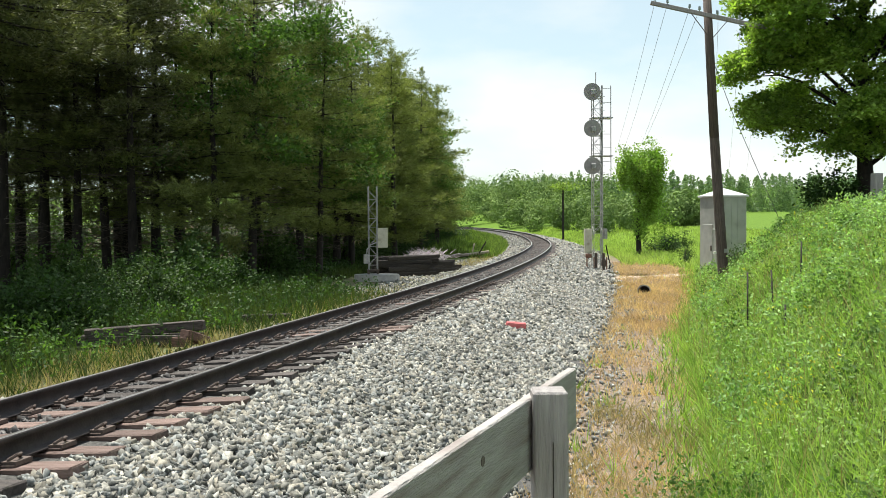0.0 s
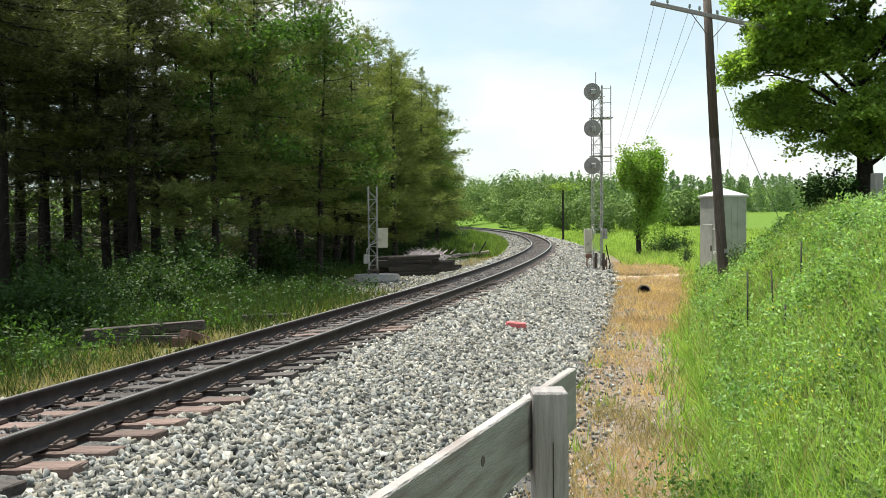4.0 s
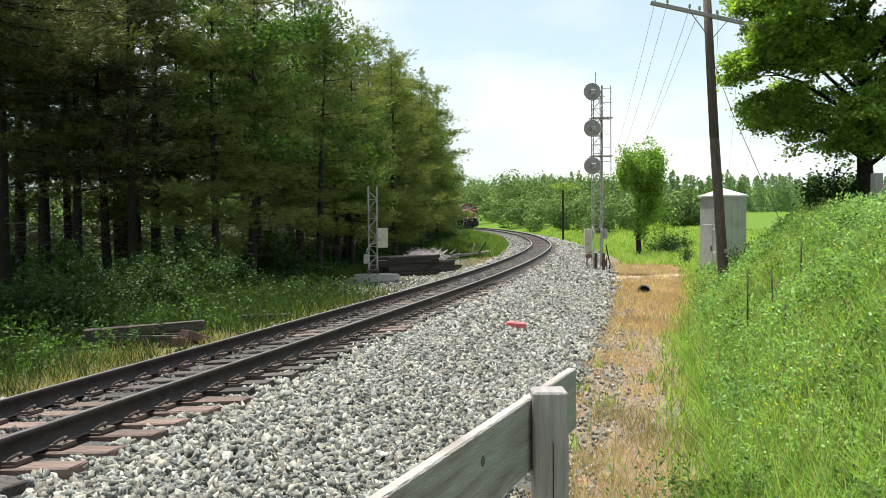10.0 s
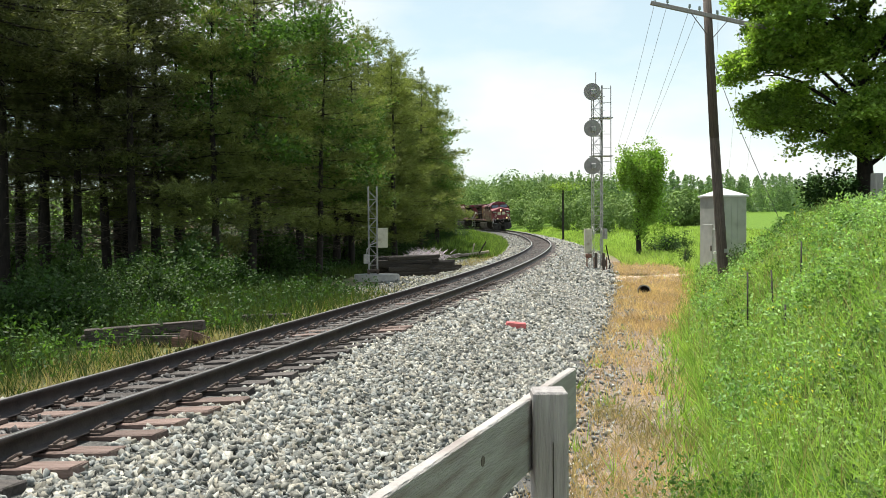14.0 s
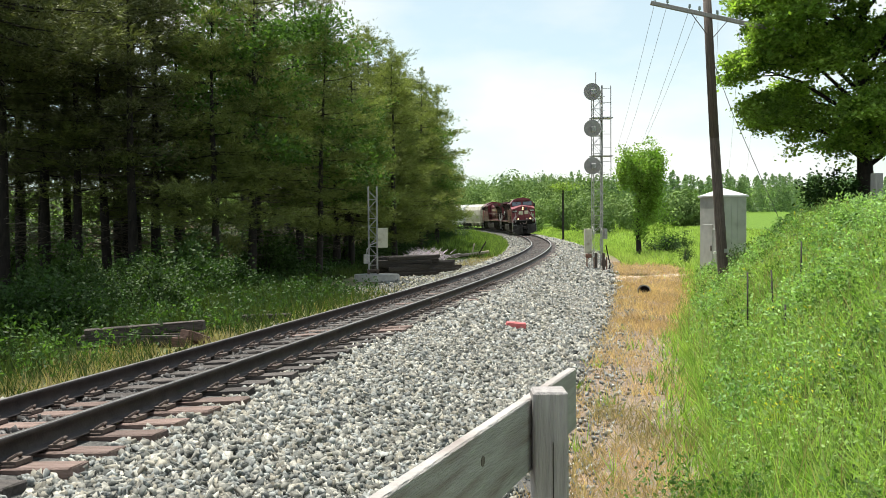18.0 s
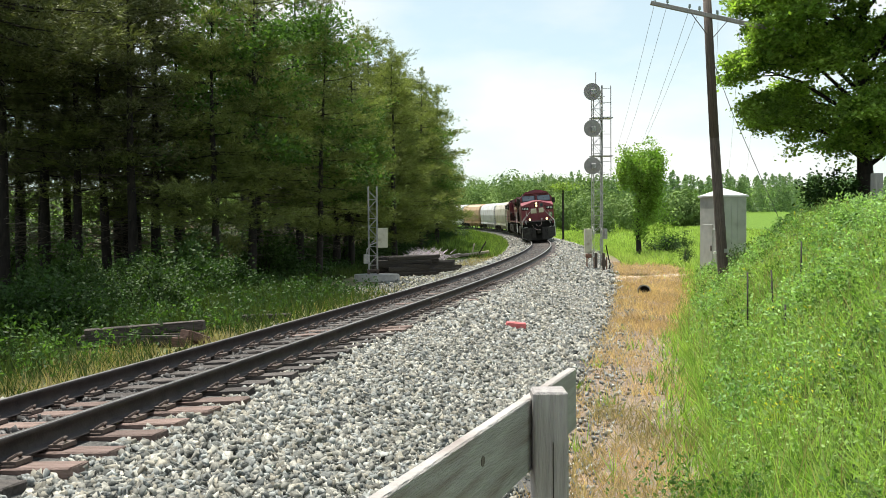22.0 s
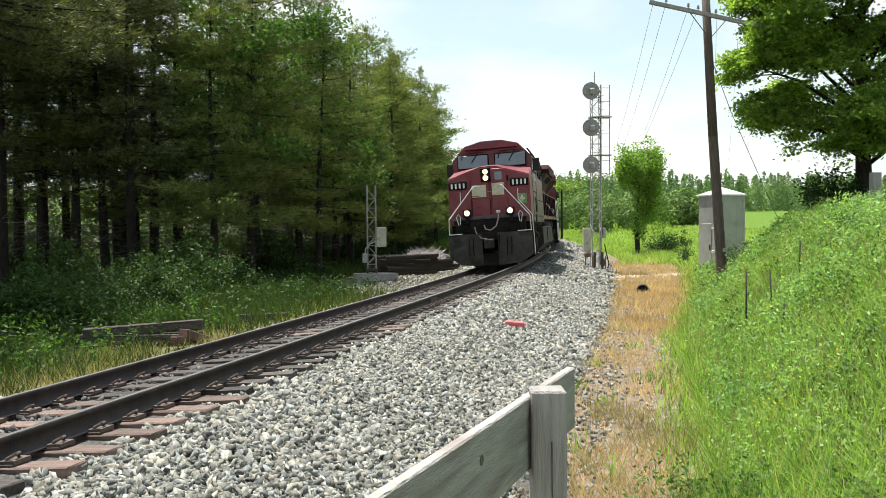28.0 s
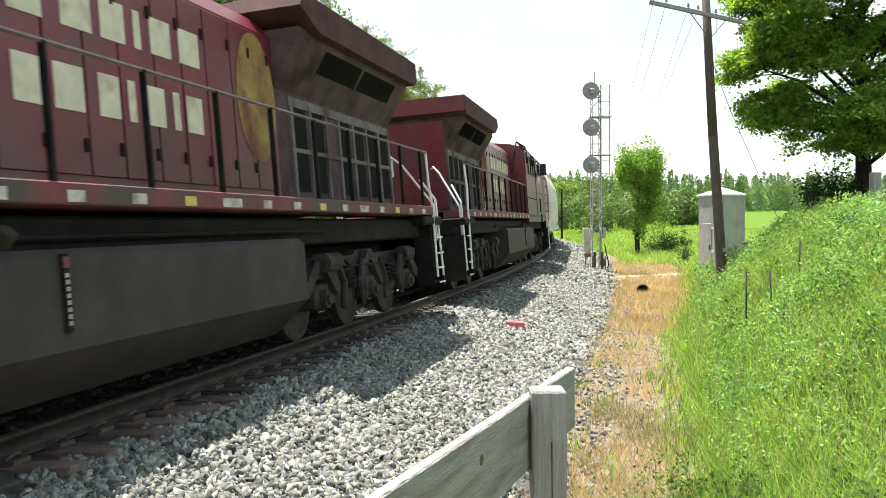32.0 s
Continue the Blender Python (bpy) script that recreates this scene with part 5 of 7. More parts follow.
def plant_wood():
    rng = random.Random(8)
    used = {}

    def plant(kind, i, x, y, size):
        src = kind[i]
        if id(src) in used:
            again(src, x, y, rng.uniform(0, 360), size)
        else:
            used[id(src)] = 1
            set_at(src, x, y, rng.uniform(0, 360), size)

    # the trunks that stand out at the front of the wood
    for x, y, i, size in ((-12.1, 37.2, 1, 1.0), (-16.7, 37.0, 0, 1.0), (-18.6, 38.9, 1, 0.95), (-17.3, 40.7, 2, 0.9), (-15.6, 42.5, 1, 1.0), (-17.0, 34.2, 2, 0.95), (-14.2, 39.5, 0, 0.9), (-12.9, 43.5, 1, 0.95), (-11.6, 38.5, 1, 0.85),
                          (-8.8, 41.5, 0, 0.9), (-7.4, 45.5, 2, 0.95), (-5.6, 50.5, 1, 0.8), (-9.8, 47.0, 0, 1.0), (-20.5, 36.0, 2, 1.0), (-22.0, 39.0, 0, 1.0), (-17.9, 39.4, 2, 0.8), (-15.9, 38.3, 2, 0.9), (-14.8, 35.8, 2, 0.85), (-13.2, 38.0, 2, 0.95), (-19.8, 41.5, 2, 0.9), (-12.3, 35.0, 2, 0.9)):
        plant(inner_pines, i, x, y, size)
    for x, y, i, size in ((-5.6, 39.5, 2, 0.72), (-4.6, 58.0, 0, 1.0), (-3.0, 62.0, 1, 0.98), (-9.2, 35.6, 1, 0.86), (-4.9, 47.0, 0, 0.82), (-8.0, 37.0, 2, 0.86), (-13.8, 36.4, 2, 0.9)):
        plant(edge_pines, i, x, y, size)
    # unseen pines added beside the camera to cast shade on the verge
    for x, y, i, size in ((-18.6, 28.0, 0, 1.0), (-19.0, 24.0, 0, 1.0), (-14.8, 17.5, 1, 0.95), (-18.0, 18.5, 2, 1.0), (-13.8, 12.5, 0, 0.9), (-17.0, 13.0, 1, 1.0)):
        plant(inner_pines, i, x, y, size)
    for x, y in ((-13.5, 22.0), (-14.4, 27.0), (-12.8, 17.4), (-16.2, 31.0), (-12.2, 12.6), (-12.6, 23.4), (-15.4, 29.6), (-18.0, 34.8)):
        plant([shade_pine], 0, x, y, 1.0)
    # the edge along the curve
    s = 50.0
    while s < 215:
        l = -8.7 + rng.uniform(-2.4, 0.6) - (2.2 if s > 82 else 0)
        x, y, z = on_track(s, l)
        size = rng.uniform(0.72, 0.84)
        if s > 82 and x + 3.0 > 0.020 * y:
            # the cutting opens here and the line comes into view
            s += 3.0
            continue
        if s > 82:
            plant([overhang_pine], 0, float(x), float(y), size)
        else:
            plant(edge_pines, rng.randrange(3), float(x), float(y), rng.uniform(0.82, 0.94) * (0.97 if s < 62 else 1.05))
        s += rng.uniform(2.5, 4.4)
    # rows behind
    for l0, a, b, step in ((-14, 50, 190, 7.0), (-19, 52, 170, 7.5), (-25, 64, 140, 8.5)):
        s = float(a)
        while s < b:
            x, y, z = on_track(s, l0 + rng.uniform(-2, 2))
            if math.atan2(x, y) > radians(-34):
                plant(inner_pines, rng.randrange(3), float(x), float(y), rng.uniform(0.9, 1.1))
            s += step * rng.uniform(0.75, 1.25)


plant_wood()

maple = broadleaf("leafy_tree", 31, 15.0, 4.0, 3.4, 24000, 0.17, M_LEAF_MID, "green leafy tree among the pines", clump=0.8)
set_at(maple, -8.2, 39.0, 40, 0.93)
again(maple, -5.7, 47.0, 200, 0.68)
again(maple, -11.2, 52.0, 140, 1.0)
again(maple, -2.6, 66.0, 250, 0.72)
again(maple, -1.3, 92.0, 10, 0.62)

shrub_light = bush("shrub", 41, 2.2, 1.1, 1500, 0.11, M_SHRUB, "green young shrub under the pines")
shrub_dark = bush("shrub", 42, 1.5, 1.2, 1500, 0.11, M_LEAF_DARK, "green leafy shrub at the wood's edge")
set_at(shrub_light, -9.6, 33.0, 0, 1.2)
set_at(shrub_dark, -14.0, 34.0, 0)


def plant_shrubs():
    rng = random.Random(5)
    for k in range(46):
        s = rng.uniform(20, 60)
        l = -10.5 + rng.uniform(-2.5, 1.6) - max(0.0, 34 - s) * 0.10
        x, y, z = on_track(s, l)
        again(shrub_dark if rng.random() < 0.6 else shrub_light, float(x), float(y), rng.uniform(0, 360), rng.uniform(0.55, 1.25))
    for k in range(34):
        s = rng.uniform(10, 27)
        x, y, z = on_track(s, rng.uniform(-11.0, -8.0) + 0.13 * (20 - s))
        again(shrub_dark if rng.random() < 0.75 else shrub_light, float(x), float(y), rng.uniform(0, 360), rng.uniform(0.5, 0.95))
    for k in range(40):
        s = rng.uniform(20, 90)
        x, y, z = on_track(s, rng.uniform(-30, -15))
        again(shrub_light, float(x), float(y), rng.uniform(0, 360), rng.uniform(0.8, 1.6))
    for k in range(26):
        s = rng.uniform(58, 190)
        x, y, z = on_track(s, rng.uniform(-9.5, -7.5) - (4.0 if s > 85 else 0.0))
        again(shrub_dark if rng.random() < 0.5 else shrub_light, float(x), float(y), rng.uniform(0, 360), rng.uniform(0.6, 1.3))


plant_shrubs()

# ---- the big tree on the bank, the overgrown stub and bushes on the right ----

def big_maple(x, y):
    """A spreading maple: a stout bole, rising limbs, and a deep crown of leafy lobes round their ends."""
    rng = np.random.default_rng(51)
    tree = new("maple_tree")
    bm = bmesh.new()
    limb(bm, [Vector((0, 0, -0.3)), Vector((0.02, 0, 0.25)), Vector((-0.03, 0, 1.6)), Vector((0.03, 0.05, 3.4)), Vector((-0.1, 0.1, 6.0)), Vector((0.2, 0, 10.5))], 0.36, 0.06, n=14)
    put("trunk", bm_mesh("trunk", bm, M_BARK), tree)
    bm = bmesh.new()
    lobes = []
    for k in range(46):
        u = (k + rng.random()) / 46
        a = k * 2.4 + 0.5 * rng.normal()
        zz = 2.5 + 10.0 * u
        wide = 3.25 * math.sqrt(max(0.05, 1 - ((zz - 6.2) / 7.0) ** 2)) * (0.78 + 0.3 * rng.random())
        wide *= 0.86 if zz < 3.2 else 1.0
        end = Vector((math.cos(a) * wide, math.sin(a) * wide, zz + 0.3 * rng.normal()))
        st = Vector((0, 0, max(1.7, zz - 0.55 * wide)))
        mid = st.lerp(end, 0.55) + Vector((0, 0, 0.3))
        limb(bm, [st, mid, end], 0.09 - 0.05 * u, 0.012, n=6)
        lobes.append((np.array(end), 0.72 + 0.35 * rng.random()))
        lobes.append((np.array(mid) + rng.normal(size=3) * 0.3, 0.85 + 0.3 * rng.random()))
        for j in range(2):
            b = a + rng.normal() * 0.5
            e = mid.lerp(end, 0.6) + Vector((math.cos(b), math.sin(b), 0.5 * rng.normal())) * 0.9
            limb(bm, [mid.lerp(end, 0.4), e], 0.03, 0.008, n=4)
            lobes.append((np.array(e), 0.5 + 0.3 * rng.random()))
    put("bough", bm_mesh("bough", bm, M_BARK), tree)["kind"] = "stuff"
    cs = []
    for c, r in lobes:
        # sprays of leaves on the skin of each lobe, drooping at its rim
        for j in range(int(40 * r)):
            d = rng.normal(size=3)
            d[2] = abs(d[2]) * 0.8 - 0.25
            d /= np.linalg.norm(d)
            q = c + d * r * (0.75 + 0.3 * rng.random()) * np.array([1, 1, 0.8])
            n = 46
            p = q + rng.normal(size=(n, 3)) * np.array([0.17, 0.17, 0.07])
            p[:, 2] -= 0.5 * ((p[:, 0] - q[0]) ** 2 + (p[:, 1] - q[1]) ** 2)
            cs.append(p)
    v, f = leaf_quads(np.concatenate(cs), 0.115, rng, 0.5, 0.36)
    put("crown", mesh_np("crown", v, f, M_LEAF), tree)
    set_at(tree, x, y, 75)
    tagged(tree, "large leafy maple tree on top of the grassy bank", "tree")


big_maple(13.2, 27.6)
under = bush("shrub", 52, 2.9, 2.0, 4200, 0.17, M_LEAF_DARK, "dark green shrub below the maple")
set_at(under, 12.1, 27.6, 0, 0.62)


def vine_tree(x, y):
    """A dead stub wrapped in hanging curtains of vine, wide on top and ragged below."""
    rng = np.random.default_rng(53)
    t = new("vine_covered_tree")
    bm = bmesh.new()
    limb(bm, [Vector((0, 0, -0.2)), Vector((-0.1, 0, 2.0)), Vector((0.1, 0.1, 4.5)), Vector((0, 0, 7.0))], 0.2, 0.08, n=9)
    put("trunk", bm_mesh("trunk", bm, M_BARK), t)
    for k in range(7):
        bm = bmesh.new()
        a = k * 0.9
        limb(bm, [Vector((0, 0, 4.6 + 0.3 * k)), Vector((1.3 * math.cos(a), 1.1 * math.sin(a), 6.2 + 0.1 * k))], 0.06, 0.02, n=5)
        put("limb", bm_mesh("limb", bm, M_BARK), t)
    cs = []
    for k in range(74):
        a, rr = rng.random() * math.tau, 1.55 * rng.random() ** 0.4
        top = 7.35 - 0.75 * (rr / 1.55) ** 2 + 0.3 * math.sin(2.3 * a) + 0.38 * rng.normal()
        right = rr * math.cos(a) > 0.5
        low = rng.uniform(2.2, 4.0) if right else rng.uniform(4.6, 5.8)
        if rr < 0.7:
            low = rng.uniform(0.8, 2.5)
        n = int(210 * (top - low) / 3 + 60)
        u = rng.random(n)
        w = 0.16 + 0.12 * u
        cs.append(np.stack([rr * math.cos(a) * (0.92 + 0.1 * u) + w * rng.normal(size=n), rr * math.sin(a) * (0.92 + 0.1 * u) + w * rng.normal(size=n), low + (top - low) * u], 1))
    for k in range(5):
        n = 90
        cs.append(np.stack([1.5 + 0.5 * rng.normal(size=n), 0.4 * rng.normal(size=n) - 0.3, 2.4 + 0.9 * rng.normal(size=n)], 1))
    v, f = leaf_quads(np.maximum(np.concatenate(cs), np.array([-9, -9, 0.3])), 0.17, rng, 0.1)
    put("crown", mesh_np("crown", v, f, M_VINE), t)
    set_at(t, x, y)
    tagged(t, "bare tree stub overgrown with bright hanging vines", "tree")


vine_tree(13.7, 61.5)
again(under, 16.2, 64.0, 90, 0.5)
again(under, 17.2, 66.0, 200, 0.45)
again(shrub_dark, 15.6, 62.5, 30, 1.1)
again(shrub_light, 13.5, 49.3, 70, 0.62)
again(shrub_light, 18.9, 70.0, 10, 0.9)
again(shrub_light, 9.3, 27.5, 10, 0.5)


# ---- far woods ----
def far_woods():
    rng = np.random.default_rng(6)

    def grove(places, mat, name, label, cone):
        cs, sz, fc = [], [], []
        for x, y, h in places:
            n = 300
            z0 = gz(x, y)
            if cone:
                u = rng.random(n)
                a = rng.random(n) * math.tau
                r = (0.32 * h * (1 - u) ** 0.75 + 0.2) * np.sqrt(rng.random(n)) * (0.85 + 0.3 * np.sin(a * 3 + h * 7))
                cs.append(np.stack([x + r * np.cos(a), y + r * np.sin(a), z0 + 0.02 * h + u * h], 1))
                fc.append(np.stack([np.cos(a), np.sin(a), np.full(n, 0.5)], 1))
                sz.append(np.full(n, 0.022 * h + 0.3))
            else:
                # rounded heads of unlike size above a dark skirt
                for j in range(4):
                    hr = h * (0.22 + 0.10 * rng.random()) * (1.0 if j else 1.2)
                    hx, hy = x + 0.20 * h * rng.normal() * (j > 0), y + 0.20 * h * rng.normal() * (j > 0)
                    hz = z0 + (h - hr) * (1.0 if j == 0 else 0.25 + 0.5 * rng.random())
                    d = rng.normal(size=(270, 3))
                    d /= np.linalg.norm(d, axis=1, keepdims=True)
                    lump = 1 + 0.16 * np.sin(5 * d[:, 0] + 7 * x) * np.sin(5 * d[:, 2] + y) + 0.12 * rng.normal(size=270)
                    cs.append(np.maximum(np.array([hx, hy, hz]) + d * (hr * lump)[:, None] * np.array([1, 1, 1.05]), np.array([-9999, -9999, z0 + 0.2])))
                    fc.append(d + np.array([0, 0, 0.15]))
                    sz.append(np.full(270, 0.025 * h + 0.24))
        c, s, d = np.concatenate(cs), np.concatenate(sz), np.concatenate(fc)
        v, f = leaf_quads(c, s, rng, face=d, slim=0.4)
        ob = put(name, mesh_np(name, v, f, mat))
        tagged(ob, label, "woods", kind="stuff")

    con = [(x + rng.normal() * 0.6, 255 + rng.normal() * 3 + (x - 40) * 0.1, 10.0 + rng.normal() * 0.6) for x in np.arange(20, 150, 0.85)]
    con += [(x, 268 + rng.normal() * 4, 10.2 + rng.normal() * 1.0) for x in np.arange(16, 160, 1.8)]
    con += [(rng.uniform(-40, 60), rng.uniform(300, 420), 9 + 2.5 * rng.random()) for _ in range(190)]
    grove(con, M_FAR_DARK, "far_conifers", "dense row of dark green conifers beyond the field", True)
    dec = []
    while len(dec) < 125:
        x, y = rng.uniform(-25, 62), rng.uniform(150, 330)
        s, l = lateral([x], [y])
        if l[0] > 12 + 0.12 * max(0.0, y - 150) and x / y < 0.19:
            if x / y > 0.11 and y < 215:
                continue
            dec.append((x, y, 6.0 + 5.0 * rng.random() + 0.010 * (y - 150)))
    for k in range(50):
        x, y, z = on_track(rng.uniform(122, 225), rng.uniform(10.0, 30.0))
        dec.append((float(x), float(y), 2.6 + 4.2 * rng.random()))
    grove(dec, M_FAR, "far_leafy_woods", "bright green leafy woods along the far curve", False)


far_woods()


def wood_depth():
    """Leafy undergrowth deep in the pine wood, too thick to tell apart."""
    rng = np.random.default_rng(61)
    cs = []
    for k in range(190):
        s, l = rng.uniform(8, 150), rng.uniform(-70, -26)
        x, y, z = on_track(s, l)
        h = 2.5 + 5.0 * rng.random()
        n = 130
        u = rng.random(n)
        a = rng.random(n) * math.tau
        r = (1.6 + 1.2 * rng.random()) * np.sqrt(rng.random(n)) * np.sin(np.pi * (0.15 + 0.8 * u))
        cs.append(np.stack([x + r * np.cos(a), y + r * np.sin(a), gz(float(x), float(y)) + u * h], 1))
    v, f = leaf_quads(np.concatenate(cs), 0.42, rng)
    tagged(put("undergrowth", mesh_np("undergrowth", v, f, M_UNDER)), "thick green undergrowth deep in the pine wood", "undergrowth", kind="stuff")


wood_depth()


# ---- grass and weeds ----
def scatter(n, region, rng):
    """n random places (x, y) in the line's own measure: region gives s and l for random numbers."""
    s, l = region(rng.random(n), rng.random(n))
    x, y, z = on_track(s, l, 0.0)
    return np.stack([x, y, ground_z(x, y)], 1), s, l


def turf(name, mat, n, region, height, width, rng, label, spread_xy=0.45, keep=None):
    p, s, l = scatter(n, region, rng)
    if keep is not None:
        m = keep(p, s, l, rng.random(len(p)))
        p = p[m]
    d = rng.normal(size=(len(p), 3)) * spread_xy
    d[:, 2] = 1.0
    d /= np.linalg.norm(d, axis=1, keepdims=True)
    dist = np.hypot(p[:, 0], p[:, 1])
    h = height * (0.5 + 0.9 * rng.random(len(p)))
    v, f = blades(p - np.array([0, 0, 0.03]), d, h, width * (0.7 + 0.05 * dist), rng)
    ob = put(name, mesh_np(name, v, f, mat))
    tagged(ob, label, "grass", kind="stuff")


def blotch(p, k, o):
    """Uneven patches over the ground, about -2 to 2."""
    x, y = p[:, 0] * k + o, p[:, 1] * k - o
    return np.sin(1.7 * x + 0.6 * y) + np.sin(-1.1 * x + 1.9 * y + 1.3) * 0.8 + np.sin(3.9 * x - 2.3 * y) * 0.5 + np.sin(2.7 * x + 5.1 * y + o) * 0.4


def toe_at(s):
    return np.interp(s, [-20, 6, 16, 44], [5.9, 5.85, 5.85, 8.0])


def grow():
    rng = np.random.default_rng(9)
    near = lambda a, b: (2 + 34 * a ** 1.6, toe_at(2 + 34 * a ** 1.6) + 0.2 + 9.5 * b ** 1.25)
    behind = lambda a, b: (-12 + 15 * a, toe_at(-12 + 15 * a) + 0.2 + 7.0 * b)
    turf("grass", M_GRASS, 22000, behind, 0.34, 0.026, rng, "fresh green grass beside the path", 0.75)
    turf("grass", M_GRASS, 80000, near, 0.34, 0.013, rng, "long fresh green grass on the bank", 0.75)
    turf("grass", M_GRASS_SHADE, 30000, near, 0.40, 0.011, rng, "taller duller grass on the bank", 0.5)
    strip = lambda a, b: (1 + 50 * a ** 1.5, 4.3 + (toe_at(1 + 50 * a ** 1.5) - 4.0) * b)
    patch = lambda p, s, l, r: r < 0.2 + np.clip(blotch(p, 1.0, 0.3), 0, 1) + 0.5 * smooth(16, 24, s)
    turf("dry_grass", M_GRASS_DRY, 38000, strip, 0.18, 0.011, rng, "short dry orange-brown grass beside the ballast", 0.7, patch)
    turf("seed_heads", M_STRAW, 5000, near, 0.60, 0.010, rng, "pale dry grass stalks standing in the bank", 0.3)
    foot_strip = lambda a, b: (2.5 + 7 * a, 4.7 + 1.5 * b)
    turf("dry_grass", M_STRAW, 5000, foot_strip, 0.26, 0.008, rng, "straw-coloured grass in the dry strip", 0.6, lambda p, s, l, r: blotch(p, 2.0, 6.0) > -0.6 + r)
    tuft = lambda p, s, l, r: (blotch(p, 2.3, 2.1) > 1.5 + 0.7 * r + 0.6 * smooth(14, 22, s)) | (l > toe_at(s) + 0.1 - 0.5 * r)
    turf("grass", M_GRASS, 26000, strip, 0.24, 0.016, rng, "green tufts in the dry strip", 0.45, tuft)
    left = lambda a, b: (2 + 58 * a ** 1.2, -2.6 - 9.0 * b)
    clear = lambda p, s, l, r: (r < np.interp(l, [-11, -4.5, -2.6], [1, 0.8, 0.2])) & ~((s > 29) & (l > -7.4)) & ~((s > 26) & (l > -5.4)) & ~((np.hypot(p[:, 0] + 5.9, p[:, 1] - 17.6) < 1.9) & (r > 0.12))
    turf("grass", M_GRASS_LEFT_SHADED, 70000, left, 0.42, 0.018, rng, "rank green grass between the line and the wood", 0.45, clear)
    edge = lambda a, b: (0 + 60 * a ** 1.3, -2.3 - 2.2 * b)
    turf("dry_grass", M_STRAW, 3600, edge, 0.26, 0.012, rng, "straw-coloured grass along the ballast", 0.5, lambda p, s, l, r: ((s < 29) | (s > 46)) & (l < -2.6 - 0.8 * r))
    near_l = lambda a, b: (3 + 12 * a, -2.4 - 2.4 * b)
    turf("dry_grass", M_STRAW, 4000, near_l, 0.30, 0.012, rng, "straw-coloured grass before the rotten ties", 0.6, lambda p, s, l, r: blotch(p, 1.1, 3.0) > -0.8 + r)
    thick = lambda a, b: (14 + 19 * a, 3.9 + (toe_at(14 + 19 * a) - 3.6) * b)
    turf("dry_grass", M_GRASS_DRY, 15000, thick, 0.22, 0.012, rng, "thick orange-brown dry grass by the pipe", 0.6, lambda p, s, l, r: (r < (0.5 + 0.35 * blotch(p, 1.7, 4.0)) * smooth(14, 20, s)) & (l > 3.9 + 0.8 * r + 0.3 * blotch(p, 0.9, 1.0)))
    far_l = lambda a, b: (58 + 120 * a, -3.0 - 6.0 * b)
    turf("grass", M_GRASS_MID, 24000, far_l, 0.55, 0.022, rng, "grass verge under the far trees")
    far_r = lambda a, b: (36 + 130 * a ** 1.3, 5.2 + 24 * b ** 1.4)
    off_path = lambda p, s, l, r: ~((s < 47 + 3 * r) & (l < toe_at(s) + 1.2 * r)) & ~((s < 41) & (s > 36.5) & (l < 8.0))
    weed_r = lambda a, b: (38 + 40 * a, 7.0 + 14 * b)
    turf("grass", M_GRASS_FAR, 26000, weed_r, 0.6, 0.03, rng, "rank weedy grass behind the signal", 0.8, off_path)
    turf("grass", M_GRASS_FAR, 60000, far_r, 0.45, 0.022, rng, "tall yellow-green grass beyond the signal", 0.6, off_path)


grow()


def weeds(name, n, region, h, leaves, leaf, mat, rng, label, keep=None):
    p, s, l = scatter(n, region, rng)
    if keep is not None:
        p = p[keep(p, s, l, rng.random(len(p)))]
    m = len(p)
    hh = h * (0.5 + 0.8 * rng.random(m))
    u = rng.random((m, leaves))
    a = rng.random((m, leaves)) * math.tau
    r = 0.16 * hh[:, None] * (0.4 + rng.random((m, leaves))) * 1.3
    c = np.stack([p[:, 0, None] + r * np.cos(a), p[:, 1, None] + r * np.sin(a), p[:, 2, None] + hh[:, None] * (0.15 + 0.85 * u)], -1).reshape(-1, 3)
    v, f = leaf_quads(c, leaf * (0.42 + 0.034 * np.hypot(c[:, 0], c[:, 1])), rng, 0.1, 0.23)
    ob = put(name, mesh_np(name, v, f, mat))
    tagged(ob, label, "weeds", kind="stuff")


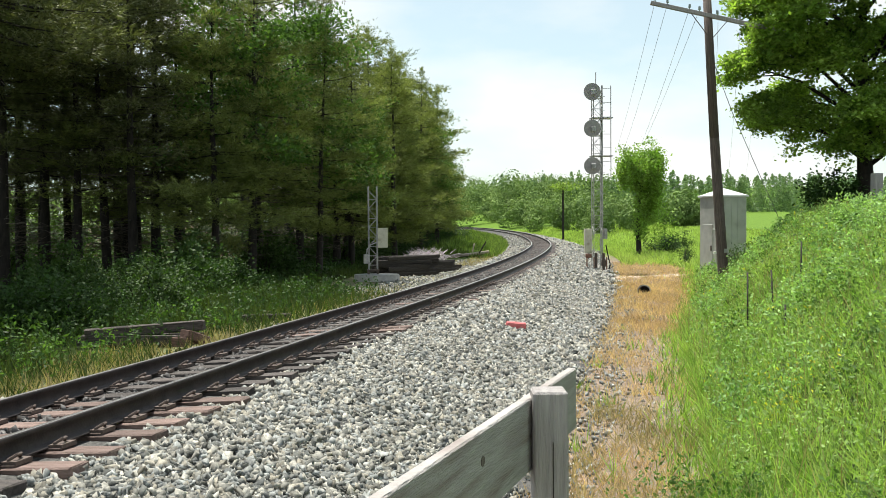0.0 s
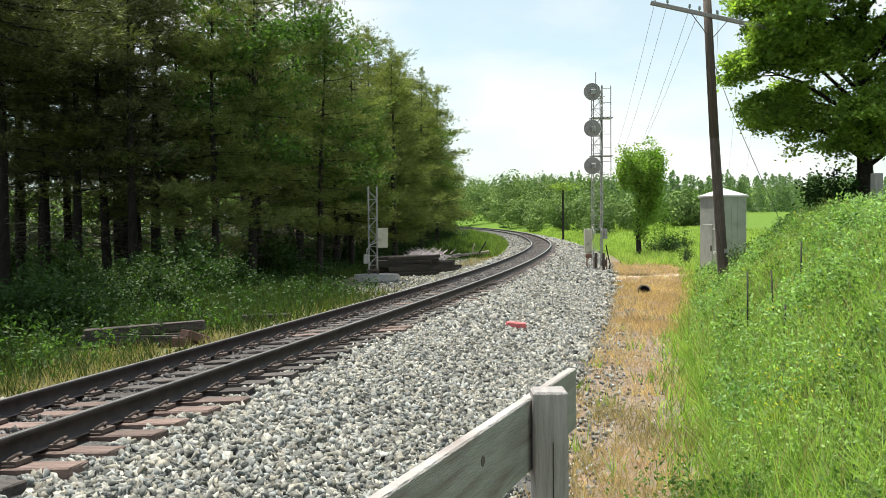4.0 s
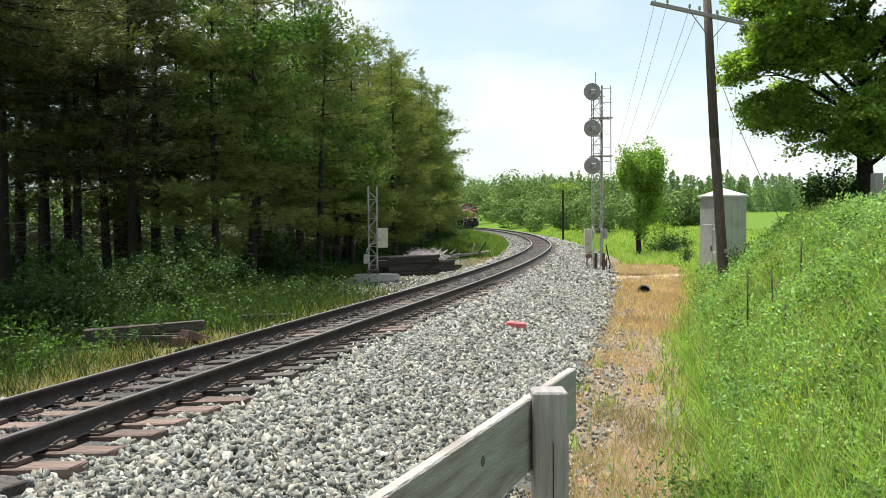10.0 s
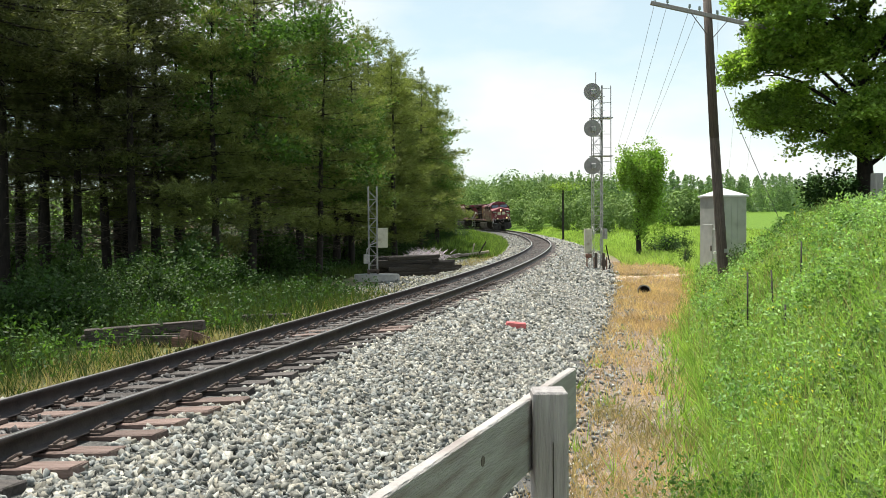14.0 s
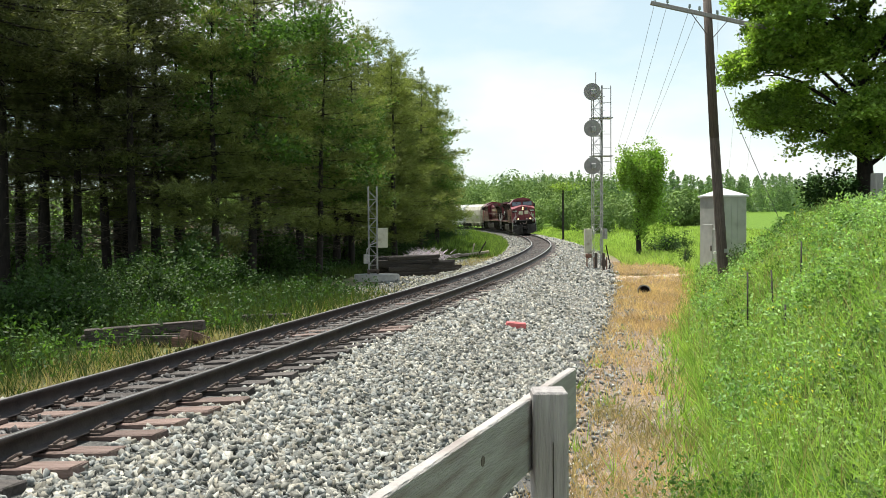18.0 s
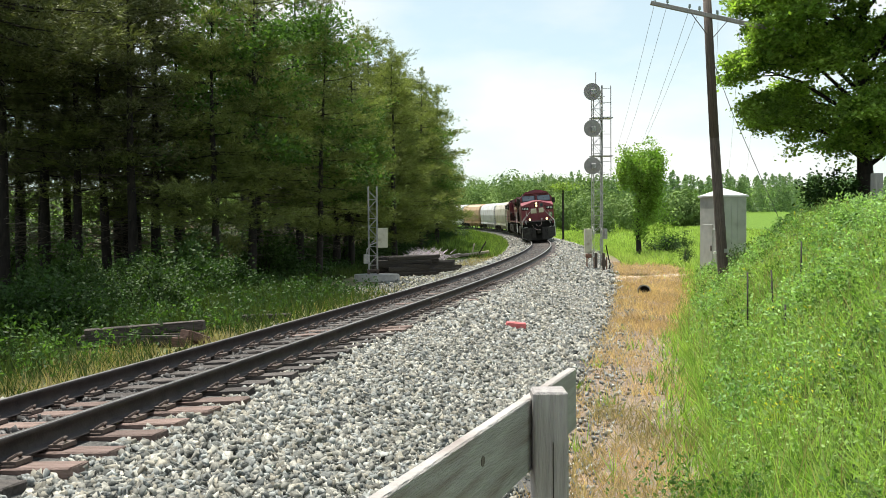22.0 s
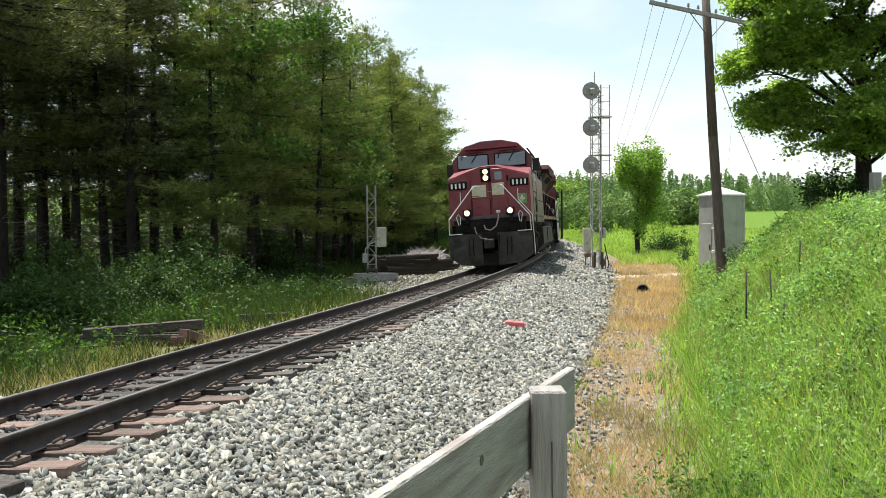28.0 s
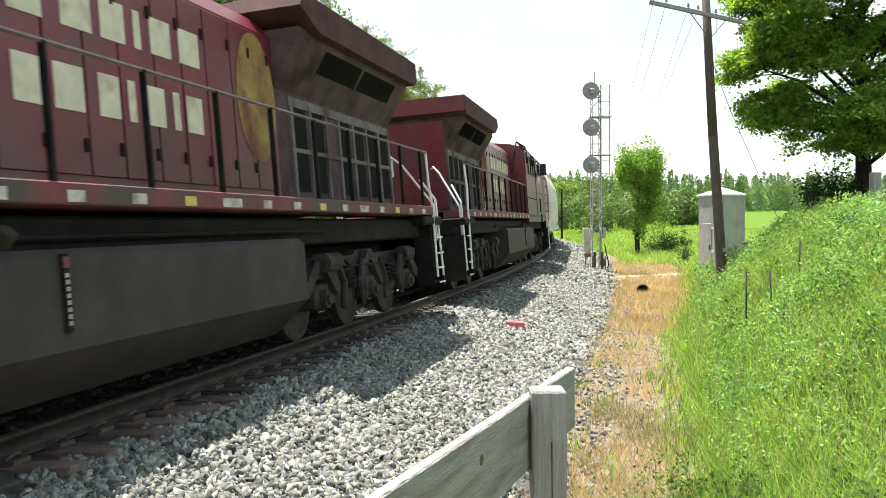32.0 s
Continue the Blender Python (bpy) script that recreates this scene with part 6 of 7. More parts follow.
def grow_weeds():
    rng = np.random.default_rng(10)
    near = lambda a, b: (2 + 34 * a ** 1.5, toe_at(2 + 34 * a ** 1.5) + 0.3 + 9.0 * b)
    clumps = lambda p, s, l, r: (np.sin(p[:, 0] * 1.3 + 0.7) * np.sin(p[:, 1] * 0.9 + 2.0) + 0.5 * np.sin(p[:, 0] * 3.1 + p[:, 1] * 2.2)) > 0.45 + 0.5 * (r - 0.5)
    weeds("weeds", 11000, near, 0.60, 26, 0.068, M_WEED, rng, "blue-green leafy weeds in the grass", clumps)
    weeds("weeds", 9000, near, 0.48, 22, 0.06, M_WEED_LIGHT, rng, "pale green leafy weeds in the grass", lambda p, s, l, r: blotch(p, 1.3, 7.0) > -0.4 + r)
    weeds("yellow_flowers", 330, near, 0.62, 9, 0.05, M_FLOWER, rng, "small yellow blossoms in the grass", lambda p, s, l, r: np.sin(p[:, 0] * 1.9 + 2.0) * np.sin(p[:, 1] * 1.3 + 0.3) > 0.3)
    left = lambda a, b: (3 + 55 * a, -3.6 - 9.0 * b)
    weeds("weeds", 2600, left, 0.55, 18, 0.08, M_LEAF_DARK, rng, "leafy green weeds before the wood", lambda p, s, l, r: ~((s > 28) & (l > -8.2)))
    corner = lambda a, b: (8 + 9 * a, -3.3 - 4.2 * b)
    weeds("weeds", 130, corner, 0.7, 30, 0.085, M_LEAF_MID, rng, "leafy tall weeds beside the rotten ties", lambda p, s, l, r: np.hypot(p[:, 0] + 5.9, p[:, 1] - 17.6) > 1.8)
    dark = lambda p, s, l, r: blotch(p, 1.2, 5.0) > 0.95 + 0.5 * r
    weeds("weeds", 3600, near, 0.58, 30, 0.07, M_LEAF_MID, rng, "dark leafy weed clumps on the bank", dark)
    bloom = lambda a, b: (7.2 + 0.8 * a, 6.6 + 0.7 * b)
    weeds("yellow_flowers", 9, bloom, 0.62, 16, 0.055, M_FLOWER, rng, "bright yellow blossoms in one clump on the bank")
    foot = lambda a, b: (4.3 + 1.6 * a, 5.2 + 1.2 * b)
    weeds("weeds", 34, foot, 0.38, 46, 0.065, M_LEAF_MID, rng, "dark broad-leaved weeds by the path")


grow_weeds()


# ---- loose ballast stones ----
def stones():
    rng = np.random.default_rng(12)
    zones = ((46000, -1, 13, 1.15, 4.35, 0.047), (21000, 13, 28, 1.15, 4.4, 0.060), (11000, 28, 60, 1.15, 4.6, 0.085), (6000, 60, 150, 1.15, 4.4, 0.14), (3500, 40, 120, -2.9, -0.9, 0.10), (5200, 0, 26, -0.62, 0.62, 0.048), (3200, 26, 60, -0.62, 0.62, 0.07), (5200, 0, 40, -2.7, -0.9, 0.055), (6000, -14, 0, 1.15, 4.35, 0.075), (1600, -14, 1, -0.62, 0.62, 0.07), (2600, 2, 30, 4.2, 5.0, 0.040), (800, 8, 26, 4.8, 5.9, 0.032), (3200, 24, 56, -5.2, -2.4, 0.065))
    cube = np.array([(x, y, z) for x in (-1, 1) for y in (-1, 1) for z in (-1, 1)], float)
    quads = np.array([(0, 1, 3, 2), (4, 6, 7, 5), (0, 4, 5, 1), (2, 3, 7, 6), (0, 2, 6, 4), (1, 5, 7, 3)])
    ties = np.array(TIE_S)
    out = {"clean": ([], []), "dirty": ([], [])}
    for n, s0, s1, l0, l1, size in zones:
        V, F = out["dirty" if abs(l0) < 0.7 else "clean"]
        n0 = sum(len(a) for a in V)
        s, l = s0 + (s1 - s0) * rng.random(n) ** 1.15, l0 + (l1 - l0) * rng.random(n)
        near = np.abs(ties[np.clip(np.searchsorted(ties, s), 1, len(ties) - 1)[:, None] + np.array([-1, 0])] - s[:, None]).min(1)
        ok = (np.abs(l) > 1.42) | (near > 0.15)
        ok &= (np.abs(np.abs(l) - 0.755) > 0.11)
        ok &= (l < 4.15 + 0.22 * np.sin(s * 1.9) + 0.18 * np.sin(s * 4.7 + 1) + 0.3 * rng.random(n)) | (l0 > 4)
        s, l = s[ok], l[ok]
        n = len(s)
        x, y, z = on_track(s, l, 0.0)
        z0 = np.interp(s, SS, TZ)
        z = z0 + (z - z0) * smooth(3.5, 1.6, np.abs(l)) + bed_z(l)
        z = np.maximum(z, ground_z(x, y))
        r = size * (0.45 + 0.75 * rng.random(n) ** 1.5)
        v = cube[None] * (1 + 1.25 * (rng.random((n, 8, 3)) - 0.5)) * np.array([1.35, 0.9, 0.5])
        q = rng.normal(size=(n, 4))
        q /= np.linalg.norm(q, axis=1, keepdims=True)
        w, a, b, c = q.T
        R = np.stack([1 - 2 * (b * b + c * c), 2 * (a * b - c * w), 2 * (a * c + b * w), 2 * (a * b + c * w), 1 - 2 * (a * a + c * c), 2 * (b * c - a * w), 2 * (a * c - b * w), 2 * (b * c + a * w), 1 - 2 * (a * a + b * b)], -1).reshape(n, 3, 3)
        v = np.einsum("nij,nkj->nki", R, v) * (r * 0.62)[:, None, None]
        v += np.stack([x, y, z + r * (0.55 * rng.random(n) - 0.1)], -1)[:, None]
        V.append(v.reshape(-1, 3))
        F.append((quads[None] + 8 * np.arange(n)[:, None, None]).reshape(-1, 4) + n0)
    for key, mat, label in (("clean", M_STONE, "loose grey angular crushed stones of the ballast"), ("dirty", M_STONE_DIRTY, "oily dark crushed stones between the rails")):
        V, F = out[key]
        ob = put("ballast_stones", mesh_np("ballast_stones", np.concatenate(V), np.concatenate(F), mat))
        tagged(ob, label, "ballast", kind="stuff")


stones()


# ---- trackside things ----
def fence():
    f = new("timber_barrier")
    part("post", boxes((0.34, 0.475, 3.35, 3.485, -0.95, 0.992), bevel=0.008), M_WOOD_GREY, f, "square weathered post")
    a, b = Vector((0.60, 4.13, 0)), Vector((-0.445, 1.485, 0))
    d = (b - a).normalized()
    m = Matrix.Translation(a) @ Matrix(((d.x, -d.y, 0, 0), (d.y, d.x, 0, 0), (0, 0, 1, 0), (0, 0, 0, 1)))
    bm = boxes((0, (b - a).length, -0.02, 0.022, 0.675, 0.96), bevel=0.006)
    bm.transform(m)
    part("rail_board", bm, M_BOARD, f, "wide grey weathered board")
    e = m @ Vector(((b - a).length - 0.12, -0.09, 0))
    part("post", boxes((e.x - 0.065, e.x + 0.065, e.y - 0.065, e.y + 0.065, -0.95, 0.93), bevel=0.008), M_WOOD_GREY, f, "square weathered post")
    part("crack", boxes((0.4135, 0.4165, 3.3465, 3.3505, 0.25, 0.80), (0.416, 0.418, 3.3465, 3.3505, 0.05, 0.25)), M_BARK, f, "dark drying crack")
    for u, z, r in ((0.62, 0.90, 0.016), (0.75, 0.74, 0.010), (1.35, 0.86, 0.018), (1.9, 0.76, 0.014), (2.3, 0.90, 0.012)):
        q = m @ Vector((u, 0.0215, z))
        bm = bmesh.new()
        rod(bm, q, q + (m.to_3x3() @ Vector((0, 0.0025, 0))), r, n=10)
        part("knot", bm, M_POLE, f)
    for k, z in enumerate((0.78, 0.89)):
        q = m @ Vector((0.36, 0.024, z))
        bm = bmesh.new()
        rod(bm, q, q + Vector((0.01, -0.004, 0)), 0.008, n=8)
        part("nail", bm, M_PLATE, f)
    tagged(f, "weathered grey timber barrier of two posts and a board", "barrier")


def lattice(parent, w, z0, z1, step, mat, r=0.022):
    """Four corner legs, with rungs and diagonals as parts."""
    for sx in (-1, 1):
        for sy in (-1, 1):
            part("leg", rod(bmesh.new(), (sx * w / 2, sy * w / 2, z0), (sx * w / 2, sy * w / 2, z1), r, n=6), mat, parent)
    z, k = z0 + 0.2, 0
    while z + step < z1:
        for ax in (0, 1):
            for sd in (-1, 1):
                p = [(-w / 2, sd * w / 2), (w / 2, sd * w / 2)] if ax == 0 else [(sd * w / 2, -w / 2), (sd * w / 2, w / 2)]
                if k % 2:
                    p = p[::-1]
                part("brace", rod(bmesh.new(), (*p[0], z), (*p[1], z + step), r * 0.55, n=4), mat, parent)
                part("rung", rod(bmesh.new(), (*p[0], z), (*p[1], z), r * 0.6, n=4), mat, parent)
        z += step
        k += 1


def signal(x, y):
    """A tall lattice signal mast with three round target heads, a ladder cage and cases at its foot."""
    sg = new("signal_mast")
    lattice(sg, 0.42, 0.0, 8.7, 0.42, M_GALV)
    part("pole", rod(bmesh.new(), (-0.05, 0, 8.4), (-0.05, 0, 9.5), 0.02, n=6), M_GALV, sg)
    for z in (8.55, 6.83, 5.07):
        hd = new("signal_head")
        hd.parent = sg
        bm = bmesh.new()
        rod(bm, (-0.29, -0.30, z), (-0.29, -0.27, z), 0.405, n=28)
        part("target_disc", bm, M_DISC, hd, "dull grey round target disc")
        bm = bmesh.new()
        rod(bm, (-0.29, -0.27, z), (-0.29, 0.12, z), 0.16, n=14)
        part("lamp_case", bm, M_GALV, hd)
        part("bracket", boxes((-0.40, 0.2, -0.26, -0.22, z - 0.34, z - 0.30), (-0.02, 0.18, -0.26, 0.0, z - 0.05, z + 0.05)), M_GALV, hd)
        part("lamp_back", boxes((-0.37, -0.15, -0.42, -0.30, z - 0.16, z + 0.1), bevel=0.02), M_GALV, hd)
    # ladder and the cage of rails beside the heads
    for sx in (0.27, 0.70):
        part("ladder_rail", rod(bmesh.new(), (sx, 0.1, 0.3 if sx < 0.5 else 4.5), (sx, 0.1, 8.9), 0.045 if sx < 0.5 else 0.022, n=8), M_GALV, sg)
    for k in range(24):
        part("ladder_rung", rod(bmesh.new(), (0.2, 0.1, 0.8 + k * 0.33), (0.42, 0.1, 0.8 + k * 0.33), 0.012, n=4), M_GALV, sg)
    for k, z in enumerate((8.75, 8.1, 7.45, 6.6, 5.95, 5.3, 4.7)):
        part("cage_bar", rod(bmesh.new(), (0.22, 0.1, z), (0.72, 0.1, z), 0.014, n=4), M_GALV, sg)
    for z in (7.35, 5.55):
        part("platform", boxes((-0.3, 0.72, -0.25, 0.35, z - 0.03, z + 0.01)), M_GALV, sg)
    part("junction_case", boxes((-0.62, -0.30, -0.18, 0.14, 0.95, 2.1), bevel=0.02), M_CASE, sg, "pale cream junction case")
    part("side_case", boxes((0.3, 0.46, -0.14, 0.10, 1.6, 2.1), bevel=0.02), M_GALV, sg, "small grey junction case")
    part("side_case", boxes((0.2, 0.42, -0.2, 0.06, 0.30, 0.62), bevel=0.03), M_PLATE, sg, "small rusty case low on the mast")
    for sx in (-0.12, 0.24):
        part("base_leg", boxes((sx - 0.055, sx + 0.055, -0.30, -0.20, -0.25, 0.95), bevel=0.01), M_PLATE, sg, "rusty base leg")
    part("switch_box", boxes((-0.62, -0.34, -0.32, -0.16, 0.72, 0.92), bevel=0.03), M_RUST, sg, "rusty red box on a stake")
    part("foot", boxes((-0.32, 0.32, -0.32, 0.32, -0.15, 0.10), bevel=0.03), M_CONCRETE, sg, "concrete foundation")
    for sx, sy in ((-0.55, -0.2), (0.4, -0.2), (-0.22, -0.25)):
        part("ground_stake", rod(bmesh.new(), (sx, sy, -0.2), (sx, sy, 0.75), 0.03, n=6), M_RUST, sg)
    part("cable", pipe(bmesh.new(), [(0.42, 0, 1.3), (0.5, 0, 0.9), (0.62, 0, 0.4), (0.5, 0, -0.1)], 0.025), M_BLACK, sg)
    sg.matrix_basis = pose(x, y, gz(x, y) + 0.02, 0, 0, 4)
    tagged(sg, "tall galvanised lattice signal mast with three round grey target heads", "signal")


def dwarf_mast(x, y):
    ms = new("lattice_mast")
    lattice(ms, 0.36, 0.18, 3.75, 0.40, M_GALV, 0.02)
    part("case", boxes((0.19, 0.62, -0.18, 0.1, 1.12, 1.97), bevel=0.02), M_CASE, ms, "cream equipment case")
    part("case", boxes((-0.42, -0.2, -0.2, 0.1, 0.45, 0.85), bevel=0.02), M_GALV, ms)
    part("conduit", pipe(bmesh.new(), [(-0.3, -0.22, 0.85), (-0.28, -0.22, 1.05), (-0.12, -0.22, 1.25), (0.15, -0.22, 1.36)], 0.03), M_GALV, ms)
    part("base_frame", boxes((-0.25, 0.25, -0.25, 0.25, 0.12, 0.20)), M_PLATE, ms)
    for sx in (-0.2, 0.2):
        part("foot", boxes((sx - 0.03, sx + 0.03, -0.22, 0.22, -0.02, 0.14)), M_PLATE, ms)
    ms.matrix_basis = pose(x, y, gz(x, y) + 0.31, 0, 0, 10)
    tagged(ms, "short galvanised lattice mast with a cream equipment case", "mast")
    pad = new("concrete_pad")
    bm = bmesh.new()
    n = 22
    bot = [bm.verts.new((0.98 * math.cos(k * math.tau / n), 0.62 * math.sin(k * math.tau / n), -0.3)) for k in range(n)]
    top = [bm.verts.new((0.98 * math.cos(k * math.tau / n), 0.62 * math.sin(k * math.tau / n), 0.30)) for k in range(n)]
    for k in range(n):
        bm.faces.new((bot[k], bot[(k + 1) % n], top[(k + 1) % n], top[k]))
    bm.faces.new(top)
    bmesh.ops.bevel(bm, geom=[e for e in bm.edges if e.verts[0].co.z > 0.2 and e.verts[1].co.z > 0.2], offset=0.03, segments=2, affect="EDGES")
    part("slab", bm, M_CONCRETE, pad)
    pad.matrix_basis = pose(x + 0.15, y, gz(x, y))
    tagged(pad, "low round concrete foundation pad beside the line", "foundation")


def utility_pole(x, y):
    up = new("utility_pole")
    z0 = gz(x, y)
    bm = bmesh.new()
    limb(bm, [Vector((0, 0, -0.8)), Vector((-0.35, 0, 4.5)), Vector((-0.62, 0, 9.6))], 0.17, 0.12, n=14)
    part("shaft", bm, M_POLE, up, "leaning brown timber shaft", True)
    ax = -0.52
    bm = boxes((-1.80, 2.30, -0.17, -0.07, -0.06, 0.06), bevel=0.008)
    bm.transform(Matrix.Translation((ax, 0, 8.18)) @ Matrix.Rotation(radians(15), 4, "Y") @ Matrix.Rotation(radians(-8), 4, "Z"))
    part("crossarm", bm, M_WOOD_GREY, up, "weathered grey crossarm")
    m = Matrix.Translation((ax, 0, 8.18)) @ Matrix.Rotation(radians(15), 4, "Y") @ Matrix.Rotation(radians(-8), 4, "Z")
    for dx in (-1.68, -1.3, -0.62, -0.32, 0.22, 0.9, 1.5):
        q = m @ Vector((dx, -0.12, 0.06))
        bm = bmesh.new()
        rod(bm, q, q + Vector((0, 0, 0.06)), 0.015, n=6)
        rod(bm, q + Vector((0, 0, 0.05)), q + Vector((0, 0, 0.15)), 0.045, 0.03, n=10)
        part("insulator", bm, M_GLASSY, up)
    for sd in (-1, 1):
        part("brace", pipe(bmesh.new(), [m @ Vector((sd * 0.55, -0.14, -0.05)), Vector((ax + 0.03, -0.13, 7.45))], 0.016, n=4), M_PLATE, up)
    part("ground_wire", pipe(bmesh.new(), [Vector((-0.02, -0.17, 0.2)), Vector((-0.36, -0.16, 4.5)), Vector((-0.5, -0.15, 7.4))], 0.008, n=4), M_PLATE, up)
    part("marker", boxes((-0.10, 0.03, -0.19, -0.165, 1.0, 1.12)), M_GALV, up)
    up.matrix_basis = pose(x, y, z0)
    tagged(up, "leaning brown utility pole with a weathered crossarm", "utility pole")
    base = Vector((x, y, z0))
    # wires to the next poles
    k = 0
    for dx, far in ((-1.68, (24.0, 128.0, 9.6)), (-1.3, (24.6, 128.0, 9.6)), (-0.62, (26.0, 128.0, 9.4)), (-0.32, (26.6, 128.0, 9.4)), (0.22, (36.0, 118.0, 8.2)), (0.9, (38.0, 118.0, 8.2)), (1.5, (40.5, 118.0, 8.2))):
        a = base + (m @ Vector((dx, -0.12, 0.2)))
        b = Vector(far)
        pts = []
        for i in range(15):
            u = i / 14
            p = a.lerp(b, u)
            p.z -= 4 * (0.9 + 0.3 * (k % 3)) * u * (1 - u)
            pts.append(p)
        w = new("overhead_wire", bm_mesh("overhead_wire", pipe(bmesh.new(), pts, 0.007, n=4), M_WIRE))
        tagged(w, "thin grey overhead wire strung from the pole", "wire", group="wires on the pole")
        k += 1
    g = new("guy_wire", bm_mesh("guy_wire", pipe(bmesh.new(), [base + Vector((-0.45, -0.1, 6.9)), base + Vector((0.6, 1.2, 5.4)), base + Vector((4.6, 6.0, 0.5))], 0.012, n=4), M_WIRE))
    tagged(g, "taut steel guy wire from the pole to the bank", "wire")


def hut(x, y):
    h = new("signal_hut")
    w, d, t = 0.74, 0.74, 2.84 - gz(x, y)
    part("wall", boxes((-w, w, -d, d, -0.7, t), bevel=0.02), M_HUT, h, "pale grey-green sheet metal walls")
    for k in range(5):
        xx = -w + 0.12 + k * (2 * w - 0.24) / 4
        part("seam", boxes((xx - 0.012, xx + 0.012, -d - 0.014, -d + 0.002, 0.0, t)), M_HUT, h)
    bm = bmesh.new()
    b = [bm.verts.new(v) for v in ((-w - 0.07, -d - 0.07, t), (w + 0.07, -d - 0.07, t), (w + 0.07, d + 0.07, t), (-w - 0.07, d + 0.07, t))]
    c = [bm.verts.new(v) for v in ((-w - 0.07, -d - 0.07, t + 0.06), (w + 0.07, -d - 0.07, t + 0.06), (w + 0.07, d + 0.07, t + 0.06), (-w - 0.07, d + 0.07, t + 0.06))]
    ap = bm.verts.new((0, 0, t + 0.42))
    for i in range(4):
        j = (i + 1) % 4
        bm.faces.new((b[i], b[j], c[j], c[i]))
        bm.faces.new((c[i], c[j], ap))
    bm.faces.new(b[::-1])
    part("roof", bm, M_ROOF_METAL, h, "bright sheet metal hipped roof")
    part("door", boxes((-w - 0.03, -w + 0.01, -0.45, 0.4, 0.1, 2.2), bevel=0.01), M_HUT, h)
    part("handle", boxes((-w - 0.08, -w - 0.03, -0.38, -0.34, 1.0, 1.25)), M_PLATE, h)
    part("bracket", boxes((-w - 0.12, -w - 0.02, -d - 0.05, -d + 0.1, 1.95, 2.05), (-w - 0.12, -w - 0.02, -d - 0.05, -d + 0.1, 0.9, 1.0)), M_WHITE, h)
    h.matrix_basis = pose(x, y, gz(x, y), 0, 0, 12)
    tagged(h, "pale grey sheet metal signal hut with a bright hipped roof", "hut")


def tie_heap(name, rows, x, y, turn, label, dz=0.0, mat=None):
    """A heap of old ties, each a part: rows of (dx, dy, z, turn, tilt, length)."""
    h = new(name)
    rng = random.Random(len(rows) + int(x * 10))
    for dx, dy, z, tn, tilt, ln in rows:
        bm = boxes((-ln / 2, ln / 2, -0.115, 0.115, -0.09, 0.09), bevel=0.015)
        for v in bm.verts:
            v.co += Vector((rng.uniform(-0.03, 0.03), rng.uniform(-0.012, 0.012), rng.uniform(-0.012, 0.012)))
        bm.transform(pose(dx, dy, z, 0, tilt, tn))
        part("old_tie", bm, mat or M_TIE_OLD, h)
    h.matrix_basis = pose(x, y, gz(x, y) + dz, 0, 0, turn)
    tagged(h, label, "timber pile")


M_BOARD = surface("weathered board", (0.28, 0.265, 0.25), (0.42, 0.40, 0.38), scale=4, rough=0.9, bump=0.5, bump_scale=18, stretch=(1.2, 1.2, 10), stain=(0.23, 0.195, 0.18), stain_scale=2.0, spec=0.2)
M_DISC = surface("dull disc paint", (0.28, 0.27, 0.27), (0.40, 0.385, 0.38), scale=12, rough=0.75)
M_CASE = surface("cream case paint", (0.50, 0.48, 0.38), (0.62, 0.60, 0.50), scale=6, rough=0.6, stain=(0.35, 0.30, 0.2), stain_scale=4, stain_at=0.62)
M_RUST = surface("rusty steel", (0.16, 0.075, 0.05), (0.30, 0.17, 0.12), scale=10, rough=0.85)
M_CONCRETE = surface("old concrete", (0.34, 0.33, 0.32), (0.52, 0.51, 0.49), scale=6, rough=0.9, bump=0.3, bump_scale=25)
M_GLASSY = surface("insulator glass", (0.20, 0.24, 0.23), (0.30, 0.34, 0.33), scale=8, rough=0.2)
M_WIRE = surface("dull wire", (0.12, 0.12, 0.125), (0.20, 0.20, 0.205), scale=9, rough=0.6)
M_HUT = surface("aged hut metal", (0.36, 0.37, 0.35), (0.46, 0.47, 0.44), scale=3, rough=0.5, metal=0.15, stain=(0.31, 0.32, 0.29), stain_scale=1.5)
M_ROOF_METAL = surface("bright roof metal", (0.55, 0.55, 0.55), (0.68, 0.68, 0.68), scale=5, rough=0.4, metal=0.3)
M_TIE_OLD = surface("old split tie", (0.018, 0.0155, 0.014), (0.10, 0.084, 0.073), scale=5, rough=0.95, vary=0.4, bump=0.7, bump_scale=22, stretch=(0.8, 7, 7))
M_ROTTEN = surface("rotten brown wood", (0.05, 0.03, 0.024), (0.19, 0.115, 0.09), scale=7, rough=0.95, bump=0.7, bump_scale=22, stretch=(1, 5, 5))
M_ORANGE = surface("faded red paint", (0.52, 0.10, 0.11), (0.66, 0.22, 0.22), scale=10, rough=0.6)
M_LOG = surface("pale driftwood", (0.24, 0.20, 0.16), (0.42, 0.36, 0.29), scale=6, rough=0.9, bump=0.5, bump_scale=20)

fence()
signal(7.35, 42.0)
dwarf_mast(-3.0, 37.8)
utility_pole(8.66, 27.0)
hut(12.7, 40.0)
tie_heap("tie_pile", [(-0.25, 0.30, 0.10, 2, 0, 2.4), (-0.35, 0.0, 0.10, -3, 0, 2.2), (-0.15, 0.16, 0.30, 4, -3, 2.3)], -5.85, 17.6, 6, "small heap of rotten grey railway ties in the grass", 0.04)
tie_heap("broken_tie", [(0, 0, 0.14, 62, 18, 0.62), (-0.18, -0.2, 0.09, 78, 4, 0.5)], -4.85, 17.2, 0, "short broken pieces of a reddish-brown rotten tie", 0.04, M_ROTTEN)
tie_heap("old_tie_timber", [(0, 0, 0.08, 0, 0, 1.25)], -4.5, 22.2, 25, "single dark old tie lying in the grass")
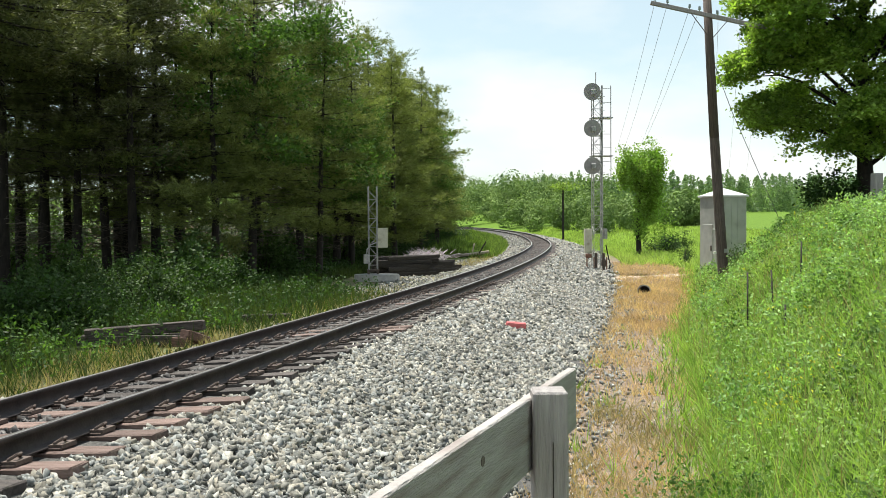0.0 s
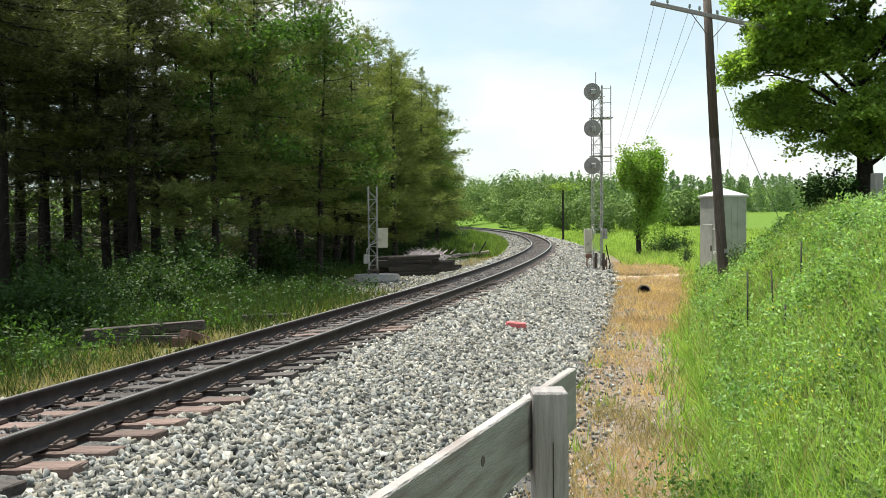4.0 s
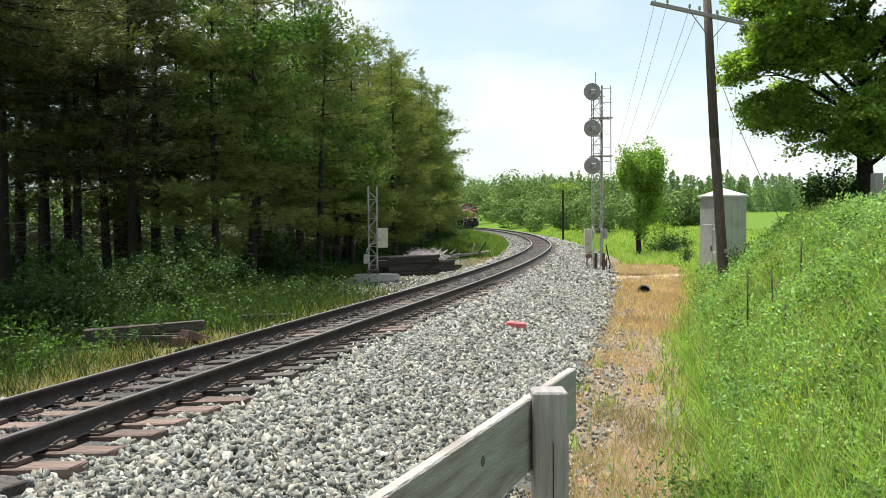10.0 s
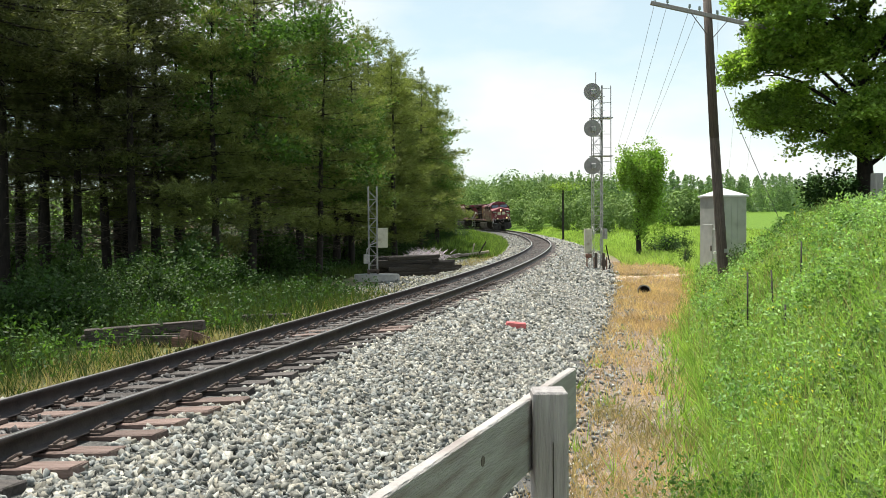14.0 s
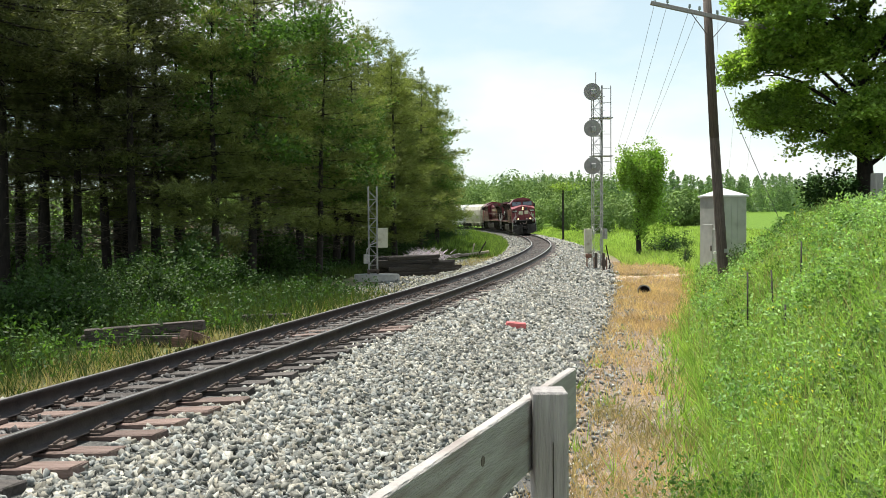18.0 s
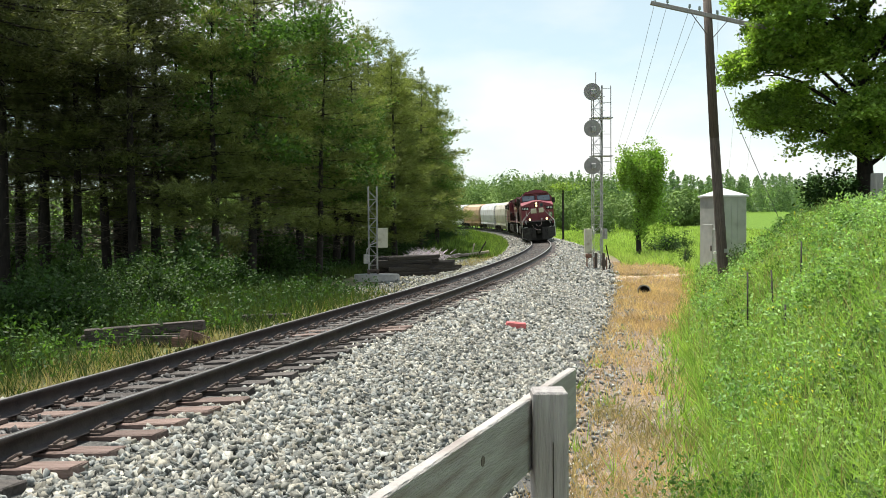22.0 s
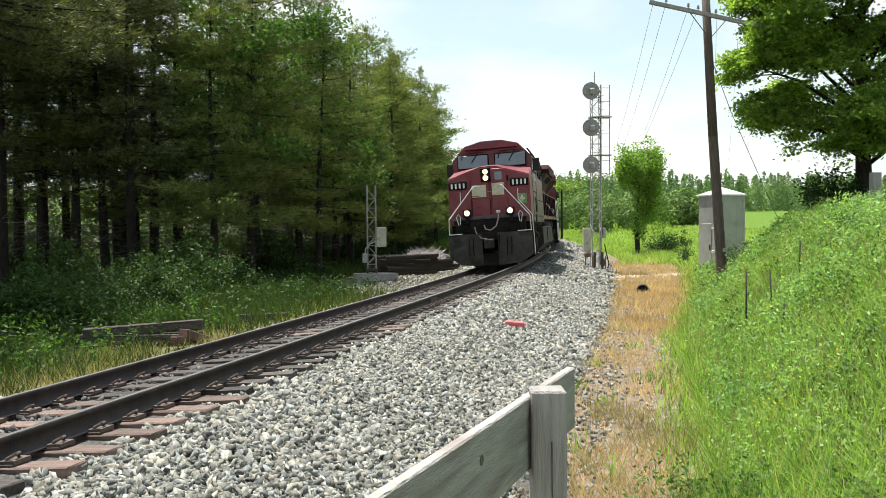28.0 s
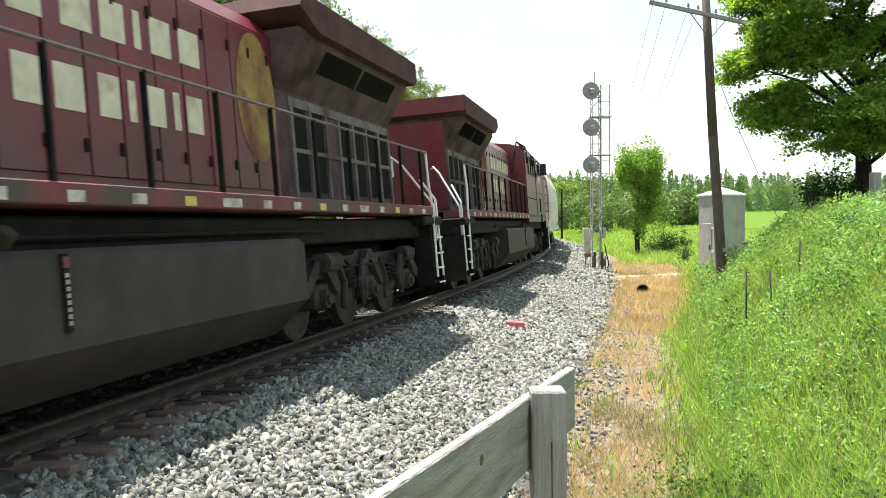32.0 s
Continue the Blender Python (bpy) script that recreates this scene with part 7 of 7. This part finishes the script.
rows = []
for lay, n in enumerate((5, 5, 5, 4, 3)):
    for k in range(n):
        rows.append((0.34 * math.sin(k * 2.3 + lay * 1.9), -0.5 + k * 0.26 + 0.07 * lay, 0.10 + lay * 0.185, 6.0 * math.sin(k * 1.7 + lay * 2.1), 2.2 * math.sin(k + lay), 2.65 - 0.1 * ((k + lay) % 3)))
M_CREOSOTE = surface("black creosote timber", (0.012, 0.011, 0.010), (0.05, 0.042, 0.036), scale=5, rough=0.8, vary=0.4, bump=0.5, bump_scale=22, stretch=(0.8, 7, 7))
tie_heap("tie_stack", rows, -1.75, 41.3, 16, "stack of dark creosoted railway ties beside the line", 0.0, M_CREOSOTE)
tie_heap("tie_stack", rows[:14], -0.65, 44.4, 30, "lower stack of dark creosoted railway ties", 0.0, M_CREOSOTE)


def culvert(x, y):
    c = new("culvert_pipe")
    bm = bmesh.new()
    n = 20
    rings = []
    for yy, r in ((-0.30, 0.23), (0.9, 0.23), (0.9, 0.195), (-0.30, 0.195)):
        rings.append([bm.verts.new((r * math.cos(k * math.tau / n), yy, r * math.sin(k * math.tau / n))) for k in range(n)])
    for p, q in zip(rings, rings[1:] + rings[:1]):
        for k in range(n):
            bm.faces.new((p[k], p[(k + 1) % n], q[(k + 1) % n], q[k]))
    bmesh.ops.recalc_face_normals(bm, faces=bm.faces)
    part("pipe", bm, M_GALV, c)
    # dark plug added in place of the shade in the pipe's mouth
    part("silt", rod(bmesh.new(), (0, 0.1, 0), (0, 0.85, 0), 0.19, n=20), M_CREOSOTE, c, "dark plug standing for the shade inside the pipe")
    c.matrix_basis = pose(x, y, gz(x, y) + 0.06, -6, 0, -14)
    tagged(c, "end of a grey corrugated culvert pipe in the dirt", "pipe")


culvert(6.75, 29.6)


def dirt_path():
    """A pale trodden path from the line to the hut, lying on the ground."""
    rng = random.Random(7)
    n, k = 26, 5
    v, f = [], []
    for i in range(n):
        u = i / (n - 1)
        x, y = 6.6 + 4.4 * u, 37.2 + 3.2 * u + 0.25 * math.sin(5 * u)
        w = 0.55 + 0.12 * math.sin(9 * u) + rng.uniform(-0.06, 0.06)
        for j in range(k):
            d = (j / (k - 1) * 2 - 1) * w
            px, py = x - 0.6 * d, y + 0.8 * d
            v.append((px, py, gz(px, py) + (0.035 if 0 < j < k - 1 else -0.02)))
    for i in range(n - 1):
        for j in range(k - 1):
            a = i * k + j
            f.append((a, a + k, a + k + 1, a + 1))
    ob = put("path", mesh_from("path", v, f, M_PATH, True))
    tagged(ob, "pale trodden dirt path leading to the hut", "path", kind="structure")


M_PATH = surface("pale trodden dirt", (0.34, 0.27, 0.22), (0.52, 0.45, 0.38), scale=6, rough=0.95, bump=0.5, bump_scale=30)
dirt_path()


def red_marker(x, y, z):
    r = new("red_marker")
    bm = boxes((-0.24, 0.15, -0.08, 0.08, 0.09, 0.22), (-0.10, 0.20, -0.08, 0.08, -0.02, 0.11), bevel=0.025)
    part("plate", bm, M_ORANGE, r, "faded red metal plate")
    part("stub", boxes((0.05, 0.17, -0.05, 0.05, -0.12, 0.11), bevel=0.01), M_PLATE, r)
    r.matrix_basis = pose(x, y, z, 0, 6, 10)
    tagged(r, "small faded red metal marker on the ballast", "marker")


red_marker(1.46, 17.4, -0.50)


def stake(x, y, h, tilt):
    s = new("fence_stake", bm_mesh("fence_stake", rod(bmesh.new(), (0, 0, -0.3), (0, 0, h), 0.014, n=6), M_RUSTY_DARK))
    s.matrix_basis = pose(x, y, gz(x, y), tilt, tilt * 0.5, 0)
    tagged(s, "thin dark steel fence stake in the grass", "stake", group="stakes on the bank")


M_RUSTY_DARK = surface("dark rusted steel", (0.02, 0.017, 0.015), (0.045, 0.034, 0.028), scale=20, rough=0.8)
for x, y, h, tl in ((5.17, 14.96, 1.1, 0), (5.55, 14.8, 0.85, -3), (6.33, 15.6, 0.85, 1), (5.12, 13.2, 0.45, 1), (13.4, 48.8, 0.95, 1)):
    stake(x, y, h, tl)

gp = new("grey_post")
part("post", boxes((-0.12, 0.12, -0.12, 0.12, -0.4, 1.15), bevel=0.015), M_WOOD_GREY, gp)
gp.matrix_basis = pose(11.8, 24.0, gz(11.8, 24.0))
tagged(gp, "weathered grey post on top of the bank", "post")


def far_pole(x, y):
    p = new("line_pole")
    part("shaft", rod(bmesh.new(), (0, 0, -0.4), (0, 0, 6.9), 0.14, 0.11, n=10), M_BARK, p)
    rng = np.random.default_rng(3)
    c = rng.normal(size=(420, 3)) * np.array([0.75, 0.6, 0.28]) + np.array([0.1, 0, 6.7])
    v, f = leaf_quads(c, 0.3, rng)
    put("vine_crown", mesh_np("vine_crown", v, f, M_LEAF_LIGHT), p)
    p.matrix_basis = pose(x, y, gz(x, y))
    tagged(p, "dark old line pole with vines on top", "pole")


far_pole(15.0, 110.0)


def brush_pile(x, y):
    rng = random.Random(2)
    b = new("brush_pile")
    bm = bmesh.new()
    for k in range(420):
        a = rng.uniform(0, math.tau)
        p = Vector((rng.gauss(0, 0.55), rng.uniform(-0.6, 0.6), rng.uniform(0, 0.85)))
        rod(bm, p, p + Vector((math.cos(a), math.sin(a) * 0.6, rng.uniform(0.1, 0.9))) * rng.uniform(0.2, 0.5), 0.02, 0.008, n=3)
    ob = part("brushwood", bm, M_TWIG, b)
    ob["kind"] = "stuff"
    b.matrix_basis = pose(x, y, gz(x, y))
    tagged(b, "pale dead brush heaped behind the tie stack", "brush pile")


M_TWIG = surface("bleached twigs", (0.50, 0.44, 0.46), (0.70, 0.64, 0.66), scale=10, rough=0.9)
brush_pile(-0.85, 48.2)
lg = new("fallen_log")
part("log", pipe(bmesh.new(), [(-1.6, -0.5, 0.1), (0.0, 0.0, 0.22), (1.5, 0.9, 0.38)], 0.11, n=8), M_LOG, lg)
part("broken_branch", pipe(bmesh.new(), [(0.3, 0.1, 0.25), (0.5, 0.6, 1.0)], 0.05), M_LOG, lg)
part("broken_branch", pipe(bmesh.new(), [(0.8, 0.4, 0.3), (1.3, 0.5, 1.1)], 0.05), M_BARK, lg)
lg.matrix_basis = pose(1.7, 61.0, gz(1.7, 61.0))
tagged(lg, "pale fallen log with broken branches in the grass", "log")


# ---- rail fastenings near the camera ----
def fastenings():
    pl = boxes((-0.10, 0.10, -0.19, 0.19, -0.203, -0.184), bevel=0.004)
    plate = bm_mesh("tie_plate", pl, M_PLATE, False)
    bm = bmesh.new()
    box(bm, -0.09, 0.09, 0.07, 0.20, -0.19, -0.16)
    pipe(bm, [(-0.07, 0.10, -0.17), (-0.03, 0.15, -0.125), (0.03, 0.17, -0.12), (0.07, 0.12, -0.15), (0.02, 0.08, -0.165)], 0.014, n=5)
    clip = bm_mesh("rail_clip", bm, M_PLATE, False)
    bm = bmesh.new()
    box(bm, -0.31, 0.31, 0.012, 0.032, -0.15, -0.05)
    for k in range(4):
        rod(bm, (-0.24 + k * 0.16, 0.03, -0.1), (-0.24 + k * 0.16, 0.055, -0.1), 0.018, n=6)
    joint = bm_mesh("joint_bar", bm, M_PLATE, False)
    for k, s in enumerate(TIE_S):
        if not -1 < s < 42:
            continue
        m = track_pose(s)
        for sd in (1, -1):
            put("tie_plate", plate, track, m @ pose(0, sd * 0.755, 0))
            for inn in (1, -1):
                if s < 24:
                    put("rail_clip", clip, track, m @ pose(0, sd * 0.755, 0, 0, 0, 0 if inn > 0 else 180))
    for s in (16.6, 21.5):
        m = track_pose(s)
        put("joint_bar", joint, track, m @ pose(0, 0.755 if s < 20 else -0.755, 0))


fastenings()


# ---- motion of the train ----
def front_s(t):
    """Arc length of the leading locomotive's nose."""
    d = 30.0 - t
    return 12.19 + 8.71 * d - 0.0301 * d * d


def body_pose(s0, front, rear, flip=False):
    """Pose of a vehicle whose origin is at arc length s0 and whose trucks ride the line at front and rear metres behind it."""
    a, b = Vector(track_pose(s0 + front).translation), Vector(track_pose(s0 + rear).translation)
    fwd = (a - b).normalized()
    c = float(np.interp(s0 + (front + rear) / 2, SS, CANT))
    left = Vector((0, 0, 1)).cross(fwd).normalized()
    up = fwd.cross(left) * math.cos(c) - left * math.sin(c)
    left = up.cross(fwd)
    m = Matrix((fwd, left, up)).transposed().to_4x4()
    m.translation = a + fwd * front
    return m @ pose(0, 0, 0, 0, 0, 180) if flip else m


def motions():
    times = [k * 1.0 for k in range(0, 26)] + [25.5 + k * 0.5 for k in range(14)]
    walk(lead, [(t, body_pose(front_s(t), 2.95, 16.4)) for t in times])
    # the second locomotive runs long hood first, coupled back to back
    walk(second, [(t, body_pose(front_s(t) + 42.2, 2.95 - 19.35, 16.4 - 19.35, True)) for t in times])
    for i, car in enumerate(cars):
        walk(car, [(t, body_pose(front_s(t) + 43.6 + i * 17.0, 2.2, 15.0)) for t in times])
    # wheels roll without slipping
    for loco, sign in ((lead, 1), (second, -1)):
        for truck in [o for o in loco.children if o.name.startswith("truck")]:
            for ws in [o for o in truck.children if o.name.startswith("wheelset")]:
                x, y, z = ws.matrix_basis.translation
                rows = []
                for k in range(0, 481):
                    t = k / 15
                    turn = (front_s(0) - front_s(t)) / 0.53 * sign
                    rows.append((t, Matrix.Translation((x, y, z)) @ Matrix.Rotation(turn, 4, "Y")))
                walk(ws, rows)


motions()
